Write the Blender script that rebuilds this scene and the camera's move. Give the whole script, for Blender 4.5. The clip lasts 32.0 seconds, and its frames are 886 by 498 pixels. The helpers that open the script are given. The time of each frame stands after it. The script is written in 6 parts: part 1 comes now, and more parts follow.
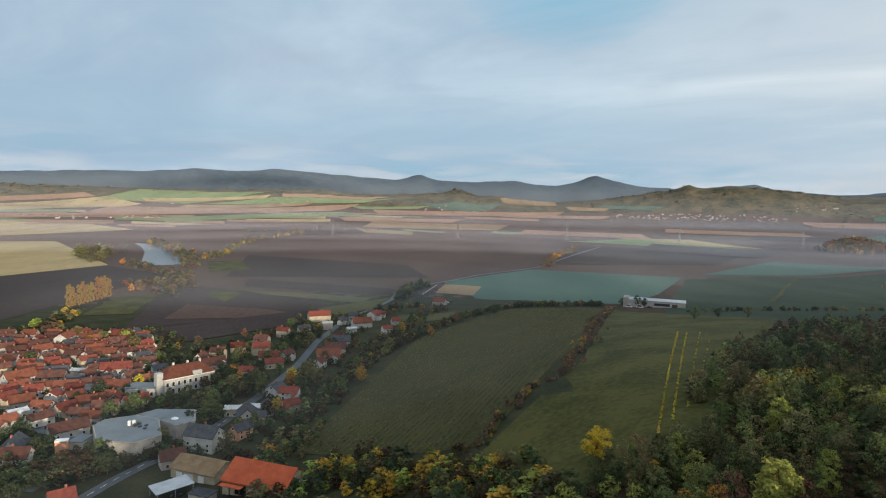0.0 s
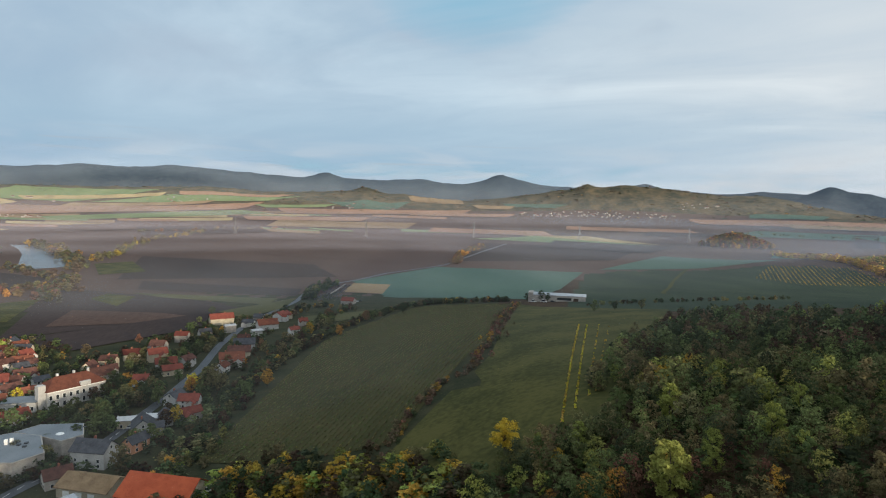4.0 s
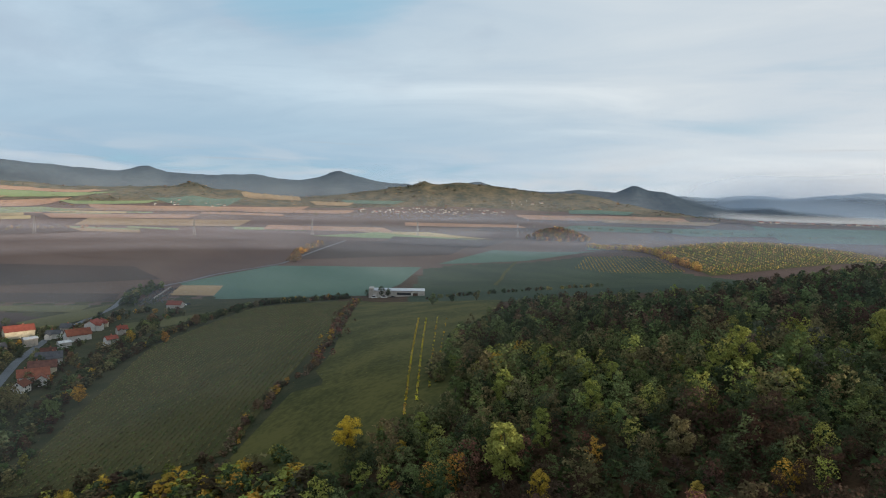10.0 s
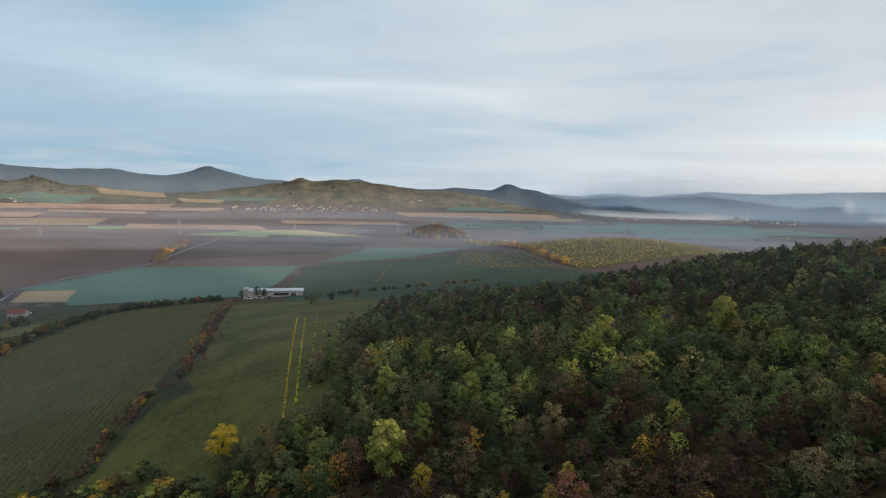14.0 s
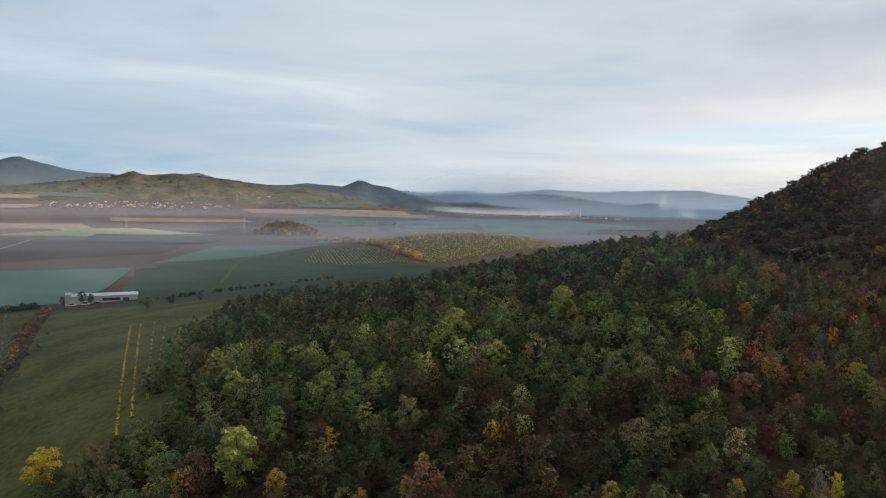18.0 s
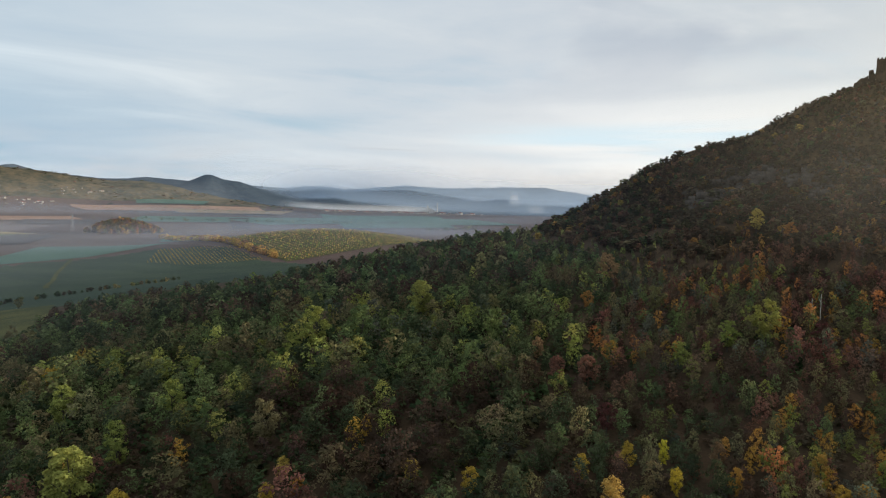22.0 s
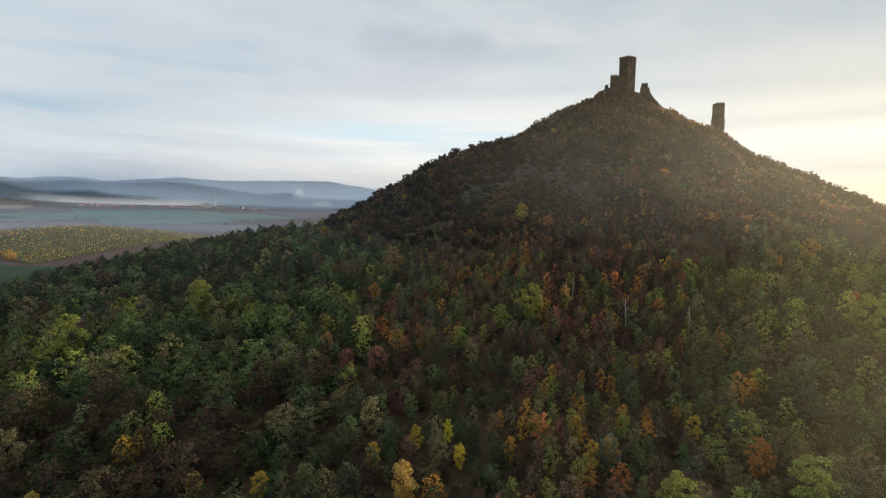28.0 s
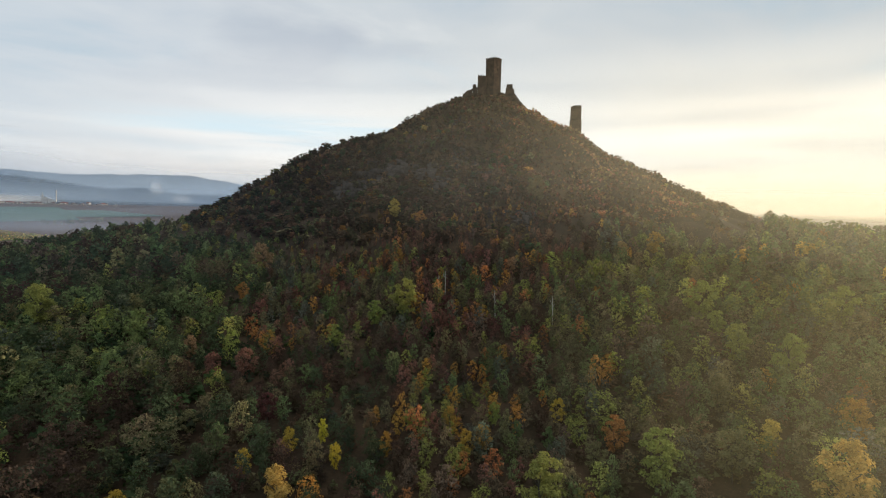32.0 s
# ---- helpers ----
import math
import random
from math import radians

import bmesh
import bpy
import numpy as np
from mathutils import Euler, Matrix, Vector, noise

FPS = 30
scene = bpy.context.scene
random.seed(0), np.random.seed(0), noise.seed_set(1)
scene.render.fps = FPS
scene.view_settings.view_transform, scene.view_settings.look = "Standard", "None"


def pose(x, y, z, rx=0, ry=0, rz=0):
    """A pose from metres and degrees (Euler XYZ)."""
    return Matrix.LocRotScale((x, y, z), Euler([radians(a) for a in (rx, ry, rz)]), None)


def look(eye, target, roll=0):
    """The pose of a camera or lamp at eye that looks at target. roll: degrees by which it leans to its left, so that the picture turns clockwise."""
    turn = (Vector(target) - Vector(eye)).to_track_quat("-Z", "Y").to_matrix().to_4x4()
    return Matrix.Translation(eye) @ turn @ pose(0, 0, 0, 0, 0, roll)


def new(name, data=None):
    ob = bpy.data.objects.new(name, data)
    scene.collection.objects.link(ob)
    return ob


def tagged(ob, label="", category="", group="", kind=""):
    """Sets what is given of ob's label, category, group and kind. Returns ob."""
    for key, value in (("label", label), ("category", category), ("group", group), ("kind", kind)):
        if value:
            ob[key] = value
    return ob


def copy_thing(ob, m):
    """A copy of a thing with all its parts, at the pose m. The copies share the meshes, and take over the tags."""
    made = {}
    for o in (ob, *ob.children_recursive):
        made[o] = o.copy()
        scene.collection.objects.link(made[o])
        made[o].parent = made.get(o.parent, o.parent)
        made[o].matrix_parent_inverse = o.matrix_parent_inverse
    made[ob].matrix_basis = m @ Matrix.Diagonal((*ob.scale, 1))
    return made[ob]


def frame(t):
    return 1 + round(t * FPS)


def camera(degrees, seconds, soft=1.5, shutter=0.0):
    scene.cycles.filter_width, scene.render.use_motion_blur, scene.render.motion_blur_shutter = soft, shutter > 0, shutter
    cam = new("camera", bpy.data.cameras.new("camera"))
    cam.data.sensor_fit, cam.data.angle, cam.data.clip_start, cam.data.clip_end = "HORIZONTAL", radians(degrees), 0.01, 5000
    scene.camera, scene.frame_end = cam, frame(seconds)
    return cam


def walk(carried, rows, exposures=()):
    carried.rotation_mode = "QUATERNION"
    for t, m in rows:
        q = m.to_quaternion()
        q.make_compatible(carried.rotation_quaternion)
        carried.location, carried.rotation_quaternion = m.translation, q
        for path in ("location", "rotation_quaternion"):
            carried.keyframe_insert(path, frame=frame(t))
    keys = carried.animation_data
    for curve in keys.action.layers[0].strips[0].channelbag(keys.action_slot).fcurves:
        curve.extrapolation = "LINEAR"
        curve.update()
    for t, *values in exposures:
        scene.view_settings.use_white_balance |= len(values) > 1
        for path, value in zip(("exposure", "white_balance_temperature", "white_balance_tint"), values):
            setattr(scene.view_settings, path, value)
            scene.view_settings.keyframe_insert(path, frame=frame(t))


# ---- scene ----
EYE = 105.0
cam = camera(72.07, 32.0, 1.1)
# seconds, bearing, pitch (degrees): the camera hangs in the air and turns where it is
ROWS = [
    (0.0, 0.00, -4.07), (1.0, 2.23, -4.06), (2.0, 4.40, -4.05), (3.0, 6.53, -4.03), (3.5, 7.53, -4.03),
    (5.5, 12.16, -4.02), (6.0, 13.41, -4.02), (7.0, 15.82, -4.00), (8.0, 18.31, -3.99), (9.0, 20.93, -3.98),
    (10.0, 23.63, -3.97), (11.0, 26.33, -3.96), (12.0, 29.04, -3.95), (13.0, 31.78, -3.94), (14.0, 34.92, -3.93),
    (14.5, 36.55, -3.92), (16.5, 43.62, -3.92), (17.0, 45.39, -3.92), (18.0, 48.72, -3.92), (19.0, 52.03, -3.91),
    (20.0, 55.34, -3.93), (21.0, 58.64, -3.95), (22.0, 61.96, -3.96), (23.0, 65.26, -3.96), (24.0, 68.58, -3.95),
    (25.0, 71.90, -3.97), (25.5, 73.46, -3.98), (27.5, 80.10, -4.00), (28.0, 81.85, -4.01), (29.0, 85.08, -4.03),
    (30.0, 88.07, -4.06), (31.0, 90.95, -4.08), (32.0, 93.77, -4.09),
]


def aim(bearing, pitch):
    b, p = radians(bearing), radians(pitch)
    return look((0, 0, EYE), (math.sin(b) * math.cos(p), math.cos(b) * math.cos(p), EYE + math.sin(p)), 1.49)


walk(cam, [(t, aim(b, p)) for t, b, p in ROWS], [(0.0, 0.0), (32.0, 0.0)])

# ---- daylight: low morning sun under broken cloud ----
SUN_BEARING, SUN_HEIGHT = 149.0, 8.5
world = bpy.data.worlds.new("morning_sky")
scene.world = world
world.use_nodes = True
wt = world.node_tree
wt.nodes.clear()


def wn(kind, **values):
    n = wt.nodes.new(kind)
    for key, value in values.items():
        if key in n.inputs:
            n.inputs[key].default_value = value
    return n


def wmath(op, a, b):
    n = wt.nodes.new("ShaderNodeMath")
    n.operation = op
    for i, v in enumerate((a, b)):
        if isinstance(v, (int, float)):
            n.inputs[i].default_value = v
        elif v is not None:
            wt.links.new(v, n.inputs[i])
    return n.outputs[0]


def wramp(fac, stops):
    n = wt.nodes.new("ShaderNodeValToRGB")
    while len(n.color_ramp.elements) < len(stops):
        n.color_ramp.elements.new(0.5)
    for e, (p, c) in zip(n.color_ramp.elements, stops):
        e.position, e.color = p, (*c, 1)
    wt.links.new(fac, n.inputs[0])
    return n.outputs[0]


def wmix(fac, a, b, blend="MIX"):
    n = wt.nodes.new("ShaderNodeMix")
    n.data_type, n.blend_type = "RGBA", blend
    for i, v in ((0, fac), (6, a), (7, b)):
        if isinstance(v, (int, float)):
            n.inputs[i].default_value = v
        elif isinstance(v, tuple):
            n.inputs[i].default_value = (*v, 1)
        else:
            wt.links.new(v, n.inputs[i])
    return n.outputs[2]


sky = wt.nodes.new("ShaderNodeTexSky")
sky.sky_type, sky.sun_disc = "NISHITA", False
sky.sun_elevation, sky.sun_rotation = radians(SUN_HEIGHT), radians(SUN_BEARING)
sky.air_density, sky.dust_density, sky.ozone_density = 1.0, 1.2, 2.0
coord = wt.nodes.new("ShaderNodeTexCoord")
split = wt.nodes.new("ShaderNodeSeparateXYZ")
wt.links.new(coord.outputs["Generated"], split.inputs[0])
dx, dy, dz = split.outputs
high = wmath("MAXIMUM", dz, 0.0)
# the clouds lie on a flat ceiling, so they crowd together towards the horizon
span = wmath("ADD", high, 0.09)
flat = wt.nodes.new("ShaderNodeCombineXYZ")
wt.links.new(wmath("DIVIDE", dx, span), flat.inputs[0])
wt.links.new(wmath("DIVIDE", dy, span), flat.inputs[1])


def cloud_noise(scale, detail, rough, warp, turn, squash):
    k = wt.nodes.new("ShaderNodeMapping")
    k.inputs["Rotation"].default_value = (0, 0, radians(turn))
    wt.links.new(flat.outputs[0], k.inputs[0])
    m = wt.nodes.new("ShaderNodeMapping")
    m.inputs["Scale"].default_value = (1, squash, 1)
    m.inputs["Location"].default_value = (3.1, 7.7, 0)
    wt.links.new(k.outputs[0], m.inputs[0])
    n = wn("ShaderNodeTexNoise", Scale=scale, Detail=detail, Roughness=rough, Distortion=warp)
    wt.links.new(m.outputs[0], n.inputs["Vector"])
    return n.outputs["Fac"]


broad = cloud_noise(0.30, 4, 0.5, 0.6, -34, 0.8)
wisps = cloud_noise(0.85, 8, 0.58, 0.9, -48, 0.55)
both = wmath("ADD", wmath("MULTIPLY", broad, 0.58), wmath("MULTIPLY", wisps, 0.42))
bearing = wmath("ARCTAN2", dx, dy)
# how far a direction lies from the sun's bearing, 0 away from it and 1 towards it
sb = radians(SUN_BEARING)
toward = wmath("ADD", wmath("MULTIPLY", dx, math.sin(sb)), wmath("MULTIPLY", dy, math.cos(sb)))
side = wmath("ADD", wmath("MULTIPLY", toward, 0.5), 0.5)


def grey(*stops):
    return [(p, (v, v, v)) for p, v in stops]


def band(az, lift_, scale, detail, stops, seed):
    """Flat streaks of cloud: noise along the bearing, squeezed in height."""
    c = wt.nodes.new("ShaderNodeCombineXYZ")
    wt.links.new(wmath("MULTIPLY", bearing, az), c.inputs[0])
    wt.links.new(wmath("MULTIPLY", dz, lift_), c.inputs[1])
    c.inputs[2].default_value = seed
    n = wn("ShaderNodeTexNoise", Scale=scale, Detail=detail, Roughness=0.5, Distortion=0.3)
    wt.links.new(c.outputs[0], n.inputs["Vector"])
    return wramp(n.outputs["Fac"], grey(*stops))


# a high sheet of thin cloud, bluer away from the sun, with soft lighter and darker stretches
sheet = wramp(side, [(0.0, (0.385, 0.515, 0.65)), (0.13, (0.44, 0.57, 0.69)), (0.35, (0.62, 0.69, 0.75)), (0.6, (0.61, 0.66, 0.715)), (0.8, (0.61, 0.655, 0.69)), (1.0, (0.66, 0.68, 0.68))])
shade = wramp(both, [(0.36, (0.80, 0.86, 0.92)), (0.46, (0.92, 0.955, 0.98)), (0.53, (1.03, 1.03, 1.02)), (0.63, (1.26, 1.21, 1.15)), (0.74, (1.36, 1.29, 1.2))])
seen = wmix(1.0, sheet, shade, "MULTIPLY")
# lilac-grey rags hanging under the sheet
rags = band(2.6, 7.0, 1.0, 5, ((0.56, 0), (0.70, 0.55)), 4.0)
seen = wmix(wmath("MULTIPLY", rags, wramp(high, grey((0.12, 0), (0.2, 1), (0.5, 1), (0.8, 0)))), seen, wmix(side, (0.40, 0.50, 0.62), (0.46, 0.50, 0.57)))
# a gap of clear sky
blue = wmix(0.75, wmix(1.0, sky.outputs[0], (0.1, 0.1, 0.1), "MULTIPLY"), (0.30, 0.60, 0.79))
gx_ = wmath("DIVIDE", wmath("SUBTRACT", bearing, radians(11)), radians(12))
gy_ = wmath("DIVIDE", wmath("SUBTRACT", dz, 0.37), 0.15)
gap = wmath("SUBTRACT", 1.0, wmath("ADD", wmath("MULTIPLY", gx_, gx_), wmath("MULTIPLY", gy_, gy_)))
gap = wramp(wmath("ADD", wmath("MAXIMUM", gap, 0.0), wmath("MULTIPLY", wmath("SUBTRACT", both, 0.5), -4.0)), grey((0.15, 0), (1.0, 0.85)))
seen = wmix(gap, seen, blue)
# bluer low down, away from the sun
cool = wramp(side, grey((0.0, 0.75), (0.3, 0.45), (0.5, 0.15), (0.62, 0)))
deep = wramp(high, grey((0.05, 0), (0.075, 1), (0.115, 1), (0.18, 0)))
seen = wmix(wmath("MULTIPLY", wmath("MULTIPLY", cool, deep), band(1.6, 9, 1.0, 4, ((0.3, 0.35), (0.6, 1)), 1.0)), seen, (0.37, 0.53, 0.665))
# white puffs of low cloud over the hills
puffs = band(5.0, 26.0, 1.0, 7, ((0.46, 0), (0.58, 1)), 2.0)
seen = wmix(wmath("MULTIPLY", puffs, wramp(high, grey((0.03, 0.75), (0.055, 0.7), (0.085, 0.25), (0.11, 0)))), seen, wmix(side, (0.56, 0.63, 0.70), (0.80, 0.76, 0.72)))
# the bright open strip above the horizon towards the sun
glow = wramp(side, grey((0.30, 0), (0.42, 0.28), (0.52, 0.65), (0.62, 0.9), (0.76, 0.95), (1.0, 1)))
low = wramp(wmath("ADD", high, wmath("MULTIPLY", wmath("SUBTRACT", both, 0.5), 0.12)), grey((0.03, 0.7), (0.055, 1), (0.115, 0.9), (0.18, 0.36), (0.26, 0.0)))
veils = band(1.5, 20.0, 1.0, 6, ((0.34, 0.45), (0.6, 1)), 9.0)
seen = wmix(wmath("MULTIPLY", wmath("MULTIPLY", glow, veils), low), seen, wramp(side, [(0.5, (0.88, 0.89, 0.88)), (0.66, (1.0, 1.0, 0.97)), (0.86, (1.22, 1.19, 1.09)), (1.0, (1.65, 1.5, 1.22))]))
clear = band(2.0, 30.0, 1.0, 4, ((0.42, 0), (0.56, 0.75)), 7.0)
seen = wmix(wmath("MULTIPLY", wmath("MULTIPLY", clear, wramp(side, grey((0.52, 0), (0.62, 1), (0.82, 0.8), (0.9, 0)))), wramp(high, grey((0.075, 0), (0.095, 1), (0.12, 1), (0.14, 0)))), seen, (0.66, 0.84, 0.93))
# cream at the horizon
seen = wmix(wmath("MULTIPLY", wramp(side, grey((0.35, 0), (0.55, 0.75), (1.0, 1))), wramp(high, grey((0.015, 0.85), (0.045, 0.55), (0.075, 0)))), seen, wramp(side, [(0.5, (0.80, 0.72, 0.66)), (0.75, (0.95, 0.84, 0.70)), (1.0, (1.35, 1.14, 0.80))]))
# thin dark streaks low over the horizon
thin = band(4.0, 120.0, 1.0, 3, ((0.62, 0), (0.70, 1)), 0.0)
belt = wramp(high, grey((0.035, 0), (0.05, 1), (0.085, 1), (0.11, 0)))
seen = wmix(wmath("MULTIPLY", wmath("MULTIPLY", thin, belt), 0.6), seen, wmix(side, (0.42, 0.50, 0.58), (0.62, 0.60, 0.58)))
# thin cloud is brighter overhead than near the horizon
lift = wramp(high, grey((0.0, .5), (0.36, .5), (0.75, .75), (1.0, .85)))
seen = wmix(1.0, seen, wmix(1.0, lift, (2, 2, 2), "MULTIPLY"), "MULTIPLY")
back = wn("ShaderNodeBackground", Strength=1.0)
wt.links.new(seen, back.inputs["Color"])
wt.links.new(back.outputs[0], wn("ShaderNodeOutputWorld").inputs[0])

sun_data = bpy.data.lights.new("sun", "SUN")
sun_data.energy, sun_data.angle, sun_data.color = 5.0, radians(1.5), (1.0, 0.86, 0.66)
sun = new("sun", sun_data)
sun.matrix_world = look((math.sin(sb) * 900, math.cos(sb) * 900, 105 + 900 * math.tan(radians(SUN_HEIGHT))), (0, 0, 105))

# ---- materials ----


def mottled(name, colour_a, colour_b, scale=0.2, fine=6.0, rough=0.9, bump=0.3, spec=0.06, low=0.38, high=0.62, stretch=(1, 1, 1), own=0.0):
    """Two colours mixed by coarse and fine noise at world size, with relief; own: how far each object's tone differs."""
    m = bpy.data.materials.new(name)
    m.use_nodes = True
    nt = m.node_tree
    b = nt.nodes["Principled BSDF"]
    b.inputs["Roughness"].default_value = rough
    b.inputs["Specular IOR Level"].default_value = spec
    geo = nt.nodes.new("ShaderNodeNewGeometry")
    mp = nt.nodes.new("ShaderNodeMapping")
    mp.inputs["Scale"].default_value = stretch
    nt.links.new(geo.outputs["Position"], mp.inputs[0])
    a = nt.nodes.new("ShaderNodeTexNoise")
    a.inputs["Scale"].default_value, a.inputs["Detail"].default_value = scale, 6
    f = nt.nodes.new("ShaderNodeTexNoise")
    f.inputs["Scale"].default_value, f.inputs["Detail"].default_value = fine, 4
    for n in (a, f):
        nt.links.new(mp.outputs[0], n.inputs["Vector"])
    mix = nt.nodes.new("ShaderNodeMath")
    mix.operation = "MULTIPLY_ADD"
    mix.inputs[1].default_value = 0.4
    nt.links.new(f.outputs["Fac"], mix.inputs[0])
    less = nt.nodes.new("ShaderNodeMath")
    less.operation = "MULTIPLY"
    less.inputs[1].default_value = 0.6
    nt.links.new(a.outputs["Fac"], less.inputs[0])
    nt.links.new(less.outputs[0], mix.inputs[2])
    ramp = nt.nodes.new("ShaderNodeValToRGB")
    ramp.color_ramp.elements[0].position, ramp.color_ramp.elements[0].color = low, (*colour_a, 1)
    ramp.color_ramp.elements[1].position, ramp.color_ramp.elements[1].color = high, (*colour_b, 1)
    nt.links.new(mix.outputs[0], ramp.inputs[0])
    out = ramp.outputs[0]
    if own:
        info = nt.nodes.new("ShaderNodeObjectInfo")
        hsv = nt.nodes.new("ShaderNodeHueSaturation")
        val = nt.nodes.new("ShaderNodeMapRange")
        val.inputs["To Min"].default_value, val.inputs["To Max"].default_value = 1 - own, 1 + own
        nt.links.new(info.outputs["Random"], val.inputs["Value"])
        nt.links.new(val.outputs[0], hsv.inputs["Value"])
        nt.links.new(out, hsv.inputs["Color"])
        out = hsv.outputs[0]
    nt.links.new(out, b.inputs["Base Color"])
    if bump:
        bp = nt.nodes.new("ShaderNodeBump")
        bp.inputs["Strength"].default_value, bp.inputs["Distance"].default_value = bump, 0.4 / fine
        nt.links.new(f.outputs["Fac"], bp.inputs["Height"])
        nt.links.new(bp.outputs[0], b.inputs["Normal"])
    return m


soil = mottled("harrowed_soil", (0.064, 0.042, 0.035), (0.094, 0.062, 0.051), 0.006, 0.3, 0.95, stretch=(1, .35, 1))
soil_dark = mottled("ploughed_soil", (0.034, 0.026, 0.025), (0.054, 0.040, 0.037), 0.008, 0.4, 0.95, stretch=(1, .3, 1))
soil_red = mottled("reddish_soil", (0.22, 0.125, 0.080), (0.31, 0.185, 0.12), 0.005, 0.1, 0.95, stretch=(1, .3, 1))
soil_tan = mottled("tan_soil", (0.19, 0.13, 0.075), (0.27, 0.19, 0.11), 0.01, 0.3, 0.95)
stubble = mottled("stubble", (0.25, 0.19, 0.095), (0.39, 0.30, 0.15), 0.012, 0.25, 0.9, stretch=(1, .25, 1))
grass = mottled("meadow_grass", (0.036, 0.039, 0.012), (0.072, 0.067, 0.021), 0.045, 0.5, 0.9, low=.42, high=.58)
grass_dry = mottled("dry_grass", (0.050, 0.054, 0.025), (0.088, 0.082, 0.036), 0.02, 0.6, 0.9)
crop = mottled("winter_crop", (0.050, 0.092, 0.070), (0.072, 0.115, 0.088), 0.012, 0.3, 0.8, stretch=(1, .3, 1))
crop_light = mottled("young_crop", (0.11, 0.16, 0.07), (0.18, 0.22, 0.10), 0.008, 0.15, 0.8, stretch=(1, .3, 1))
vine_grass = mottled("vineyard_grass", (0.035, 0.036, 0.013), (0.062, 0.055, 0.021), 0.05, 1.2, 0.9)
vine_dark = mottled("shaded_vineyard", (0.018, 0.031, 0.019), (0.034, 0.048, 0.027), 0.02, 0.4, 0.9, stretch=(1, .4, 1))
litter = mottled("leaf_litter", (0.026, 0.019, 0.011), (0.060, 0.036, 0.02), 0.12, 2.0, 0.95)
village_ground = mottled("village_ground", (0.020, 0.025, 0.012), (0.044, 0.043, 0.022), 0.08, 1.0, 0.95)
hill_grass = mottled("hill_grass", (0.030, 0.022, 0.013), (0.105, 0.062, 0.028), 0.07, 1.6, 0.95, bump=.6)
far_wood = mottled("far_woodland", (0.036, 0.042, 0.030), (0.12, 0.092, 0.056), 0.014, 0.05, 0.95, bump=.5)
far_range = mottled("haze_tinted_range", (0.034, 0.050, 0.070), (0.058, 0.076, 0.094), 0.006, 0.04, 1.0, bump=.4)
asphalt = mottled("asphalt", (0.042, 0.047, 0.055), (0.070, 0.076, 0.086), 0.2, 3.0, 0.6, spec=.3)
bark = mottled("bark", (0.045, 0.035, 0.028), (0.10, 0.085, 0.07), 1.0, 9.0, 0.95)
stone = mottled("castle_stone", (0.024, 0.015, 0.011), (0.095, 0.056, 0.036), 0.35, 2.2, 0.95, bump=.9)
rock = mottled("basalt_rock", (0.026, 0.022, 0.020), (0.085, 0.070, 0.058), 0.3, 2.0, 0.95, bump=.8)
ROOFS = {
    "orange": mottled("orange_tiles", (0.108, 0.039, 0.026), (0.175, 0.063, 0.038), 0.5, 5, 0.75, own=.35),
    "red": mottled("red_tiles", (0.105, 0.030, 0.022), (0.165, 0.047, 0.034), 0.5, 5, 0.75, own=.45),
    "brown": mottled("weathered_tiles", (0.062, 0.030, 0.024), (0.12, 0.056, 0.044), 0.5, 5, 0.8, own=.25),
    "slate": mottled("grey_roofing", (0.034, 0.036, 0.042), (0.070, 0.072, 0.080), 0.5, 5, 0.6, own=.25),
    "barn": mottled("barn_tiles", (0.30, 0.062, 0.028), (0.42, 0.098, 0.042), 0.4, 5, 0.75),
    "pale": mottled("pale_roofing", (0.32, 0.33, 0.34), (0.5, 0.5, 0.5), 0.4, 4, 0.55, own=.15),
}
plaster = mottled("white_plaster", (0.40, 0.39, 0.37), (0.54, 0.53, 0.51), 0.4, 3, 0.9, bump=.1, own=.15)
cream = mottled("cream_plaster", (0.36, 0.31, 0.23), (0.50, 0.44, 0.33), 0.4, 3, 0.9, bump=.1, own=.15)
salmon = mottled("salmon_plaster", (0.50, 0.24, 0.14), (0.60, 0.31, 0.19), 0.4, 3, 0.9, bump=.1, own=.1)
grey_plaster = mottled("grey_plaster", (0.26, 0.24, 0.22), (0.40, 0.37, 0.33), 0.4, 3, 0.9, bump=.1, own=.15)
metal_pale = mottled("pale_sheet_metal", (0.30, 0.32, 0.34), (0.42, 0.44, 0.46), 0.2, 2, 0.5, bump=.1)
membrane = mottled("roof_membrane", (0.13, 0.15, 0.165), (0.18, 0.20, 0.215), 0.12, 2, 0.6, bump=.1)
brick_red = mottled("chimney_brick", (0.22, 0.08, 0.05), (0.36, 0.15, 0.1), 1, 8, 0.9)
dark_wood = mottled("dark_wood", (0.045, 0.028, 0.018), (0.09, 0.06, 0.04), 0.6, 6, 0.8)
steel = mottled("galvanised_steel", (0.16, 0.165, 0.17), (0.24, 0.245, 0.25), 0.5, 4, 0.5, bump=0)
white_paint = mottled("white_paint", (0.66, 0.66, 0.64), (0.8, 0.8, 0.78), 1, 8, 0.7, bump=0)


def glassy(name, colour, rough):
    m = bpy.data.materials.new(name)
    m.use_nodes = True
    b = m.node_tree.nodes["Principled BSDF"]
    b.inputs["Base Color"].default_value, b.inputs["Roughness"].default_value = (*colour, 1), rough
    return m


pane_glass = glassy("window_glass", (0.02, 0.024, 0.028), 0.08)
pond_water = glassy("pond_water", (0.02, 0.035, 0.045), 0.22)


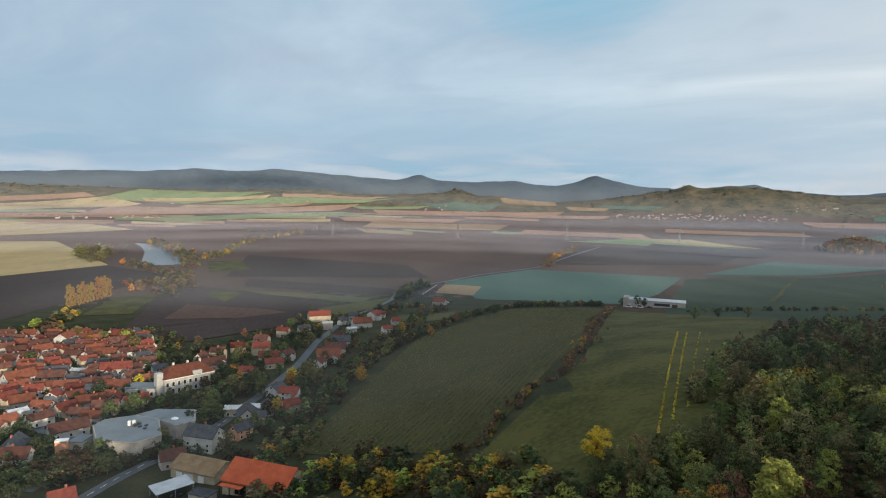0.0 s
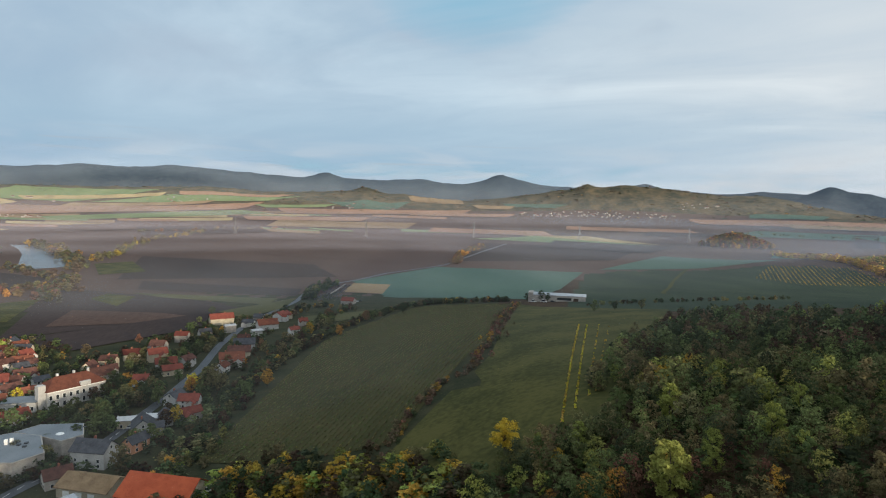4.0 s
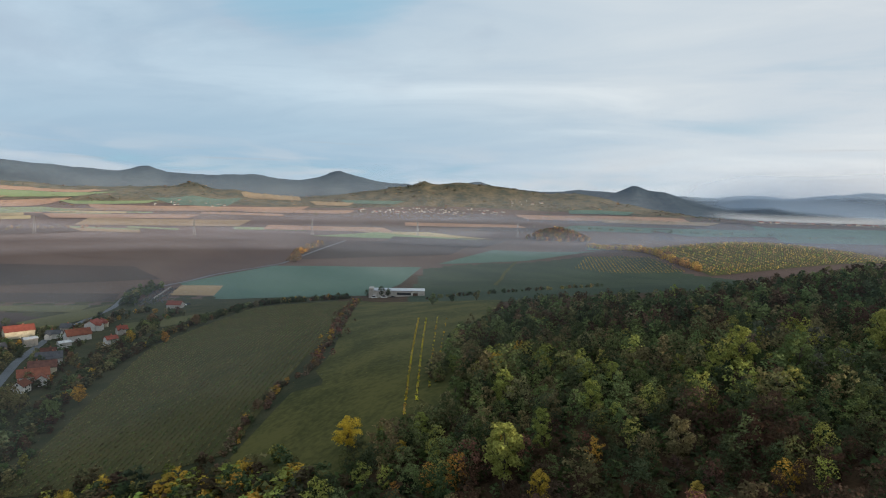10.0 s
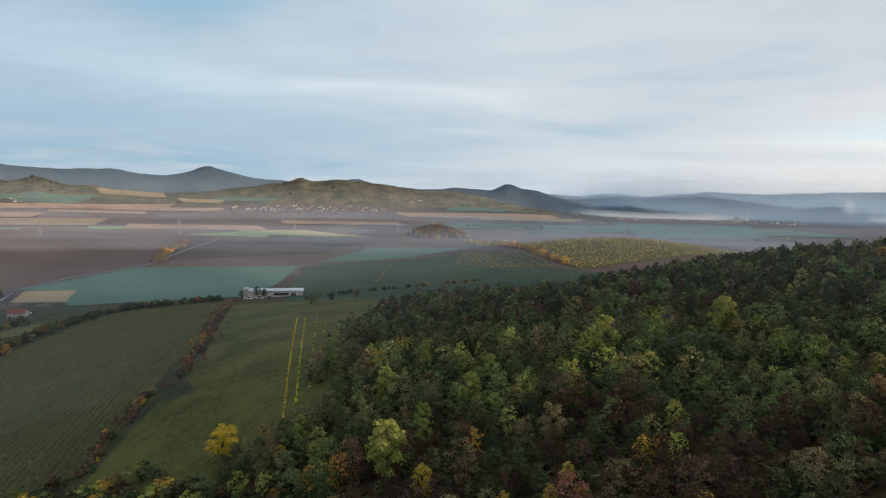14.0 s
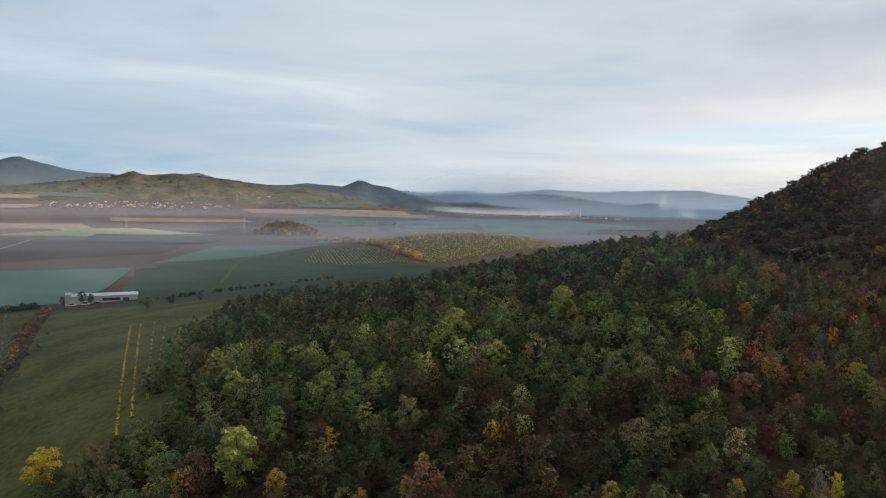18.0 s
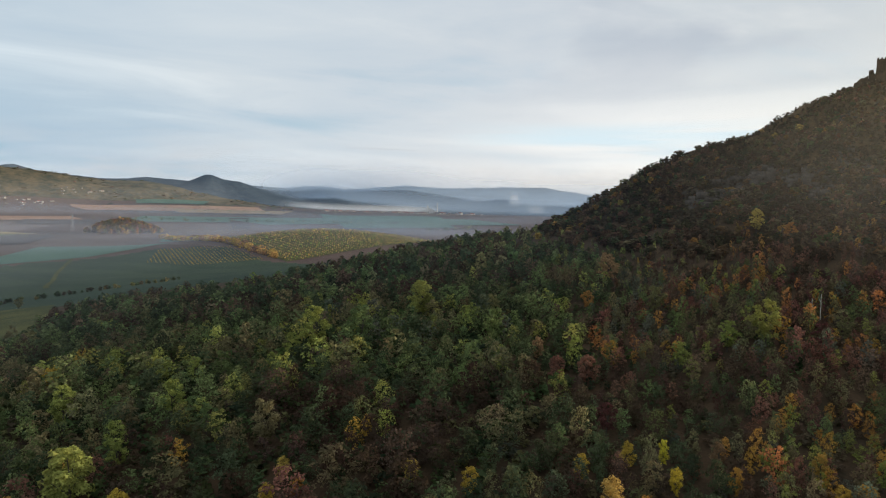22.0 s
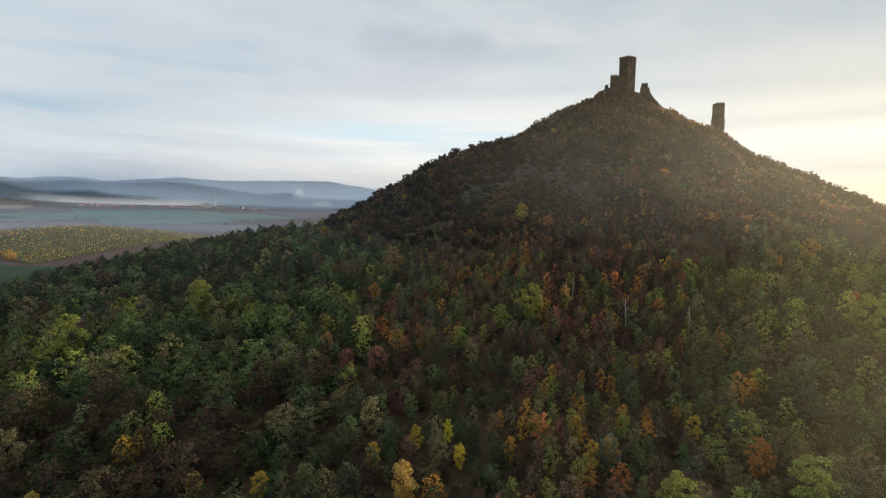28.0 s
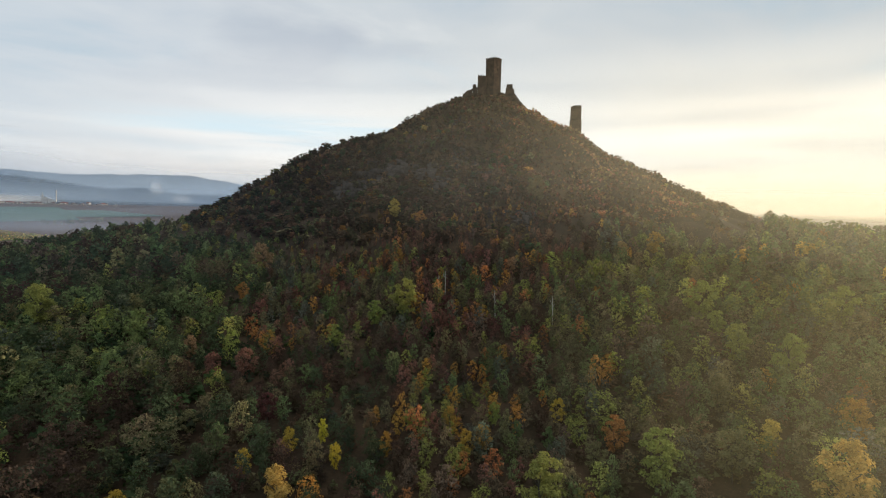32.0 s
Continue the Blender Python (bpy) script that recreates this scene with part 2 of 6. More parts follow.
def foliage(name):
    """Leaves in the colour that each tree carries, with light passing through."""
    m = bpy.data.materials.new(name)
    m.use_nodes = True
    nt = m.node_tree
    nt.nodes.clear()
    at = nt.nodes.new("ShaderNodeAttribute")
    at.attribute_name = "species"
    geo = nt.nodes.new("ShaderNodeNewGeometry")
    hsv = nt.nodes.new("ShaderNodeHueSaturation")
    mr = nt.nodes.new("ShaderNodeMapRange")
    mr.inputs["To Min"].default_value, mr.inputs["To Max"].default_value = 0.62, 1.38
    nt.links.new(geo.outputs["Random Per Island"], mr.inputs["Value"])
    nt.links.new(mr.outputs[0], hsv.inputs["Value"])
    info = nt.nodes.new("ShaderNodeObjectInfo")
    hr = nt.nodes.new("ShaderNodeMapRange")
    hr.inputs["To Min"].default_value, hr.inputs["To Max"].default_value = 0.478, 0.522
    nt.links.new(info.outputs["Random"], hr.inputs["Value"])
    nt.links.new(hr.outputs[0], hsv.inputs["Hue"])
    nt.links.new(at.outputs["Color"], hsv.inputs["Color"])
    d, tl, mx = (nt.nodes.new("ShaderNode" + k) for k in ("BsdfDiffuse", "BsdfTranslucent", "MixShader"))
    mx.inputs[0].default_value = 0.42
    for s in (d, tl):
        nt.links.new(hsv.outputs[0], s.inputs["Color"])
    nt.links.new(d.outputs[0], mx.inputs[1])
    nt.links.new(tl.outputs[0], mx.inputs[2])
    nt.links.new(mx.outputs[0], nt.nodes.new("ShaderNodeOutputMaterial").inputs[0])
    return m


leaves = foliage("leaves")

# ---- the land: one sheet out to the horizon ----


def sstep(a, b, v):
    q = np.clip((v - a) / (b - a), 0, 1)
    return q * q * (3 - 2 * q)


# the castle hill: height by distance from the top, on its left, right and camera side
RHO = (0, 10, 22, 40, 60, 80, 110, 135, 160, 200, 260, 300, 415, 600, 800, 1100)
LEFT = (179, 177.0, 174, 166.5, 152, 144, 135, 120, 105, 86, 74, 65, 50, 22, 4, 0)
RIGHT = (179, 177, 170.5, 161.5, 151, 138, 122.5, 110.5, 102, 94, 89.5, 84, 60, 26, 5, 0)
FRONT = (179, 175, 168.5, 157, 145, 133, 117, 105, 96, 84, 72, 65, 50, 22, 4, 0)
# three skylines: bearings and angles above the eye
FAR_B = (-60, -44, -36, -30, -26, -22, -18.5, -15.3, -10.3, -6, -4.5, -2.4, -.5, 3, 6.2, 8.5, 10.5, 12.2, 13.8, 15.5, 17.5, 20, 24, 26.8, 28.5, 33, 36.4, 39, 47, 50.3, 53, 58.4, 62, 67.3, 71, 75.5, 80, 95, 115, 150)
FAR_E = (1, 1.6, 1.79, 2.19, 2.3, 2.73, 2.62, 2.98, 2.65, 2.4, 2.3, 2.9, 2.35, 2.3, 2.53, 2.2, 2.1, 2.55, 3.17, 2.65, 2.2, 2.05, 1.9, 2.49, 2, 1.6, 1.9, 1.7, 1.35, 1.66, 1.4, 1.93, 1.75, 1.97, 2.05, 1.4, .9, .1, -.1, -.1)
MID_B = (-60, 35, 36.5, 38.5, 40, 40.8, 42, 43.2, 44.5, 46.5, 49, 50.5, 52, 54, 56, 58.5, 61, 63, 65.8, 67.5, 69, 73, 150)
MID_E = (-.7, -.4, .5, 1.35, 2.0, 2.46, 1.95, 1.84, 1.45, .85, .35, .6, .95, .6, 1.0, 1.3, 1.0, .7, .45, 1.0, .3, .2, -.7)
NEAR_B = (-60, -44, -30, -20, -12, -8, -4, 0, 1.2, 3, 4.6, 6.5, 10, 14, 17, 19.5, 20.9, 21.4, 21.8, 22.5, 24.6, 26.6, 29.3, 31.5, 34, 36, 38, 40, 42, 46, 52, 150)
NEAR_E = (.5, .9, .8, .9, 1.2, .9, 1.0, 1.2, 1.7, 1, 1.1, .7, .5, .9, 1.35, 1.75, 1.95, 2.38, 2.42, 2.02, 2.3, 2.2, 1.95, 1.6, 1.45, 1.55, 1.2, .7, .3, -.3, -.7, -.7)


def skyline(az, bearings, angles, dist):
    k = (0.25 * np.interp(az - .35, bearings, angles) + 0.5 * np.interp(az, bearings, angles) + 0.25 * np.interp(az + .35, bearings, angles))
    k = k + 0.035 * np.sin(az * 5.1 + dist) * np.sin(az * 2.3) + 0.02 * np.sin(az * 11.7 + dist)
    return EYE + dist * np.tan(np.radians(k))


def ground(x, y):
    """Height of the land at a place of the plan."""
    r, az = np.hypot(x, y), np.degrees(np.arctan2(x, y))
    dx, dy = x - 406.5, y + 54.3
    rho = np.hypot(dx, dy) + 1e-6
    # directions seen from the top: along the skyline to its left and right, and towards the camera
    c, s = (dx * .1324 + dy * .9912) / rho, -(dx * .9912 - dy * .1324) / rho
    wl, wr, wf = np.maximum(c, 0) ** 2, np.maximum(-c, 0) ** 2, s ** 2
    z = wl * np.interp(rho, RHO, LEFT) + wr * np.interp(rho, RHO, RIGHT) + wf * np.interp(rho, RHO, FRONT)
    z = z * (1 - 0.97 * sstep(95, -95, x))
    z = z + 44 * np.exp(-((x - 1110) / 330) ** 2 - ((y - 900) / 260) ** 2)
    z = z + 24 * np.exp(-((x - 1112) / 110) ** 2 - ((y - 1640) / 75) ** 2)
    z = z + 58 * sstep(1900, 3600, r) + 40 * sstep(3600, 4900, r)
    rough = sstep(190, 120, rho) * sstep(6, 30, rho)
    z = z + rough * (1.5 * np.sin(x * .13 + 1.7 * np.sin(y * .09)) * np.sin(y * .11 + 1.1 * np.sin(x * .07)) + .8 * np.sin(x * .31 + y * .23) * np.sin(y * .37 - x * .19))
    # ribs and gullies running down the hill
    turn = np.arctan2(dy, dx)
    rib = np.sin(17 * turn + 1.6 * np.sin(rho * .045) + .9 * np.sin(rho * .11 + turn * 5)) + .6 * np.sin(39 * turn + 2.2 * np.sin(rho * .07))
    z = z + 2.3 * rib * sstep(14, 60, rho) * sstep(200, 130, rho)
    # gullies down the sunny flank
    for g in (-1.95, -2.3, -2.68):
        z = z - 3.2 * np.exp(-((turn - g - .10 * np.sin(rho * .055)) / .075) ** 2) * sstep(18, 45, rho) * sstep(140, 95, rho)
    for bearings, angles, dist, run in ((NEAR_B, NEAR_E, 3850, 480), (MID_B, MID_E, 4200, 330), (FAR_B, FAR_E, 4650, 380)):
        top = skyline(az, bearings, angles, dist)
        up = sstep(dist - run, dist, r)
        z = np.maximum(z, z + (top - z) * up * np.where(r > dist, 1 - 0.5 * sstep(dist, dist + 320, r), 1))
    return z



def gz(x, y):
    return float(ground(np.float64(x), np.float64(y)))


def grid_mesh(name, X, Y, Z, material, index=None, close=False):
    """A mesh of quads over arrays of rows and columns."""
    rows, cols = X.shape
    me = bpy.data.meshes.new(name)
    co = np.stack([X, Y, Z], -1).reshape(-1, 3)
    i = np.arange(rows - 1)[:, None] * cols + np.arange(cols - (0 if close else 1))[None, :]
    j = i + 1
    if close:
        j = np.where(np.arange(cols)[None, :] == cols - 1, i - cols + 1, i + 1)
    quads = np.stack([i, j, j + cols, i + cols], -1).reshape(-1, 4)
    me.from_pydata(co.tolist(), [], quads.tolist())
    for m in material if isinstance(material, (list, tuple)) else [material]:
        me.materials.append(m)
    if index is not None:
        me.polygons.foreach_set("material_index", index(co[quads].mean(1)).astype(np.int32))
    me.polygons.foreach_set("use_smooth", np.ones(len(quads), bool))
    me.update()
    return me


def land_kind(c):
    x, y = c[:, 0], c[:, 1]
    r, rho, az = np.hypot(x, y), np.hypot(x - 406.5, y + 54.3), np.degrees(np.arctan2(x, y))
    wob = 9 * np.sin(x * .21 + 2 * np.sin(y * .13)) + 7 * np.sin(y * .33 + x * .17)
    k = np.zeros(len(c), int)                                   # harrowed soil of the plain
    k[r < 700 + 3 * wob] = 1                                    # village and field edges
    k[(x > 20) & (r < 900) & (az > 14)] = 2                     # litter under the wood
    k[rho < 175] = 2
    k[rho + wob * 1.6 < np.where(az > 98, 140, 105)] = 3        # grassy castle hill
    k[(r > 3500) & (c[:, 2] > 74 + wob * .6)] = 4               # far wooded slopes
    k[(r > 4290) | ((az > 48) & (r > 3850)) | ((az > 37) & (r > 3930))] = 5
    k[(az > 80) & (r > 1200)] = 0
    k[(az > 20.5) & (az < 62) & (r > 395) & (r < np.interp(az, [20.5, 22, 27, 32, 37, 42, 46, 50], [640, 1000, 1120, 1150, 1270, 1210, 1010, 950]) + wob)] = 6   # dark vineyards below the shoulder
    return k


bearings = np.radians(np.concatenate([np.arange(-44, 140, 0.46), np.arange(140, 316, 4)]))
ranges = np.concatenate([[0.05, 3, 6.5], 10 * 1.0205 ** np.arange(307)])
ranges = ranges[(ranges < 4960) & ((ranges < 270) | (ranges > 425))]
ranges = np.sort(np.concatenate([ranges, np.arange(271, 425, 2.8)]))
R, A = np.meshgrid(ranges, bearings, indexing="ij")
gx, gy = R * np.sin(A), R * np.cos(A)
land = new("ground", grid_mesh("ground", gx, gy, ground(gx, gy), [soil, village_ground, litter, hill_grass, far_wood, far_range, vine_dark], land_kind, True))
tagged(land, "wide plain of ploughed fields rising to wooded hills", "ground", kind="structure")


def field(name, corners, material, lift, label, n=26):
    """A field laid over the land between four corners of the plan."""
    (ax, ay), (bx, by), (cx, cy), (dx_, dy_) = corners
    u, v = np.meshgrid(np.linspace(0, 1, n), np.linspace(0, 1, n), indexing="ij")
    wob = 0.012 * np.sin(v * 9 + ax) * np.sin(np.pi * u) + 0.01 * np.sin(u * 7 + ay)
    w = np.clip(v + wob * np.sin(np.pi * v), 0, 1)
    fx = (ax * (1 - u) + bx * u) * (1 - w) + (dx_ * (1 - u) + cx * u) * w
    fy = (ay * (1 - u) + by * u) * (1 - w) + (dy_ * (1 - u) + cy * u) * w
    z = ground(fx, fy) + lift * (0.35 + 0.0009 * np.hypot(fx, fy))
    return tagged(new(name, grid_mesh(name, fx, fy, z, material)), label, "field", kind="structure")


def ribbon(name, points, width, material, lift, label, category="road"):
    """A road along points of the plan."""
    p = np.array(points, float)
    s = np.concatenate([[0], np.cumsum(np.hypot(*np.diff(p, axis=0).T))])
    q = np.arange(0, s[-1] + 6, 6).clip(max=s[-1])
    for _ in range(2):
        c = np.stack([np.interp(q, s, p[:, 0]), np.interp(q, s, p[:, 1])], -1)
    k = np.array([1, 2, 3, 2, 1.0]) / 9
    pad = np.pad(c, ((2, 2), (0, 0)), mode="edge")
    c = sum(k[i] * pad[i:i + len(c)] for i in range(5))
    d = np.gradient(c, axis=0)
    d /= np.hypot(d[:, 0], d[:, 1])[:, None] + 1e-9
    off = np.linspace(-width / 2, width / 2, 5)
    X = c[:, 0, None] + d[:, 1, None] * off
    Y = c[:, 1, None] - d[:, 0, None] * off
    return tagged(new(name, grid_mesh(name, X, Y, ground(X, Y) + lift + 0.0004 * np.hypot(X, Y), material)), label, category, kind="structure")

# ---- trees ----
SPECIES = {
    "green": (0.122, 0.154, 0.062), "dark_green": (0.062, 0.080, 0.040), "grey_green": (0.105, 0.112, 0.076),
    "lime": (0.238, 0.252, 0.068), "olive": (0.165, 0.147, 0.070), "yellow": (0.56, 0.45, 0.055),
    "gold": (0.406, 0.248, 0.051), "orange": (0.365, 0.190, 0.058), "rust": (0.205, 0.112, 0.070), "brown": (0.142, 0.104, 0.066), "umber": (0.070, 0.048, 0.031), "crimson": (0.100, 0.050, 0.038), "tan": (0.32, 0.195, 0.075), "straw": (0.30, 0.20, 0.095), "ochre": (0.46, 0.30, 0.085),
}


def leaf_cloud(rng, count, size, height, spread, slim=1.0, base=0.42):
    """Corners (count, 3, 3) of small leafy sprays on the many boughs of an egg-shaped crown that stands from the base to 1 of the height."""
    base = base * 0.45
    boughs = int(26 + rng.integers(0, 10))
    u = (np.arange(boughs) + rng.uniform(0.1, 0.9, boughs)) / boughs
    wide = np.sin(np.pi * np.clip(u, 0.05, 0.95) ** 0.95) ** 0.5
    ang = np.arange(boughs) * 2.4 + rng.uniform(-0.7, 0.7, boughs)
    rad = spread * wide * rng.uniform(0.25, 0.88, boughs)
    big = spread * (0.19 + 0.12 * wide) * rng.uniform(0.75, 1.2, boughs)
    centre = np.stack([rad * np.cos(ang), rad * np.sin(ang), height * (base + (0.96 - base) * u)], -1)
    pick = rng.choice(boughs, count, p=big ** 2 / (big ** 2).sum())
    d = rng.normal(size=(count, 3))
    d /= np.linalg.norm(d, axis=1)[:, None]
    d[:, 2] = np.where(d[:, 2] < -0.35, -d[:, 2], d[:, 2])
    p = centre[pick] + d * (big[pick] * rng.uniform(0.15, 1.1, count) ** 0.5)[:, None] * np.array([1, 1, 0.6 + 0.25 * slim])
    n = d * 0.7 + np.array([0, 0, 0.3]) + rng.normal(scale=0.3, size=(count, 3))
    n /= np.linalg.norm(n, axis=1)[:, None]
    t = np.cross(n, rng.normal(size=(count, 3)))
    t /= np.linalg.norm(t, axis=1)[:, None]
    b = np.cross(n, t)
    s = size * rng.uniform(0.55, 1.25, count)[:, None]
    k = rng.uniform(0.5, 1.0, (count, 4, 1))
    return np.stack([p + s * t * k[:, 0] * 1.35, p - s * t * k[:, 1] * .75 + s * b * k[:, 2] * 1.1, p - s * t * k[:, 3] * .75 - s * b * k[:, 2] * 1.1], 1)


def mesh_of(name, verts, faces, material, colour=None):
    """Quads by numpy, with the leaf colour of each corner stored."""
    me = bpy.data.meshes.new(name)
    verts = np.ascontiguousarray(verts, np.float32).reshape(-1, 3)
    faces = np.ascontiguousarray(faces, np.int32)
    me.vertices.add(len(verts))
    me.vertices.foreach_set("co", verts.ravel())
    me.loops.add(faces.size)
    me.loops.foreach_set("vertex_index", faces.ravel())
    me.polygons.add(len(faces))
    me.polygons.foreach_set("loop_start", np.arange(0, faces.size, faces.shape[1], dtype=np.int32))
    me.materials.append(material)
    if colour is not None:
        a = me.color_attributes.new("species", "FLOAT_COLOR", "POINT")
        c = np.ones((len(verts), 4), np.float32)
        c[:, :3] = colour
        a.data.foreach_set("color", c.ravel())
    me.update(calc_edges=True)
    return me


def limb(p, q, r0, r1, sides=6):
    """Corners and quads of a tapered limb."""
    p, q = np.array(p, float), np.array(q, float)
    w = (q - p) / np.linalg.norm(q - p)
    u = np.cross(w, (0.3, 0.9, 0.2))
    u /= np.linalg.norm(u)
    v = np.cross(w, u)
    a = np.arange(sides) * 2 * np.pi / sides
    ring = np.cos(a)[:, None] * u + np.sin(a)[:, None] * v
    f = [(i, (i + 1) % sides, sides + (i + 1) % sides, sides + i) for i in range(sides)]
    return np.concatenate([p + ring * r0, q + ring * r1]), np.array(f)


def limbs_mesh(name, pieces, material):
    V, F, n = [], [], 0
    for v, f in pieces:
        V.append(v)
        F.append(f + n)
        n += len(v)
    return mesh_of(name, np.concatenate(V), np.concatenate(F), material)


def trunk_mesh(rng, height, spread):
    lean = rng.uniform(-0.4, 0.4, 2)
    top = (lean[0], lean[1], height * 0.62)
    out = [limb((0, 0, -0.6), top, height * 0.021, height * 0.011)]
    for _ in range(5):
        a, k = rng.uniform(0, 2 * np.pi), rng.uniform(0.3, 0.6)
        s = (lean[0] * k / .62, lean[1] * k / .62, height * k)
        out.append(limb(s, (spread * .6 * np.cos(a), spread * .6 * np.sin(a), height * (k + 0.24)), height * 0.010, height * 0.003, 5))
    return limbs_mesh("trunk", out, bark)


def make_tree(name, seed, species, height, spread, sprays, size, slim, label, group="", base=0.42):
    rng = np.random.default_rng(seed)
    root = new(name)
    t = new("trunk", trunk_mesh(rng, height, spread))
    t.parent = root
    q = leaf_cloud(rng, sprays, size, height, spread, slim, base)
    c = new("crown", mesh_of("crown", q, np.arange(sprays * 3).reshape(-1, 3), leaves, SPECIES[species]))
    c.parent = root
    return tagged(root, label, "tree", group)


def planting(name, places, heights, spreads, tones, sprays, size, label, seed, category="trees"):
    """Many trees as one mass: uncountable woodland, each tree with its own lobes and colour."""
    rng = np.random.default_rng(seed)
    moulds = [leaf_cloud(rng, sprays, size, 10.0, 3.6, 1.15, .3) for _ in range(14)]
    V = np.empty((len(places), sprays * 3, 3), np.float32)
    for i, (p, h, s) in enumerate(zip(places, heights, spreads)):
        a = rng.uniform(0, 2 * np.pi)
        c, n = np.cos(a), np.sin(a)
        m = moulds[rng.integers(14)].reshape(-1, 3)
        V[i, :, 0] = p[0] + (m[:, 0] * c - m[:, 1] * n) * s / 3.6
        V[i, :, 1] = p[1] + (m[:, 0] * n + m[:, 1] * c) * s / 3.6
        V[i, :, 2] = p[2] + m[:, 2] * h / 10 - 0.12 * h
    col = np.repeat(np.asarray(tones, np.float32), sprays * 3, 0)
    count = len(places) * sprays
    return tagged(new(name, mesh_of(name, V, np.arange(count * 3).reshape(-1, 3), leaves, col)), label, category, kind="stuff")


def toned(rng, names, weights, n):
    k = rng.choice(len(names), n, p=np.array(weights) / np.sum(weights))
    c = np.array([SPECIES[names[i]] for i in k])
    return c * rng.uniform(0.7, 1.3, (n, 1)) * rng.uniform(0.9, 1.1, (n, 3))


# the wood round the castle hill
wood = np.random.default_rng(11)


def in_wood(x, y):
    r, az, rho = np.hypot(x, y), np.degrees(np.arctan2(x, y)), np.hypot(x - 406.5, y + 54.3)
    edge = np.interp(r, [90, 119, 141, 149, 160, 208, 233, 267, 303, 373, 463, 600, 835], [-5, 8, 12.6, 16, 24.9, 23.3, 24.6, 27.5, 28.8, 28.5, 29.5, 34, 38])
    reach = np.interp(az, [28, 34, 44, 50, 56, 62], [345, 370, 345, 390, 500, 860])
    ok = (az > edge + 1.2 * np.sin(r * .12)) & (az < 215) & (r > 62) & (r < reach + 14 * np.sin(az * 1.3))
    return ok & (rho > np.where(az < 96, 62, np.where(az > 104, 165, 100)) + 14 * np.sin(x * .05 + y * .08)) & (rho < 620)


def jitter(spacing, reach, rng):
    n = int(2 * reach / spacing)
    g = (np.stack(np.meshgrid(np.arange(n), np.arange(n)), -1).reshape(-1, 2) - n / 2) * spacing
    return g + rng.uniform(-.46, .46, g.shape) * spacing


# trees that stand out by colour or size: place, height and crown radius
NOTED = {
    "lime": [(162, -1, 11.5, 4.0), (157, 7, 7.5, 2.6), (168, 97, 13.2, 4.5), (164, 77, 7.4, 2.6), (144, 16, 6.4, 2.2), (107, -17, 5.0, 1.5), (156, -80, 12.4, 4.3), (132, -76, 10.0, 3.5), (126, -85, 10.0, 3.5), (153, -117, 12.5, 4.3), (87, -39, 10.4, 3.6), (81, -20, 10.6, 3.7), (106, -2, 5.0, 1.3), (147, -79, 7.7, 2.7), (123, -80, 6.9, 2.4), (59, 102, 13.5, 4.7), (135, 113, 13.5, 4.7), (127, 114, 8.0, 2.8), (118, 113, 5.4, 1.9), (104, 125, 7.7, 2.6), (74, 112, 7.3, 2.5), (77, 135, 10.5, 3.6), (71, 107, 6.3, 2.2), (88, 113, 8.9, 3.1), (55, 137, 8.0, 2.8), (171, 99, 11.8, 4.1), (48, 147, 5.0, 1.5)],
    "olive": [(168, 72, 8.7, 3.0), (180, 27, 8.4, 2.9), (144, 23, 6.0, 2.1), (154, -32, 7.5, 2.6), (170, -17, 5.8, 2.0), (101, -43, 5.0, 1.7), (109, -60, 9.0, 3.1), (89, -52, 8.9, 3.1), (107, 37, 5.0, 1.7), (107, -5, 5.0, 1.4), (92, -31, 5.4, 1.9), (274, -60, 13.5, 5.0), (86, 33, 5.0, 1.6), (85, 83, 9.5, 3.3), (91, 182, 6.7, 2.3)],
    "orange": [(182, 47, 6.1, 2.1), (106, -9, 5.0, 1.3), (99, -14, 5.0, 1.7), (97, -36, 7.1, 2.4), (220, -93, 9.6, 3.3), (251, -7, 6.8, 2.3)],
    "ochre": [(94, -61, 7.6, 2.6), (79, -63, 13.1, 4.5), (84, 17, 7.7, 2.6), (264, 4, 9.2, 3.2), (83, 49, 5.0, 1.6), (77, 71, 5.0, 1.6)],
    "green": [(170, 21, 5.0, 1.6), (100, 30, 5.7, 2.0), (100, -20, 5.0, 1.2), (98, -25, 5.0, 1.2), (138, 99, 13.5, 4.7), (85, 99, 6.7, 2.3), (70, 148, 8.3, 2.9)],
    "straw": [(211, 48, 10.5, 4.0), (141, 48, 6.2, 2.1), (198, -36, 6.5, 2.2), (216, -79, 6.8, 2.4)],
    "rust": [(130, 33, 7.0, 2.8), (130, 40, 6.4, 2.2), (104, 5, 5.0, 1.4)],
    "crimson": [(110, 24, 6.4, 2.2)],
    "gold": [(97, -11, 5.0, 1.7), (108, -29, 5.1, 1.8), (99, -80, 8.5, 2.9), (99, 18, 5.0, 1.6), (93, 24, 5.0, 1.5), (97, 2, 5.0, 1.2), (62, 70, 4.6, 1.7), (66, 65, 5.0, 1.8), (71, 69, 4.8, 1.7), (66, 75, 4.4, 1.6), (74, 65, 4.6, 1.6), (59, 76, 4.0, 1.5), (93, 65, 5.0, 1.3), (84, 39, 5.0, 1.7), (91, 166, 5.8, 2.0), (94, 168, 5.3, 1.8), (49, 134, 5.0, 1.7), (60, 91, 7.4, 2.6)],
    "yellow": [(41, 153, 9.4, 4.5), (102, 13, 5.0, 1.1), (94, 10, 5.0, 1.1)],
}
noted = np.array([row for rows in NOTED.values() for row in rows])


def low_stand(az):
    """The young, low stand of rust and gold between the green wood and the sunny slope."""
    return np.interp(az, [70, 79, 104, 112, 130], [1, .62, .62, .8, .9])


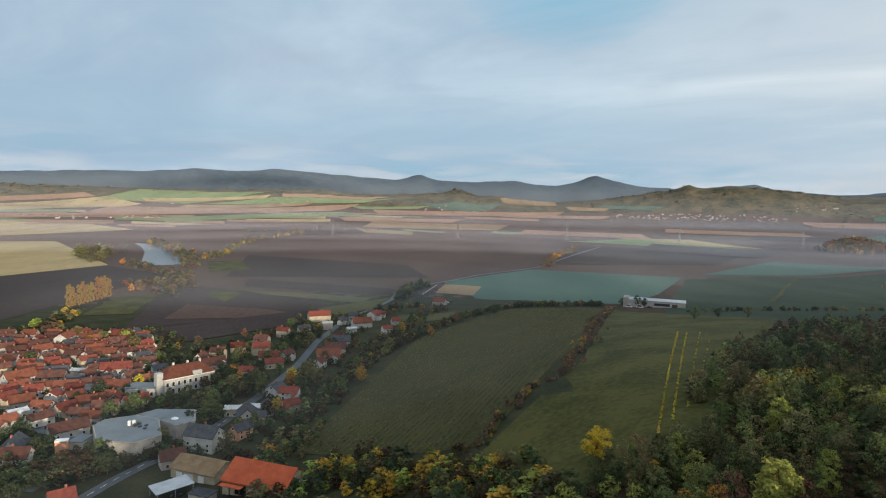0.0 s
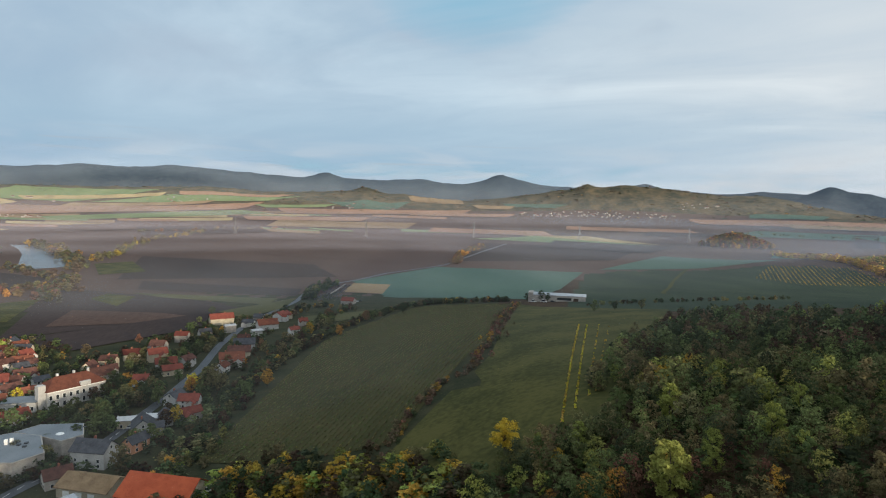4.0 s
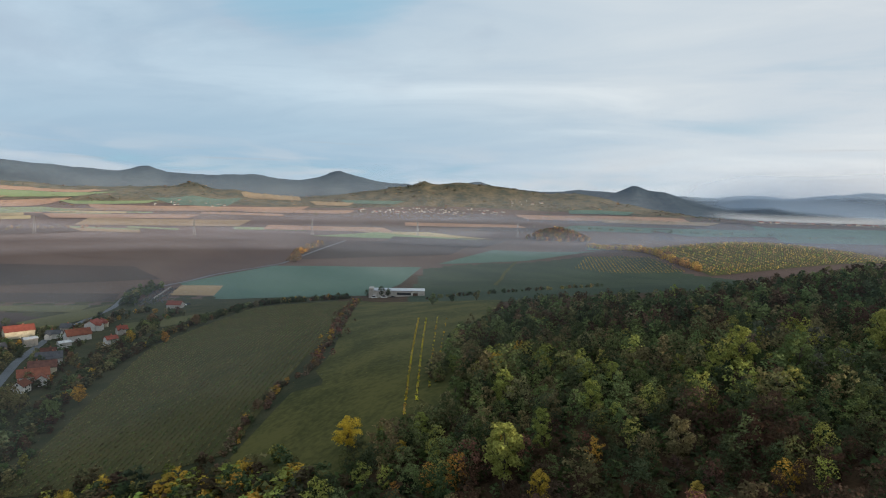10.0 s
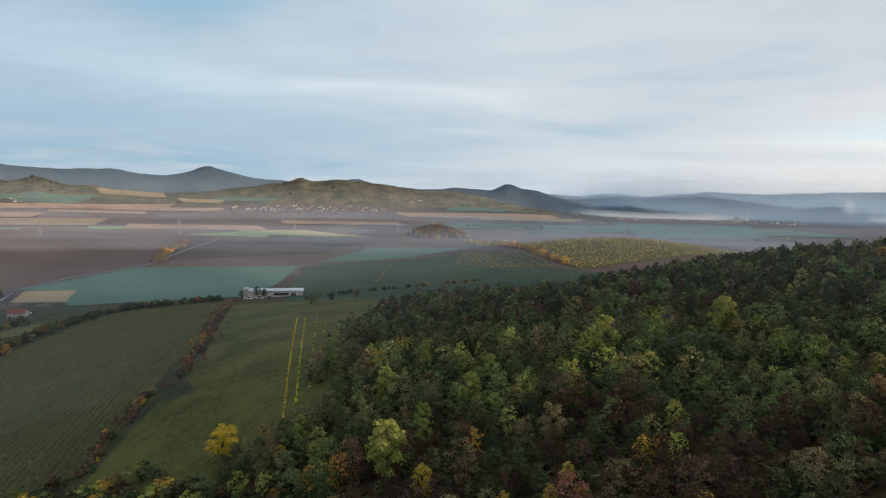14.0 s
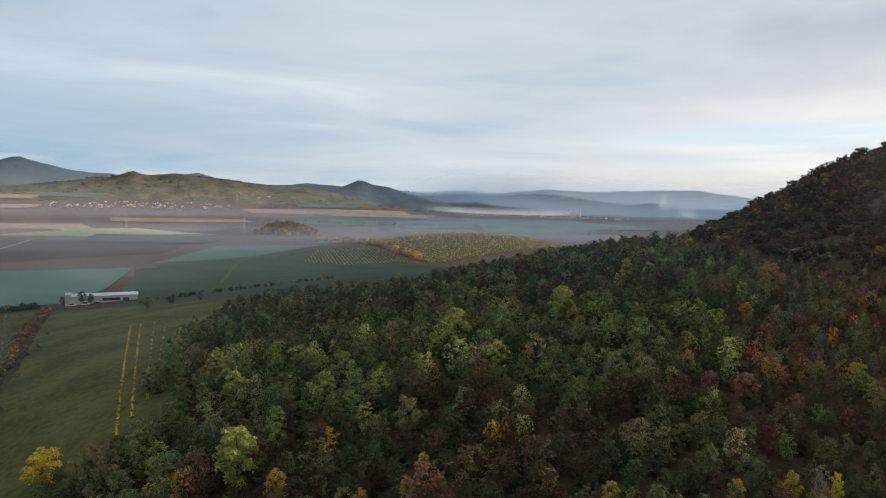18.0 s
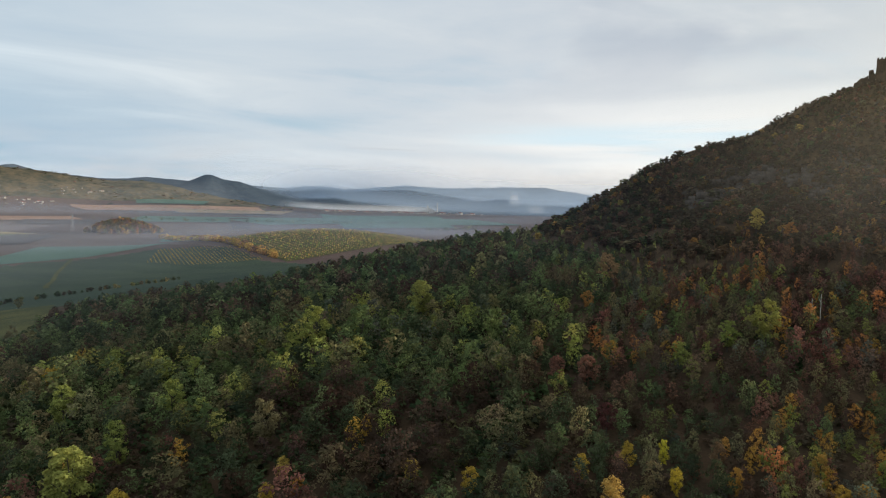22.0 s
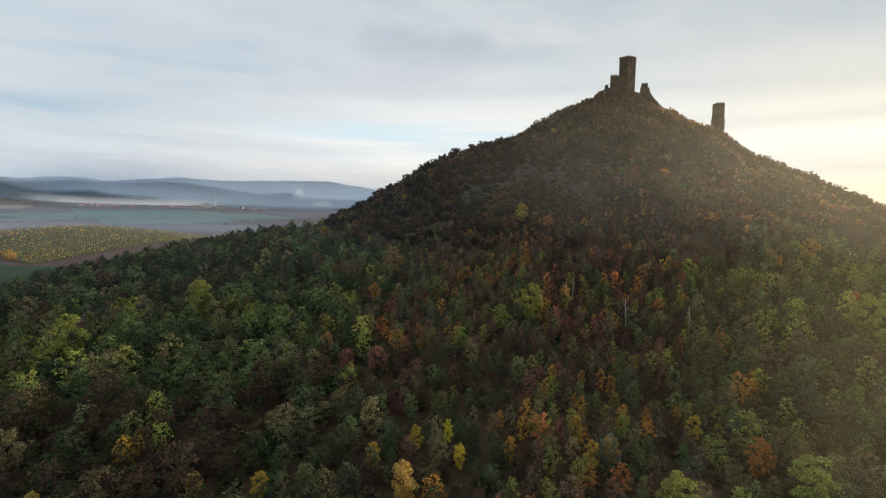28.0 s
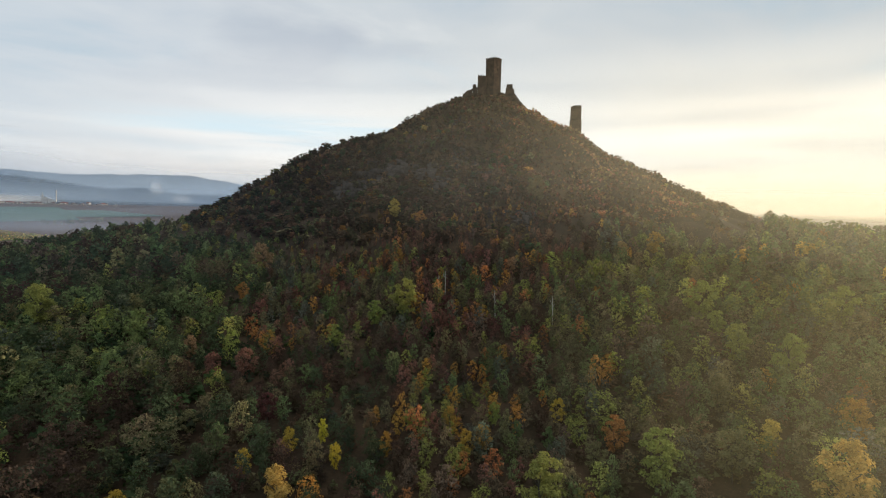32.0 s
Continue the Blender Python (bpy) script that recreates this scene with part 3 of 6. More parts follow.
def stand_of(spacing, reach, young):
    """Planting places of the young stand, or of the rest of the wood."""
    g = jitter(spacing, reach, wood)
    a = np.degrees(np.arctan2(g[:, 0], g[:, 1]))
    return g[((a >= 76) & (a <= 110)) == young]


spots = np.concatenate([stand_of(4.9, 620, False), stand_of(3.2, 440, True)])
spots = spots[in_wood(spots[:, 0], spots[:, 1])]
clear_of = np.hypot(spots[:, None, 0] - noted[None, :, 0], spots[:, None, 1] - noted[None, :, 1]) - noted[None, :, 3] * .8
spots = spots[clear_of.min(1) > .9]
rr = np.hypot(spots[:, 0], spots[:, 1])
spots = spots[(rr < 200) | (wood.uniform(size=len(rr)) < np.interp(rr, [200, 330], [.95, .62]))]
# keep those the camera's side of the hill
rr, aa = np.hypot(spots[:, 0], spots[:, 1]), np.degrees(np.arctan2(spots[:, 0], spots[:, 1]))
side = np.abs(aa - 97.2)
spots = spots[(rr < 410 / np.maximum(np.cos(np.radians(np.minimum(side, 80))), 0.2) * np.where(side < 60, 0.98, 1) + 0) & ((side > 62) | (rr < 470)) & (aa > -20) & (aa < 140)]
rr, aa = np.hypot(spots[:, 0], spots[:, 1]), np.degrees(np.arctan2(spots[:, 0], spots[:, 1]))
rho = np.hypot(spots[:, 0] - 406.5, spots[:, 1] + 54.3)
order = np.argsort(rr)
spots, rr, aa, rho = spots[order], rr[order], aa[order], rho[order]


def tone_wood(i):
    """Species by stand: green below the shoulder, rust and crimson under the hill, lime and gold towards the sun; dark
    mixes carry painted shade.
    """
    a, p = aa[i], rho[i]
    n = noise.noise(Vector((spots[i, 0] * .022, spots[i, 1] * .022, 3)))
    if p < 190 and 82 < a < 108:
        w = dict(rust=6, brown=4, orange=2.4, umber=3, olive=1.5, crimson=1.2)
    elif a > 104:
        w = dict(green=6, olive=5, lime=2.6, brown=1.0, gold=.3, orange=.08, grey_green=1)
    elif a > 80 + 12 * n:
        w = dict(brown=3, umber=2.5, rust=3.2, olive=3.2, green=1.8, lime=1.6, gold=1.1, crimson=.9, orange=1.3, grey_green=.5)
    elif a > 50:
        w = dict(green=8, dark_green=6, olive=2.4, grey_green=1.2, lime=2.2, brown=.15, gold=.05)
    else:
        w = dict(green=6, olive=4, lime=2.0, brown=.5, gold=.12, dark_green=4)
    if rr[i] < 140 and 25 < a < 90 + 6 * n:
        w = dict(gold=.25, umber=7, crimson=0 if a < 78 else .3, olive=1.5, green=1.5 if a < 78 else .6, lime=.3, dark_green=4, rust=.2 if a < 78 else 1.5)
    if rr[i] > 215 and a < 72:
        w = dict(umber=4, dark_green=6, green=3, olive=2, brown=1, lime=.3)
    names = list(w)
    if n > 0.25 and a > 76:
        w["brown"] = w.get("brown", 0) + 2
    # alike trees stand together
    for j, k in enumerate(names):
        w[k] *= math.exp(3.2 * noise.noise(Vector((spots[i, 0] * .045, spots[i, 1] * .045, 17 + 9 * j))))
    return names[wood.choice(len(names), p=np.array([w[k] for k in names]) / sum(w[k] for k in names))]


kinds = [tone_wood(i) for i in range(len(spots))]
LEAFY = {"umber": "dark brown half-bare tree in the wood", "green": "green-leaved tree in mixed autumn woodland", "dark_green": "dark green tree in mixed autumn woodland", "grey_green": "grey-green tree in mixed autumn woodland",
         "lime": "bright yellow-green tree in autumn woodland", "olive": "olive-coloured tree in autumn woodland", "gold": "golden yellow autumn tree in the wood",
         "orange": "orange autumn tree in the wood", "rust": "rust-brown autumn tree in the wood", "brown": "brown half-bare tree in the wood", "crimson": "dark crimson autumn tree in the wood"}
moulds = {}
single = 0
for i in range(len(spots)):
    if single >= 95:
        break
    key = (kinds[i], int(wood.integers(2)))
    x, y = spots[i]
    h = wood.uniform(0.55, 1.0) * float(low_stand(aa[i]))
    m = Matrix.LocRotScale((x, y, gz(x, y)), Euler((0, 0, wood.uniform(0, 6.28))), (h, h, h * wood.uniform(0.9, 1.15)))
    if key not in moulds:
        bare = kinds[i] in ("brown", "umber", "rust", "crimson")
        moulds[key] = make_tree("tree", 40 + len(moulds), kinds[i], 10.0 if not bare else 8.6, 2.9, 1400 if not bare else 620, 0.24, 1.3, LEAFY[kinds[i]], "trees of the castle wood")
        moulds[key].matrix_basis = m
    else:
        t = copy_thing(moulds[key], m)
        t.scale = (h, h, m.to_scale()[2])
    single += 1


LEAFY["straw"], LEAFY["ochre"], LEAFY["yellow"] = "pale straw-coloured tree in the autumn wood", "dull gold autumn tree in the wood", "bright yellow autumn tree in the wood"
noted_moulds = {}
for kind, rows in NOTED.items():
    for k, (x, y, h, r) in enumerate(rows):
        key = (kind, k % 3 if kind in ("lime", "olive", "gold") else k % 2)
        m = Matrix.LocRotScale((x, y, gz(x, y)), Euler((0, 0, k * 2.1)), None)
        if key not in noted_moulds:
            noted_moulds[key] = make_tree("tree", 140 + len(noted_moulds), kind, 10.0, 3.4, 2800, 0.22, 1.3, LEAFY[kind], "trees of the castle wood", .36)
            noted_moulds[key].matrix_basis = m
            t = noted_moulds[key]
        else:
            t = copy_thing(noted_moulds[key], m)
        t.scale = (r / 3.4, r / 3.4, h / 10)


def mass(name, sel, sprays, size, tall, label, seed):
    n = len(sel)
    rng = np.random.default_rng(seed)
    tones = np.array([SPECIES[kinds[i]] for i in sel]) * rng.uniform(0.7, 1.3, (n, 1)) * rng.uniform(0.92, 1.08, (n, 3))
    flank = np.where(aa[sel] < 88, np.interp(rho[sel], [60, 190, 215], [.34, .42, .9]), np.clip((rho[sel] - 60) / 150, 0.25, 1))
    hs = tall * np.where(rng.uniform(size=n) < .2, rng.uniform(1.0, 1.35, n), rng.uniform(.6, 1.0, n)) * flank * low_stand(aa[sel])
    hs *= np.where(rr[sel] > np.interp(aa[sel], [28, 44, 56, 62], [290, 300, 420, 900]), .7, 1)
    planting(name, np.c_[spots[sel], ground(spots[sel, 0], spots[sel, 1])], hs, hs * rng.uniform(0.85, 1.2, n) * np.interp(aa[sel], [64, 80, 104, 114], [.35, .28, .28, .34]), tones, sprays, size, label, seed)


rest = np.arange(single, len(spots))
close = rest[rr[rest] < 150]
mid = rest[(rr[rest] >= 150) & (rr[rest] < 240)]
far = rest[rr[rest] >= 240]
mass("wood", close, 680, 0.28, 9.4, "dense mixed autumn woodland below the castle hill", 20)
mass("wood", mid, 350, 0.40, 9.4, "dense mixed autumn woodland of green, olive and rust crowns", 21)
mass("wood", far, 110, 0.8, 9.6, "darker mixed woodland on the shoulder of the hill", 22)


# undergrowth that closes the gaps between the crowns
low_rng = np.random.default_rng(24)
s4 = jitter(4.0, 420, low_rng)
a4, q4 = np.degrees(np.arctan2(s4[:, 0], s4[:, 1])), np.hypot(s4[:, 0] - 406.5, s4[:, 1] + 54.3)
s4 = s4[in_wood(s4[:, 0], s4[:, 1]) & (q4 > 190) & (a4 > -10) & (a4 < 135) & (np.hypot(s4[:, 0], s4[:, 1]) < 300)]
a4 = np.degrees(np.arctan2(s4[:, 0], s4[:, 1]))
h4 = low_rng.uniform(2.4, 4.8, len(s4)) * low_stand(a4)
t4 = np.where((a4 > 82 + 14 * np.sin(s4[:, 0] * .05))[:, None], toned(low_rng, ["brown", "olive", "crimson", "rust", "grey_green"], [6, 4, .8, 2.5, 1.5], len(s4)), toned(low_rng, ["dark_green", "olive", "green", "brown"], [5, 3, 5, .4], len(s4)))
planting("undergrowth", np.c_[s4, ground(s4[:, 0], s4[:, 1])], h4, h4 * low_rng.uniform(.42, .62, len(s4)), t4 * .6, 46, 1.2, "leafy undergrowth between the trees, darkened for the shade there", 25, "shrubs")


def patch_and_sun(p):
    """Random light and dark stretches of the open hill, with sunlight painted in as a warmer, brighter tone on its
    sunny side.
    """
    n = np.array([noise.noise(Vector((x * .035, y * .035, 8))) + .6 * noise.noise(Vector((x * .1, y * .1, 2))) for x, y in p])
    sun_tint = sstep(90, 103, np.degrees(np.arctan2(p[:, 0], p[:, 1])))[:, None]
    return np.clip(1 + 1.3 * n, .35, 1.9)[:, None] * (.58 + sun_tint * np.array([.62, .46, .24]))


# dry grass tussocks, then low scrub over the open castle hill
tuft = np.random.default_rng(35)
s3 = jitter(1.6, 470, tuft)
p3, r3 = np.hypot(s3[:, 0] - 406.5, s3[:, 1] + 54.3), np.hypot(s3[:, 0], s3[:, 1])
s3 = s3[(p3 > 5) & (p3 < 150) & (r3 < 420) & (tuft.uniform(size=len(p3)) < .85)]
h3 = tuft.uniform(.8, 2.0, len(s3))
planting("grass_tussocks", np.c_[s3, ground(s3[:, 0], s3[:, 1])], h3, h3 * tuft.uniform(.36, .6, len(s3)), toned(tuft, ["straw", "brown", "olive", "rust", "umber"], [.6, 5, 4, 2.5, 4], len(s3)) * patch_and_sun(s3) * 1.05, 8, 3.2, "dry brown grass tussocks on the castle hill", 36, "grass")



# scrub
scrub = np.random.default_rng(31)
s2 = jitter(2.9, 460, scrub)
p2 = np.hypot(s2[:, 0] - 406.5, s2[:, 1] + 54.3)
a2 = np.degrees(np.arctan2(s2[:, 0], s2[:, 1]))
r2 = np.hypot(s2[:, 0], s2[:, 1])
clump = np.array([noise.noise(Vector((x * .06, y * .06, 5))) for x, y in s2])
keep = (clump > np.interp(a2, [86, 96, 104], [-.7, -.25, .12])) & (p2 > 21) & (p2 < 185) & (r2 < 425) & (scrub.uniform(size=len(p2)) < np.interp(p2, [10, 40, 90, 140, 185], [.6, .75, .85, .7, .3]))
s2, p2, a2 = s2[keep], p2[keep], a2[keep]
n2 = len(s2)
high2 = scrub.uniform(.4, 1.0, n2) * np.interp(p2, [10, 50, 100, 150], [1.6, 2.8, 4.0, 4.4]) * np.interp(a2, [84, 98, 106], [1.1, 1, .62])
tones = np.where((scrub.uniform(size=n2) < np.interp(p2, [20, 80, 130], [.2, .35, .6]))[:, None], toned(scrub, ["rust", "brown", "crimson", "orange"], [4, 5, 1.2, .3], n2), toned(scrub, ["olive", "brown", "green", "dark_green"], [4, 5, 1, 3], n2))
on_rock = np.array([np.hypot(s2[:, 0] - x, s2[:, 1] - y) for x, y in ((306, 27), (312, 14), (318, 4), (308, -8), (299, -18), (260, -51), (256, -40))]).min(0) < 6.5
s2, high2, tones, n2 = s2[~on_rock], high2[~on_rock], tones[~on_rock], int((~on_rock).sum())
planting("scrub", np.c_[s2, ground(s2[:, 0], s2[:, 1])], high2, high2 * scrub.uniform(.42, .75, n2), tones * patch_and_sun(s2) * .85, 52, 1.5, "low rust and olive scrub on the castle hill", 33, "shrubs")
# taller bushes in clumps
tall_bush = np.random.default_rng(37)
s5 = jitter(6.0, 460, tall_bush)
p5, a5, r5 = np.hypot(s5[:, 0] - 406.5, s5[:, 1] + 54.3), np.degrees(np.arctan2(s5[:, 0], s5[:, 1])), np.hypot(s5[:, 0], s5[:, 1])
lump = np.array([noise.noise(Vector((x * .04, y * .04, 21))) for x, y in s5])
s5k = (p5 > 34) & (p5 < 190) & (r5 < 425) & (lump > np.interp(a5, [80, 92, 104], [-.25, -.05, .14]) + np.where((a5 > 97) & (p5 < 90), .25, 0)) & (tall_bush.uniform(size=len(p5)) < .8)
s5, p5, a5 = s5[s5k], p5[s5k], a5[s5k]
h5 = tall_bush.uniform(2.6, 5.0, len(s5)) * np.interp(p5, [34, 80], [.6, 1]) * np.interp(a5, [84, 100, 108], [.85, 1, .6])
w5 = tall_bush.uniform(size=len(s5))[:, None]
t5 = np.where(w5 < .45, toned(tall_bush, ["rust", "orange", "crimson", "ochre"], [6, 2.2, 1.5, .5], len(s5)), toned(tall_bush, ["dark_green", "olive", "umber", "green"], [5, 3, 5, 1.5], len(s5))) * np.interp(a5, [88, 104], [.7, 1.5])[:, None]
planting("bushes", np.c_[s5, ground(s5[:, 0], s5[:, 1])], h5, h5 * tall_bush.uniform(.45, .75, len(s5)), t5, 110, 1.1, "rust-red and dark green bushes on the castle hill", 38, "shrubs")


# ---- fields, roads and water ----
field('stubble_field', [(-1584, 2020), (-1223, 2075), (-977, 1924), (-1146, 1459)], stubble, 0.5, 'pale straw-coloured stubble field')
field('stubble_field', [(-1038, 1322), (-884, 1389), (-514, 932), (-577, 733)], stubble, 0.5, 'pale straw-coloured stubble field with tracks')
field('ploughed_field', [(-574, 728), (-510, 924), (-377, 833), (-364, 461)], soil_dark, 0.4, 'dark freshly ploughed field')
field('meadow', [(-341, 632), (-310, 663), (-280, 544), (-317, 528)], grass, 0.5, 'green meadow beside poplars')
field('meadow', [(-398, 1021), (-356, 1065), (-290, 921), (-337, 878)], grass, 0.5, 'small pale green meadow')
field('meadow', [(-264, 666), (-261, 703), (-225, 682), (-223, 622)], grass, 0.7, 'small pale green plot')
field('ploughed_field', [(-321, 711), (-197, 696), (-97, 606), (-252, 475)], soil_dark, 0.4, 'dark brown ploughed field')
field('ploughed_field', [(-253, 599), (-171, 585), (-114, 551), (-241, 522)], soil, 0.7, 'brown harrowed strip of field')
field('ploughed_field', [(-260, 813), (-58, 749), (-59, 692), (-242, 736)], soil_dark, 0.5, 'narrow dark ploughed strip')
field('meadow', [(-241, 711), (-77, 673), (-84, 633), (-198, 678)], grass_dry, 0.6, 'long dull green grass strip')
field('ploughed_field', [(-374, 1169), (-62, 1052), (-19, 875), (-297, 831)], soil_dark, 0.3, 'wide dark ploughed field')
field('ploughed_field', [(-355, 1702), (492, 1675), (151, 1067), (-165, 1236)], soil, 0.3, 'wide reddish brown ploughed field')
field('crop_field', [(2, 817), (146, 1028), (258, 997), (37, 678)], crop, 0.6, 'bluish green winter crop field')
field('crop_field', [(146, 1028), (378, 952), (176, 569), (35, 670)], crop, 0.5, 'bluish green winter crop field')
field('stubble_field', [(4, 798), (51, 776), (36, 692), (-9, 716)], soil_tan, 0.7, 'small tan field behind a house')
field('crop_field', [(-1767, 3098), (-1665, 3355), (-1045, 3571), (-1362, 3225)], crop_light, 1.0, 'bright green far field')
field('crop_field', [(-1145, 2443), (-568, 3301), (-384, 3056), (-1044, 2318)], crop_light, 1.0, 'long light green far field')
field('ploughed_field', [(-1628, 2999), (-479, 3542), (-583, 3387), (-1419, 2298)], soil_red, 1.0, 'far reddish ploughed field')
field('stubble_field', [(-2068, 2703), (-1742, 3157), (-1548, 3119), (-1782, 2327)], stubble, 1.0, 'far sunlit stubble field')
field('crop_field', [(-990, 3496), (-292, 3665), (-481, 3561), (-1287, 3262)], crop_light, 1.0, 'far light green field')
field('ploughed_field', [(-402, 3449), (691, 3481), (607, 3370), (-303, 3098)], soil_red, 1.0, 'far reddish ploughed field')
field('crop_field', [(-136, 3585), (280, 3597), (206, 3462), (14, 3476)], crop, 1.0, 'far bluish green field')
field('stubble_field', [(340, 3725), (737, 4338), (666, 3617), (350, 3642)], soil_tan, 1.0, 'far ochre field')
field('crop_field', [(389, 1941), (658, 2111), (934, 1686), (656, 1783)], crop_light, 0.7, 'pale green strip of field')
field('ploughed_field', [(361, 1718), (849, 1673), (547, 1206), (187, 1139)], soil_dark, 0.4, 'dark ploughed field')
field('crop_field', [(429, 1005), (622, 1011), (877, 1125), (714, 1322)], crop, 0.5, 'dull green winter crop field')
field('stubble_field', [(600, 2166), (855, 2110), (956, 1772), (708, 1945)], stubble, 0.6, 'thin pale strip of field')
field('crop_field', [(1162, 1521), (929, 975), (873, 948), (944, 1258)], crop, 0.7, 'blue-green crop field beside a copse')
field('ploughed_field', [(1871, 2038), (1951, 2008), (1599, 1638), (1538, 1659)], soil_dark, 0.8, 'dark square on the plain, painted as a shadow')
field('crop_field', [(1659, 2304), (2288, 1794), (2049, 1660), (1416, 2127)], crop, 0.7, 'blue-green crop field')
field('crop_field', [(2465, 2035), (2820, 1533), (2536, 1332), (2140, 1735)], crop, 0.8, 'blue-green crop field')
field('ploughed_field', [(1744, 2969), (2524, 2520), (2351, 2266), (1652, 2697)], soil_red, 1.0, 'far reddish ploughed field')
field('orchard_meadow', [(905, 1010), (1180, 930), (1330, 690), (743, 680)], grass, 0.5, 'orchard hill under pale grass')
field('crop_field', [(1828, 2004), (2546, 1683), (2462, 1379), (1762, 1726)], crop, 1.0, 'blue-green crop field')
field('crop_field', [(2534, 1602), (2724, 1302), (2580, 963), (2209, 1397)], crop, 1.0, 'blue-green crop field')
field('ploughed_field', [(2611, 2234), (3375, 1434), (3227, 1227), (2411, 1922)], soil, 1.0, 'far reddish field')
field('meadow', [(149, 523), (200, 357), (68, 148), (47, 215)], grass, 0.3, 'smooth green hillside meadow')
field('meadow', [(50, 221), (60, 170), (31, 145), (13, 188)], grass, 0.3, 'smooth green hillside meadow')
field('field', [(-2147, 2807), (-1854, 3148), (-1781, 3122), (-2102, 2748)], soil_red, 1.2, 'far reddish ploughed field')
field('field', [(-1591, 3207), (-1001, 3531), (-1015, 3468), (-1544, 3170)], stubble, 1.3, 'far sunlit stubble field')
field('field', [(-1353, 3205), (-729, 3483), (-779, 3420), (-1368, 3103)], soil_tan, 1.4, 'far tan field')
field('field', [(-944, 3563), (-328, 3687), (-424, 3631), (-930, 3510)], soil_red, 1.5, 'far reddish field')
field('field', [(-535, 3485), (-85, 3549), (-148, 3498), (-464, 3436)], crop_light, 1.2, 'far light green field')
field('field', [(-1681, 2195), (-1524, 2469), (-1405, 2242), (-1562, 2040)], soil_red, 1.3, 'far reddish ploughed field')
field('field', [(-487, 2836), (94, 2924), (37, 2703), (-426, 2623)], soil_red, 1.4, 'reddish field on the plain')
field('field', [(-307, 2642), (282, 2650), (208, 2355), (-315, 2344)], soil_tan, 1.5, 'tan field on the plain')
field('field', [(302, 3452), (910, 3336), (797, 3133), (307, 3169)], soil_red, 1.2, 'far reddish field')
field('field', [(708, 3576), (943, 3465), (901, 3424), (725, 3492)], soil_tan, 1.3, 'far ochre field')
field('field', [(-913, 2162), (-602, 2448), (-513, 2258), (-786, 1947)], soil, 1.4, 'brown field on the plain')
field('field', [(-712, 2160), (-364, 2380), (-261, 2084), (-579, 1808)], soil_dark, 1.5, 'dark field on the plain')
field('field', [(883, 3536), (1223, 3367), (1152, 3354), (898, 3472)], crop, 1.2, 'far bluish green field')
field('field', [(31, 3553), (340, 3607), (251, 3483), (-63, 3516)], crop, 1.3, 'far bluish green field')
field('field', [(349, 3695), (677, 4330), (599, 3642), (371, 3644)], soil_tan, 1.4, 'far ochre field')
field('field', [(2035, 2886), (2360, 2720), (2286, 2682), (2006, 2845)], crop, 1.5, 'far bluish green field')
field('field', [(934, 2568), (1394, 2371), (1350, 2202), (873, 2401)], soil_red, 1.2, 'reddish field on the plain')
field('field', [(322, 2430), (748, 2307), (723, 2102), (278, 2233)], soil_red, 1.3, 'reddish field on the plain')
field('field', [(652, 1897), (938, 1663), (728, 1409), (513, 1582)], soil_dark, 1.4, 'dark field on the plain')
field('field', [(2062, 2654), (2487, 2236), (2232, 2077), (1891, 2388)], soil_tan, 1.5, 'tan field on the plain')
field('field', [(2773, 2495), (3351, 2084), (2934, 1794), (2536, 2281)], soil, 1.2, 'far reddish field')
field('field', [(2092, 1639), (2385, 1252), (2241, 1137), (1880, 1423)], crop, 1.3, 'blue-green crop field')
field('field', [(1184, 2296), (1399, 2189), (1284, 2051), (1084, 2150)], soil_dark, 1.4, 'dark field on the plain')
field('ploughed_field', [(-249, 469), (-123, 592), (-116, 523), (-186, 440)], soil_dark, 0.8, 'dark ploughed field behind the village')
field('garden_plot', [(-123, 592), (-58, 674), (-64, 610), (-95, 559)], grass_dry, 0.8, 'dull kitchen garden plots by the road')
field('meadow', [(-42, 559), (63, 564), (50, 538), (-29, 510)], grass_dry, 0.6, 'rough grass above the village')
field('meadow', [(51, 242), (86, 306), (77, 240), (49, 197)], grass, 0.3, 'smooth green hillside meadow')
field('meadow', [(47, 215), (135, 345), (150, 262), (76, 150)], grass, 0.32, 'smooth green hillside meadow', 40)
field('meadow', [(30, 146), (50, 220), (80, 156), (56, 136)], grass, 0.34, 'smooth green hillside meadow')
field('meadow', [(39, 227), (53, 216), (28, 158), (14, 190)], grass, 0.3, 'smooth green hillside meadow')
field('ploughed_field', [(-330, 750), (-125, 640), (-128, 560), (-290, 590)], soil_dark, 0.6, 'dark ploughed plots behind the village')
far_plan = random.Random(19)
for name, mat, words in ((n, m, w) for _ in range(9) for n, m, w in (("stubble_field", stubble, "far sunlit stubble strip"), ("ploughed_field", soil_red, "far reddish ploughed strip"), ("crop_field", crop_light, "far light green crop strip"), ("meadow", soil_tan, "far tan strip of field"))):
    a0, r0 = far_plan.uniform(-42, 6), far_plan.uniform(2150, 3200)
    a1, r1 = a0 + far_plan.uniform(3, 8), r0 + far_plan.uniform(60, 170)
    skew = far_plan.uniform(-120, 120)
    field(name, [(r * math.sin(radians(a)), r * math.cos(radians(a))) for a, r in ((a0, r1), (a1, r1 + skew), (a1, r0 + skew), (a0, r0))], mat, far_plan.uniform(.45, .85), words, 20)

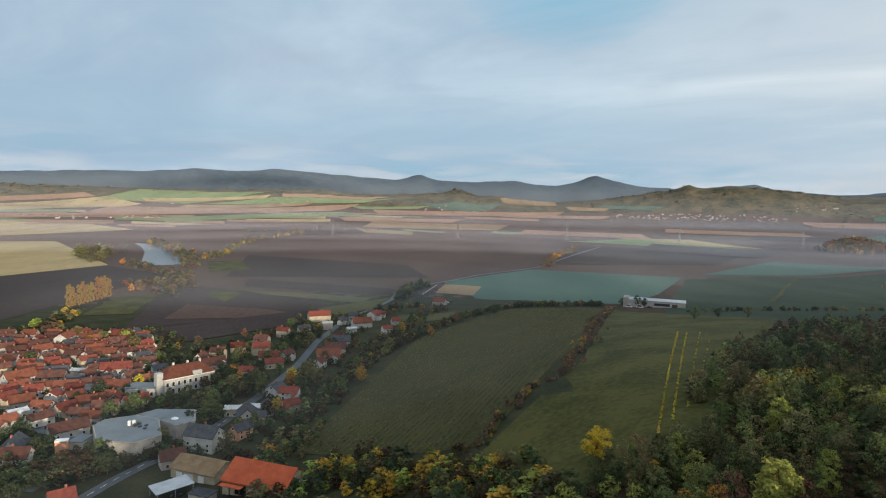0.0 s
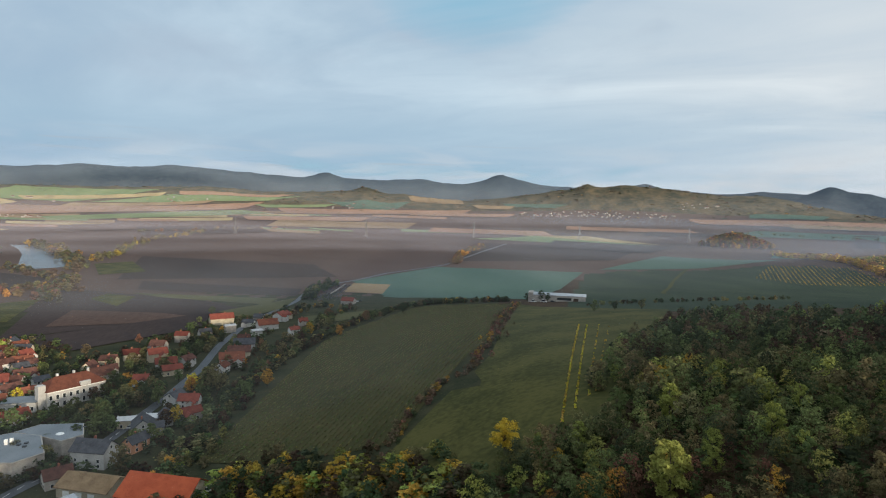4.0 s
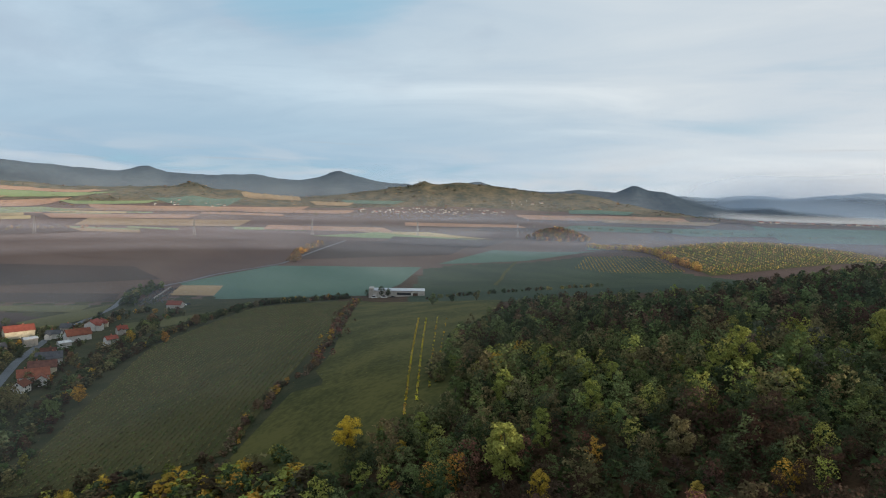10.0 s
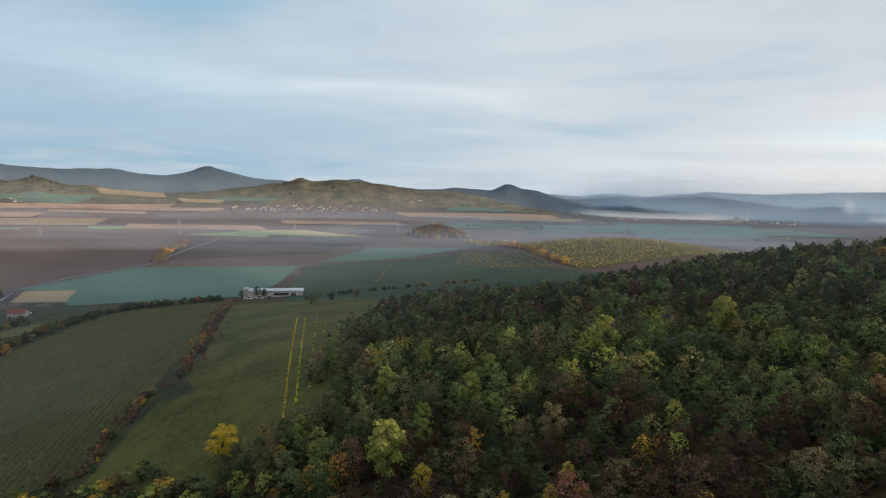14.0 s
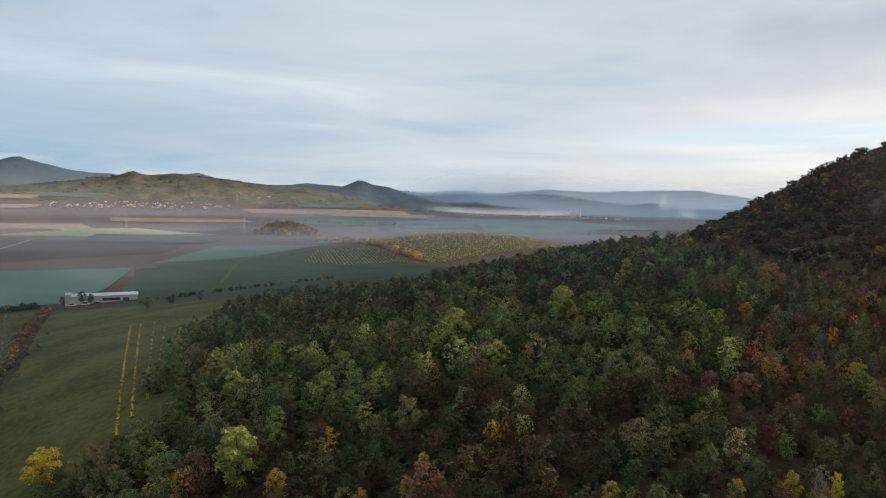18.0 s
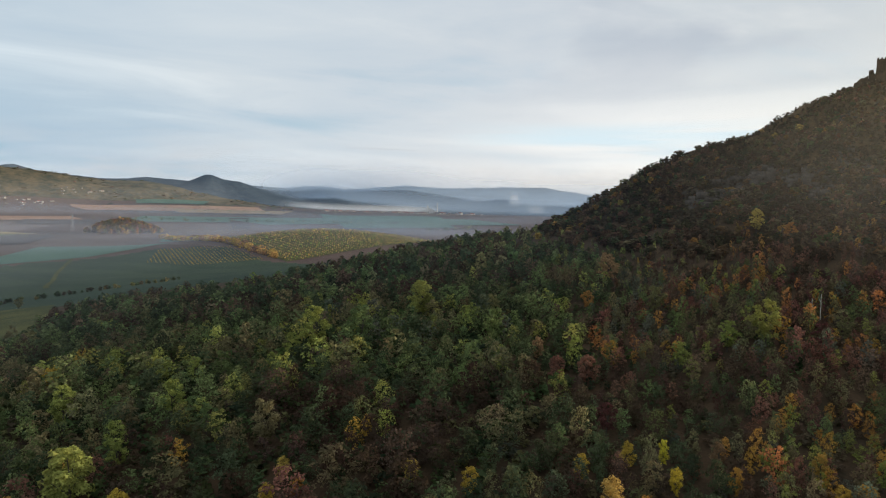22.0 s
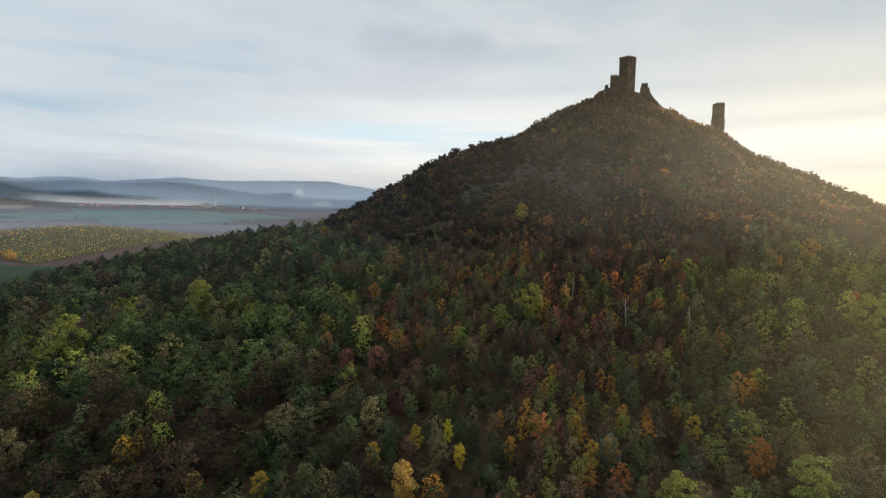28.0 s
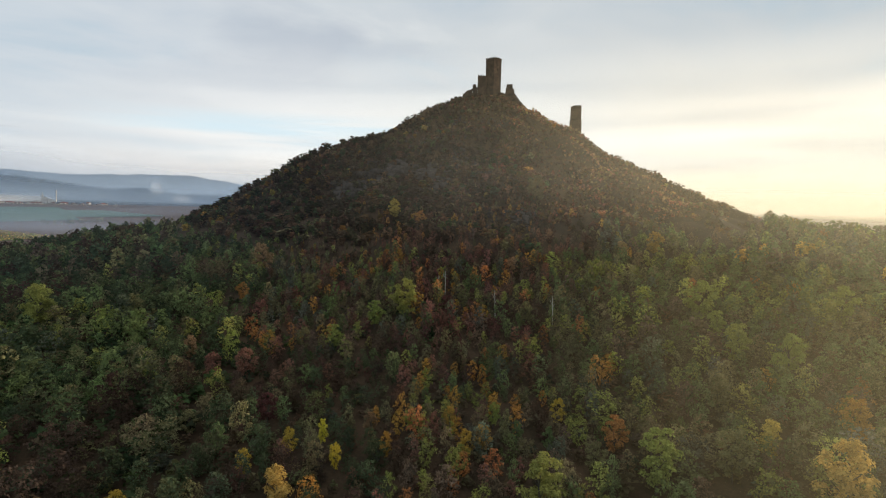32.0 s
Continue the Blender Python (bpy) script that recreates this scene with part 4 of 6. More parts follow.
ribbon("road", [(-124, 195), (-120, 215), (-115, 231), (-106, 249), (-101, 282), (-95, 332), (-91, 387), (-93, 452), (-88, 519), (-76, 576), (-56, 654), (-51, 720), (-24, 790), (14, 844), (52, 919), (167, 1071), (309, 1410), (444, 1716)], 5.4, asphalt, 0.12, "grey asphalt road through the village")
ribbon("track", [(335, 610), (352, 643), (400, 720), (469, 829), (592, 1003)], 5, grass, .5, "grassy track between the vineyards", "track")
ribbon("lane", [(-229, 311), (-187, 269), (-164, 259), (-152, 255), (-142, 227), (-145, 205)], 5.5, asphalt, 0.13, "narrow grey asphalt village lane")

# ---- village ----


def part(name, bm, material, parent, label=""):
    me = bpy.data.meshes.new(name)
    bm.to_mesh(me)
    bm.free()
    me.materials.append(material)
    ob = new(name, me)
    ob.parent = parent
    return tagged(ob, label)


def box(bm, x0, x1, y0, y1, z0, z1):
    v = [bm.verts.new((x, y, z)) for z in (z0, z1) for x, y in ((x0, y0), (x1, y0), (x1, y1), (x0, y1))]
    for f in ((3, 2, 1, 0), (4, 5, 6, 7), (0, 1, 5, 4), (1, 2, 6, 5), (2, 3, 7, 6), (3, 0, 4, 7)):
        bm.faces.new([v[i] for i in f])
    return bm


def boxed(*b):
    return box(bmesh.new(), *b)


def prism(bm, outline, x0, x1):
    """Extrudes an outline of (y, z) along x."""
    a = [bm.verts.new((x0, y, z)) for y, z in outline]
    b = [bm.verts.new((x1, y, z)) for y, z in outline]
    bm.faces.new(a[::-1])
    bm.faces.new(b)
    for i in range(len(a)):
        j = (i + 1) % len(a)
        bm.faces.new((a[i], a[j], b[j], b[i]))
    return bm


def gable_wall(L, W, eave, ridge):
    return prism(bmesh.new(), [(-W / 2, -1.0), (W / 2, -1.0), (W / 2, eave), (0, ridge), (-W / 2, eave)], -L / 2, L / 2)


def gable_roof(L, W, eave, ridge, over=0.45, thick=0.22):
    s = (ridge - eave) / (W / 2)
    y, z = W / 2 + over, eave - s * over
    return prism(bmesh.new(), [(-y, z + .03), (0, ridge + .03), (y, z + .03), (y, z + .03 + thick), (0, ridge + thick + .08), (-y, z + .03 + thick)], -L / 2 - over, L / 2 + over)


def window(parent, x, y, z, w, h, axis):
    """A framed window standing proud of a wall that faces along the axis ('+y', '-y', '+x', '-x')."""
    s = 1 if axis[0] == "+" else -1
    if axis[1] == "y":
        frame_ob = part("window", boxed(x - w / 2 - .1, x + w / 2 + .1, min(y, y + s * .06), max(y, y + s * .06), z - .1, z + h + .1), white_paint, parent)
        part("pane", boxed(x - w / 2, x + w / 2, min(y + s * .03, y + s * .08), max(y + s * .03, y + s * .08), z, z + h), pane_glass, frame_ob)
    else:
        frame_ob = part("window", boxed(min(x, x + s * .06), max(x, x + s * .06), y - w / 2 - .1, y + w / 2 + .1, z - .1, z + h + .1), white_paint, parent)
        part("pane", boxed(min(x + s * .03, x + s * .08), max(x + s * .03, x + s * .08), y - w / 2, y + w / 2, z, z + h), pane_glass, frame_ob)


WALLS = (plaster, plaster, cream, grey_plaster)
ROOF_WORDS = {"orange": "bright orange tiled", "red": "red tiled", "brown": "weathered brown tiled", "slate": "dark grey", "pale": "pale grey"}
WALL_WORDS = {plaster.name: "white", cream.name: "cream", grey_plaster.name: "grey", salmon.name: "salmon"}
street = random.Random(4)


def house(x, y, turn, L, W, eave, roof_kind, wall=None):
    wall = wall or WALLS[street.randrange(4)]
    rise = W * 0.5 * street.uniform(0.62, 0.86) if roof_kind != "pale" else W * 0.14
    eave += 1.3
    root = new("house")
    root.matrix_basis = pose(x, y, gz(x, y) - 0.05, 0, 0, turn)
    part("wall", gable_wall(L, W, eave, eave + rise), wall, root)
    part("roof", gable_roof(L, W, eave, eave + rise), ROOFS[roof_kind], root)
    if roof_kind != "pale":
        cx = street.uniform(-.3, .3) * L
        part("chimney", boxed(cx - .35, cx + .35, .2, .9, eave + rise * .5, eave + rise + 1.1), brick_red, root)
    if street.random() < .45:
        wl, ww, we = L * street.uniform(.35, .5), W * .6, eave * .85
        side = street.choice((-1, 1))
        a = gable_wall(wl, ww, we, we + ww * .38)
        b = gable_roof(wl, ww, we, we + ww * .38, .3)
        for k in (a, b):
            bmesh.ops.rotate(k, verts=k.verts, cent=(0, 0, 0), matrix=Matrix.Rotation(radians(90), 3, "Z"))
            bmesh.ops.translate(k, verts=k.verts, vec=(side * L * .22, -W / 2 - wl / 2 + .6, 0))
        part("wing", a, wall, root)
        part("wing_roof", b, ROOFS[roof_kind], root)
    if math.hypot(x, y) < 420:
        for k in range(max(2, int(L / 4))):
            wx = -L / 2 + L * (k + .5) / max(2, int(L / 4))
            window(root, wx, -W / 2, .8, 1.0, 1.2, "-y")
            if eave > 4.0:
                window(root, wx, -W / 2, 2.9, 1.0, 1.1, "-y")
        for s, ax in ((-L / 2, "-x"), (L / 2, "+x")):
            window(root, s, -W * .2, .8, .9, 1.1, ax)
            window(root, s, W * .2, .8, .9, 1.1, ax)
            window(root, s, 0, eave + .3, .9, 1.1, ax)
    return tagged(root, "%s village house with a %s roof" % (WALL_WORDS[wall.name], ROOF_WORDS[roof_kind]), "house", "houses of the village")


house(-266, 427, 97, 17.8, 8.6, 4.4, 'orange')
house(-271, 405, 44, 10.9, 7.2, 4.2, 'brown')
house(-253, 402, 8, 8.9, 6.0, 2.6, 'red')
house(-218, 391, 12, 14.2, 8.6, 2.6, 'orange')
house(-237, 348, 5, 13.3, 8.6, 2.6, 'orange')
house(-230, 327, 61, 14.9, 8.6, 4.2, 'orange')
house(-235, 385, 5, 10.1, 6.7, 2.6, 'brown')
house(-219, 372, 53, 9.7, 6.4, 3.0, 'red')
house(-208, 365, 13, 11.0, 7.2, 2.3, 'slate')
house(-217, 335, 14, 13.4, 8.6, 3.0, 'brown')
house(-211, 350, 7, 7.6, 6.0, 2.3, 'pale')
house(-202, 332, 15, 8.7, 6.0, 2.6, 'slate')
house(-186, 324, 34, 13.9, 8.6, 2.8, 'brown')
house(-210, 318, 14, 10.0, 6.6, 2.6, 'orange')
house(-211, 311, 19, 8.4, 6.0, 2.6, 'red')
house(-224, 318, 58, 8.7, 6.0, 2.8, 'orange')
house(-225, 311, 57, 7.5, 6.0, 2.6, 'red')
house(-191, 313, 41, 8.9, 6.0, 2.8, 'red')
house(-206, 294, 44, 10.7, 7.1, 2.3, 'orange')
house(-196, 303, 103, 8.1, 6.0, 2.8, 'red')
house(-191, 287, 3, 9.0, 6.0, 2.8, 'orange')
house(-179, 286, 59, 8.8, 6.0, 2.6, 'red')
house(-182, 271, 59, 10.4, 6.8, 2.6, 'brown')
house(-160, 275, -1, 8.3, 6.0, 2.3, 'orange')
house(-160, 286, 16, 11.0, 7.3, 3.0, 'brown')
house(-167, 277, 4, 8.4, 6.0, 3.0, 'brown')
house(-162, 260, 46, 14.9, 8.6, 2.3, 'brown')
house(-194, 266, 56, 8.6, 6.0, 2.6, 'orange')
house(-171, 239, 109, 12.0, 8.0, 2.6, 'slate')
house(-163, 228, 11, 11.5, 7.6, 3.0, 'brown')
house(-194, 274, 50, 7.5, 6.0, 4.2, 'pale')
house(-152, 299, 45, 11.3, 7.4, 2.3, 'red')
house(-163, 301, 99, 7.7, 6.0, 2.8, 'red')
house(-140, 415, 24, 9.8, 6.5, 3.0, 'red')
house(-146, 394, -11, 9.4, 6.2, 4.2, 'brown')
house(-154, 386, 88, 9.3, 6.1, 2.6, 'brown')
house(-123, 411, 29, 11.2, 7.4, 4.2, 'red')
house(-131, 441, -14, 10.3, 6.8, 2.8, 'brown')
house(-105, 378, 27, 11.0, 7.2, 2.3, 'red')
house(-115, 356, 2, 7.7, 6.0, 2.8, 'red')
house(-142, 369, 42, 13.3, 8.6, 2.3, 'brown')
house(-122, 466, -8, 9.0, 6.0, 4.2, 'red')
house(-203, 389, 47, 9.8, 6.5, 4.2, 'brown')
house(-167, 356, 44, 7.5, 6.0, 3.0, 'slate')
house(-89, 294, 4, 7.5, 6.0, 2.3, 'pale')
house(-79, 315, -4, 9.7, 6.4, 3.0, 'red')
house(-74, 296, 33, 9.1, 6.0, 2.6, 'red')
house(-100, 290, 8, 7.5, 6.0, 2.6, 'pale')
house(-189, 350, 21, 16.3, 8.6, 4.4, 'red')
house(-181, 357, -5, 10.4, 6.9, 2.8, 'brown')
house(-267, 370, 10, 11.9, 7.9, 3.0, 'brown')
house(-285, 393, 47, 9.1, 6.0, 4.2, 'brown')
house(-272, 385, 39, 10.6, 7.0, 4.2, 'brown')
house(-244, 375, 64, 10.0, 6.6, 2.8, 'brown')
house(-227, 358, 55, 9.5, 6.3, 3.0, 'red')
house(-202, 343, 60, 7.5, 6.0, 2.3, 'brown')
house(-214, 295, 65, 8.2, 6.0, 4.2, 'red')
house(-258, 376, 16, 10.2, 6.7, 3.0, 'brown')
house(-203, 379, 34, 8.0, 6.0, 2.3, 'brown')
house(-189, 380, 49, 7.9, 6.0, 4.2, 'slate')
house(-126, 198, 41, 7.5, 6.0, 2.3, 'red')
house(-186, 336, 41, 7.5, 6.0, 2.8, 'slate')
house(-238, 330, 25, 9.1, 6.0, 2.3, 'orange')
house(-252, 345, 42, 8.0, 6.0, 4.2, 'brown')
house(-236, 365, 23, 8.1, 6.0, 3.0, 'red')
house(-148, 401, 10, 7.7, 6.0, 2.8, 'brown')
house(-140, 379, 33, 7.5, 6.0, 2.8, 'brown')
house(-110, 483, 33, 8.9, 6.0, 2.6, 'slate')
house(-108, 533, 24, 19.0, 8.6, 4.4, 'red')
house(-95, 500, 31, 8.4, 6.0, 4.2, 'pale')
house(-84, 523, -10, 9.6, 6.3, 2.6, 'slate')
house(-79, 544, -8, 7.5, 6.0, 3.0, 'slate')
house(-67, 508, 25, 16.0, 9.0, 3.4, 'orange', plaster)
house(-61, 545, 70, 12.0, 8.0, 4.2, 'red', plaster)
house(-57, 556, 76, 7.5, 6.0, 3.0, 'red')
house(-72, 485, 25, 7.5, 6.0, 2.8, 'pale')
house(-77, 459, 3, 8.4, 6.0, 2.6, 'brown')
house(-73, 437, 8, 14.0, 8.4, 3.6, 'slate', plaster)
house(-73, 417, 6, 14.0, 8.6, 3.0, 'brown', cream)
house(-74, 397, 12, 15.0, 9.0, 3.4, 'orange', plaster)
house(-39, 516, 20, 7.0, 6.0, 2.6, 'red')
house(-112, 391, 20, 12.0, 8.0, 3.0, 'red', plaster)
house(-102, 399, 60, 9.0, 7.0, 3.0, 'brown', plaster)
house(-88, 322, 70, 9.0, 7.0, 3.0, 'slate', plaster)
house(-76, 378, 75, 8.0, 6.0, 3.0, 'orange', plaster)
house(-2, 627, -24, 13.2, 8.6, 2.6, 'red')
house(-43, 478, 30, 7.5, 6.0, 3.0, 'red')
house(-244, 431, 22, 9.0, 6.0, 3.0, 'orange')
house(-164, 334, 42, 9.5, 6.5, 2.8, 'orange')
house(-230, 453, 100, 8.5, 6.9, 2.8, 'slate')
house(-212, 411, 21, 11.0, 6.8, 3.0, 'brown')
house(-255, 416, 53, 11.1, 6.1, 2.5, 'slate')
house(-229, 420, 41, 11.8, 7.1, 2.8, 'brown')
house(-229, 434, 31, 9.2, 6.1, 2.2, 'orange')
house(-300, 415, 5, 9.9, 6.9, 2.2, 'slate')
house(-221, 405, 15, 11.6, 6.9, 2.2, 'brown')
house(-175, 341, 57, 10.3, 6.8, 2.8, 'brown')
house(-236, 444, 4, 11.6, 7.5, 3.0, 'red')
house(-280, 437, 16, 13.0, 6.6, 2.2, 'brown')
house(-184, 301, 54, 8.0, 7.5, 3.0, 'orange')
house(-230, 340, 40, 8.2, 7.5, 2.2, 'red')
house(-299, 438, 8, 9.2, 7.5, 2.8, 'orange')
house(-249, 361, 22, 8.3, 7.2, 2.5, 'red')
house(-312, 426, 57, 11.9, 6.1, 2.8, 'brown')
house(-199, 403, 13, 11.5, 6.9, 2.2, 'orange')
house(-245, 413, 42, 10.4, 7.3, 2.8, 'brown')
house(-284, 423, 104, 10.1, 6.4, 3.0, 'red')
house(-191, 362, -2, 8.7, 6.2, 3.0, 'orange')
house(-262, 395, 52, 10.8, 7.3, 2.8, 'orange')
house(-256, 432, 54, 8.7, 6.9, 2.5, 'orange')
house(-174, 323, 15, 12.3, 7.5, 2.2, 'orange')
house(-213, 433, 3, 10.1, 6.1, 3.0, 'slate')
house(-273, 419, 51, 11.9, 6.1, 3.0, 'brown')
house(-221, 345, 24, 11.4, 6.4, 3.0, 'slate')
house(-205, 418, 57, 8.0, 7.5, 2.2, 'red')
house(-221, 445, 46, 8.9, 6.2, 2.8, 'orange')
house(-192, 393, 35, 10.8, 6.0, 3.0, 'brown')
house(-316, 439, 16, 9.1, 7.0, 2.8, 'brown')
house(-225, 382, 104, 10.9, 7.6, 2.8, 'brown')
house(-287, 412, 8, 9.3, 6.6, 2.5, 'orange')
house(-171, 307, -4, 11.0, 6.7, 2.2, 'orange')
house(-246, 391, 101, 8.1, 7.0, 2.8, 'orange')
house(-199, 320, 16, 12.3, 6.8, 2.8, 'orange')
house(-300, 427, 5, 9.6, 6.6, 2.2, 'brown')
house(-269, 437, 51, 9.8, 6.1, 3.0, 'orange')
house(-255, 444, 49, 9.1, 6.6, 2.8, 'brown')
house(-287, 447, 10, 8.6, 6.5, 2.5, 'orange')
house(-214, 422, 21, 10.6, 6.3, 2.8, 'orange')
house(-209, 398, 48, 10.1, 6.1, 2.2, 'orange')
house(-266, 447, 23, 9.5, 7.2, 3.0, 'orange')
house(-230, 399, 44, 10.4, 7.0, 3.0, 'orange')
house(-262, 360, 104, 12.8, 7.0, 3.0, 'orange')
house(-245, 449, 96, 8.9, 7.0, 2.5, 'brown')
house(-182, 372, 36, 12.2, 6.1, 2.8, 'brown')
house(-174, 297, 36, 12.2, 7.4, 2.2, 'orange')
house(-203, 356, 61, 12.3, 6.2, 2.5, 'brown')
house(-181, 314, 6, 8.6, 6.6, 2.8, 'slate')
house(-275, 396, 56, 10.5, 6.1, 2.2, 'red')
house(-235, 410, 14, 13.0, 6.3, 3.0, 'red')
house(-292, 402, 19, 8.4, 6.7, 2.8, 'orange')
house(-241, 401, 18, 10.3, 6.2, 3.0, 'brown')


def slab(outline, y0, y1):
    """Extrudes an outline of (x, z) along y."""
    bm = bmesh.new()
    a = [bm.verts.new((x, y0, z)) for x, z in outline]
    b = [bm.verts.new((x, y1, z)) for x, z in outline]
    bm.faces.new(a)
    bm.faces.new(b[::-1])
    for i in range(len(a)):
        j = (i + 1) % len(a)
        bm.faces.new((a[j], a[i], b[i], b[j]))
    bmesh.ops.recalc_face_normals(bm, faces=bm.faces)
    return bm


def block(outline, z0, z1, shrink=0.0):
    """Extrudes a plan outline upwards."""
    bm = bmesh.new()
    cx, cy = sum(p[0] for p in outline) / len(outline), sum(p[1] for p in outline) / len(outline)
    pts = [(cx + (x - cx) * (1 - shrink), cy + (y - cy) * (1 - shrink)) for x, y in outline]
    a = [bm.verts.new((x, y, z0)) for x, y in pts]
    b = [bm.verts.new((x, y, z1)) for x, y in pts]
    bm.faces.new(a[::-1])
    bm.faces.new(b)
    for i in range(len(a)):
        j = (i + 1) % len(a)
        bm.faces.new((a[i], a[j], b[j], b[i]))
    bmesh.ops.recalc_face_normals(bm, faces=bm.faces)
    return bm


def pierced(width, height, thick, holes, z0=0.0):
    """A wall along x from -width/2, standing from y = 0 to thick, with rectangular openings (x0, x1, z0, z1) through it."""
    xs = sorted({-width / 2, width / 2, *(h[0] for h in holes), *(h[1] for h in holes)})
    zs = sorted({z0, height, *(h[2] for h in holes), *(h[3] for h in holes)})
    bm = bmesh.new()
    for xa, xb in zip(xs, xs[1:]):
        for za, zb in zip(zs, zs[1:]):
            mx, mz = (xa + xb) / 2, (za + zb) / 2
            if not any(h[0] < mx < h[1] and h[2] < mz < h[3] for h in holes):
                box(bm, xa, xb, 0, thick, za, zb)
    return bm


def hip_roof(L, W, z, rise, over=.5):
    bm = bmesh.new()
    a, b, k = L / 2 + over, W / 2 + over, W / 2
    v = [bm.verts.new(p) for p in ((-a, -b, z), (a, -b, z), (a, b, z), (-a, b, z), (-a + k, 0, z + rise), (a - k, 0, z + rise), (-a, -b, z - .25), (a, -b, z - .25), (a, b, z - .25), (-a, b, z - .25))]
    for f in ((0, 1, 5, 4), (1, 2, 5), (2, 3, 4, 5), (3, 0, 4), (6, 7, 1, 0), (7, 8, 2, 1), (8, 9, 3, 2), (9, 6, 0, 3), (9, 8, 7, 6)):
        bm.faces.new([v[i] for i in f])
    return bm


# the sports hall: two low white blocks under flat membrane roofs
hall = new("sports_hall")
for outline, h in (([(-146, 251), (-145, 259), (-135, 265), (-122.6, 261), (-113.2, 243), (-120, 234), (-136, 236)], 8.0),
                   ([(-136, 268), (-130, 276), (-113, 276.5), (-107.5, 263), (-113.2, 256.5), (-122.6, 261.8)], 7.2)):
    part("wall", block(outline, -1, h), grey_plaster, hall)
    part("parapet", block(outline, h + .005, h + .45, -.008), grey_plaster, hall)
    part("roof", block(outline, h + .46, h + .52, .03), membrane, hall, "pale blue-grey roof membrane")
for x, y in ((-131, 252), (-129.5, 253)):
    part("vent", boxed(x - .5, x + .5, y - .5, y + .5, 8.5, 10.6), white_paint, hall)
for x, y in ((-126, 251), (-124, 252.5), (-123, 249)):
    part("roof_light", boxed(x - .6, x + .6, y - .6, y + .6, 8.5, 9.1), pane_glass, hall)
dome = bmesh.new()
bmesh.ops.create_uvsphere(dome, u_segments=12, v_segments=6, radius=1.8, matrix=Matrix.Translation((-117, 264, 7.4)) @ Matrix.Diagonal((1, 1, .5, 1)))
part("roof_light", dome, white_paint, hall, "domed white roof light")
part("annex", boxed(-152, -146.2, 244, 252, -1, 4), plaster, hall)
part("annex_roof", boxed(-152.3, -146.1, 243.7, 252.3, 4.01, 4.3), membrane, hall)
tagged(hall, "large white sports hall with flat grey roofs", "hall")
pillar = new("entrance_block")
pillar.matrix_basis = pose(-152.5, 240.5, 0, 0, 0, 20)
part("wall", boxed(-2.2, 2.2, -1.5, 1.5, -.5, 6.0), salmon, pillar)
part("canopy", boxed(-2.4, 2.4, -1.7, 1.7, 6.01, 6.35), white_paint, pillar)
tagged(pillar, "small salmon entrance block beside the sports hall", "building")

# the school
school = new("school")
school.matrix_basis = pose(-141, 331, 0, 0, 0, 48)
part("wall", boxed(-14, 14, -6.5, 6.5, -1, 9), plaster, school)
part("cornice", boxed(-14.25, 14.25, -6.75, 6.75, 8.6, 9.02), white_paint, school)
part("roof", hip_roof(28, 13, 9.3, 5.2), ROOFS["orange"], school)
for k in range(9):
    for z in (1.2, 5.0):
        window(school, -12.4 + k * 3.1, -6.5, z, 1.3, 2.1, "-y")
for k in range(4):
    for z in (1.2, 5.0):
        window(school, 14, -4.5 + 3 * k, z, 1.2, 2.1, "+x")
part("gable", prism(bmesh.new(), [(-7.0, 9.05), (-5.5, 9.05), (-5.5, 11.2), (-7.0, 11.2)], 1.5, 6.5), plaster, school)
for x in (-6, 2, 9):
    part("chimney", boxed(x - .5, x + .5, .6, 1.6, 12, 15.6), plaster, school)
part("stair_tower", boxed(-17.4, -14.01, -5, -1.6, -1, 12.5), plaster, school)
tagged(school, "long two-storey white school with an orange hipped roof", "school")
annex = new("school_annex")
annex.matrix_basis = pose(-157, 318, 0, 0, 0, 5)
part("wall", boxed(-8, 7, -5, 5, -1, 5.2), plaster, annex)
part("roof", boxed(-8.3, 7.3, -5.3, 5.3, 5.21, 5.6), membrane, annex)
for k in range(6):
    window(annex, -6.6 + k * 2.4, -5, 1.4, 1.3, 1.8, "-y")
tagged(annex, "low white school annex with a flat grey roof", "building")

# farm sheds beside the road
barn = new("barn")
barn.matrix_basis = pose(-61, 211, gz(-61, 206) - 1.2, 0, 0, -19)
b1 = pierced(25, 4.9, .35, [(-7.5, -2.5, 0.2, 4.0), (3.5, 8, 0.2, 4.0)], -1)
bmesh.ops.translate(b1, verts=b1.verts, vec=(0, -8, 0))
part("front_wall", b1, cream, barn)
part("back_wall", boxed(-12.5, 12.5, 7.6, 8, -1, 4.9), cream, barn)
for x in (-12.5, 12.15):
    part("gable_wall", prism(bmesh.new(), [(-7.6, -1), (7.55, -1), (7.55, 4.9), (0, 9.6), (-7.6, 4.9)], x, x + .35), cream, barn)
part("roof", gable_roof(25, 16, 4.95, 9.7, .7), ROOFS["barn"], barn)
part("lean_to", slab([(-12, 3.9), (-3, 3.9), (-3, 4.1), (-12, 4.1)], -11, -8.05), ROOFS["barn"], barn)
for x in (-11.6, -7.5, -3.4):
    part("post", boxed(x - .12, x + .12, -10.8, -10.5, -1, 3.9), dark_wood, barn)
tagged(barn, "long open-fronted barn with a bright orange tiled roof", "barn")
shed = new("barn")
shed.matrix_basis = pose(-88.5, 224, gz(-88, 222) - .4, 0, 0, -20)
tan_sheet = mottled("tan_fibre_sheet", (0.13, 0.085, 0.048), (0.24, 0.165, 0.095), 0.3, 3, 0.9)
part("wall", gable_wall(20, 12, 4.2, 7), cream, shed)
part("roof", gable_roof(20, 12, 4.2, 7, .7), tan_sheet, shed, "weathered tan sheet roof")
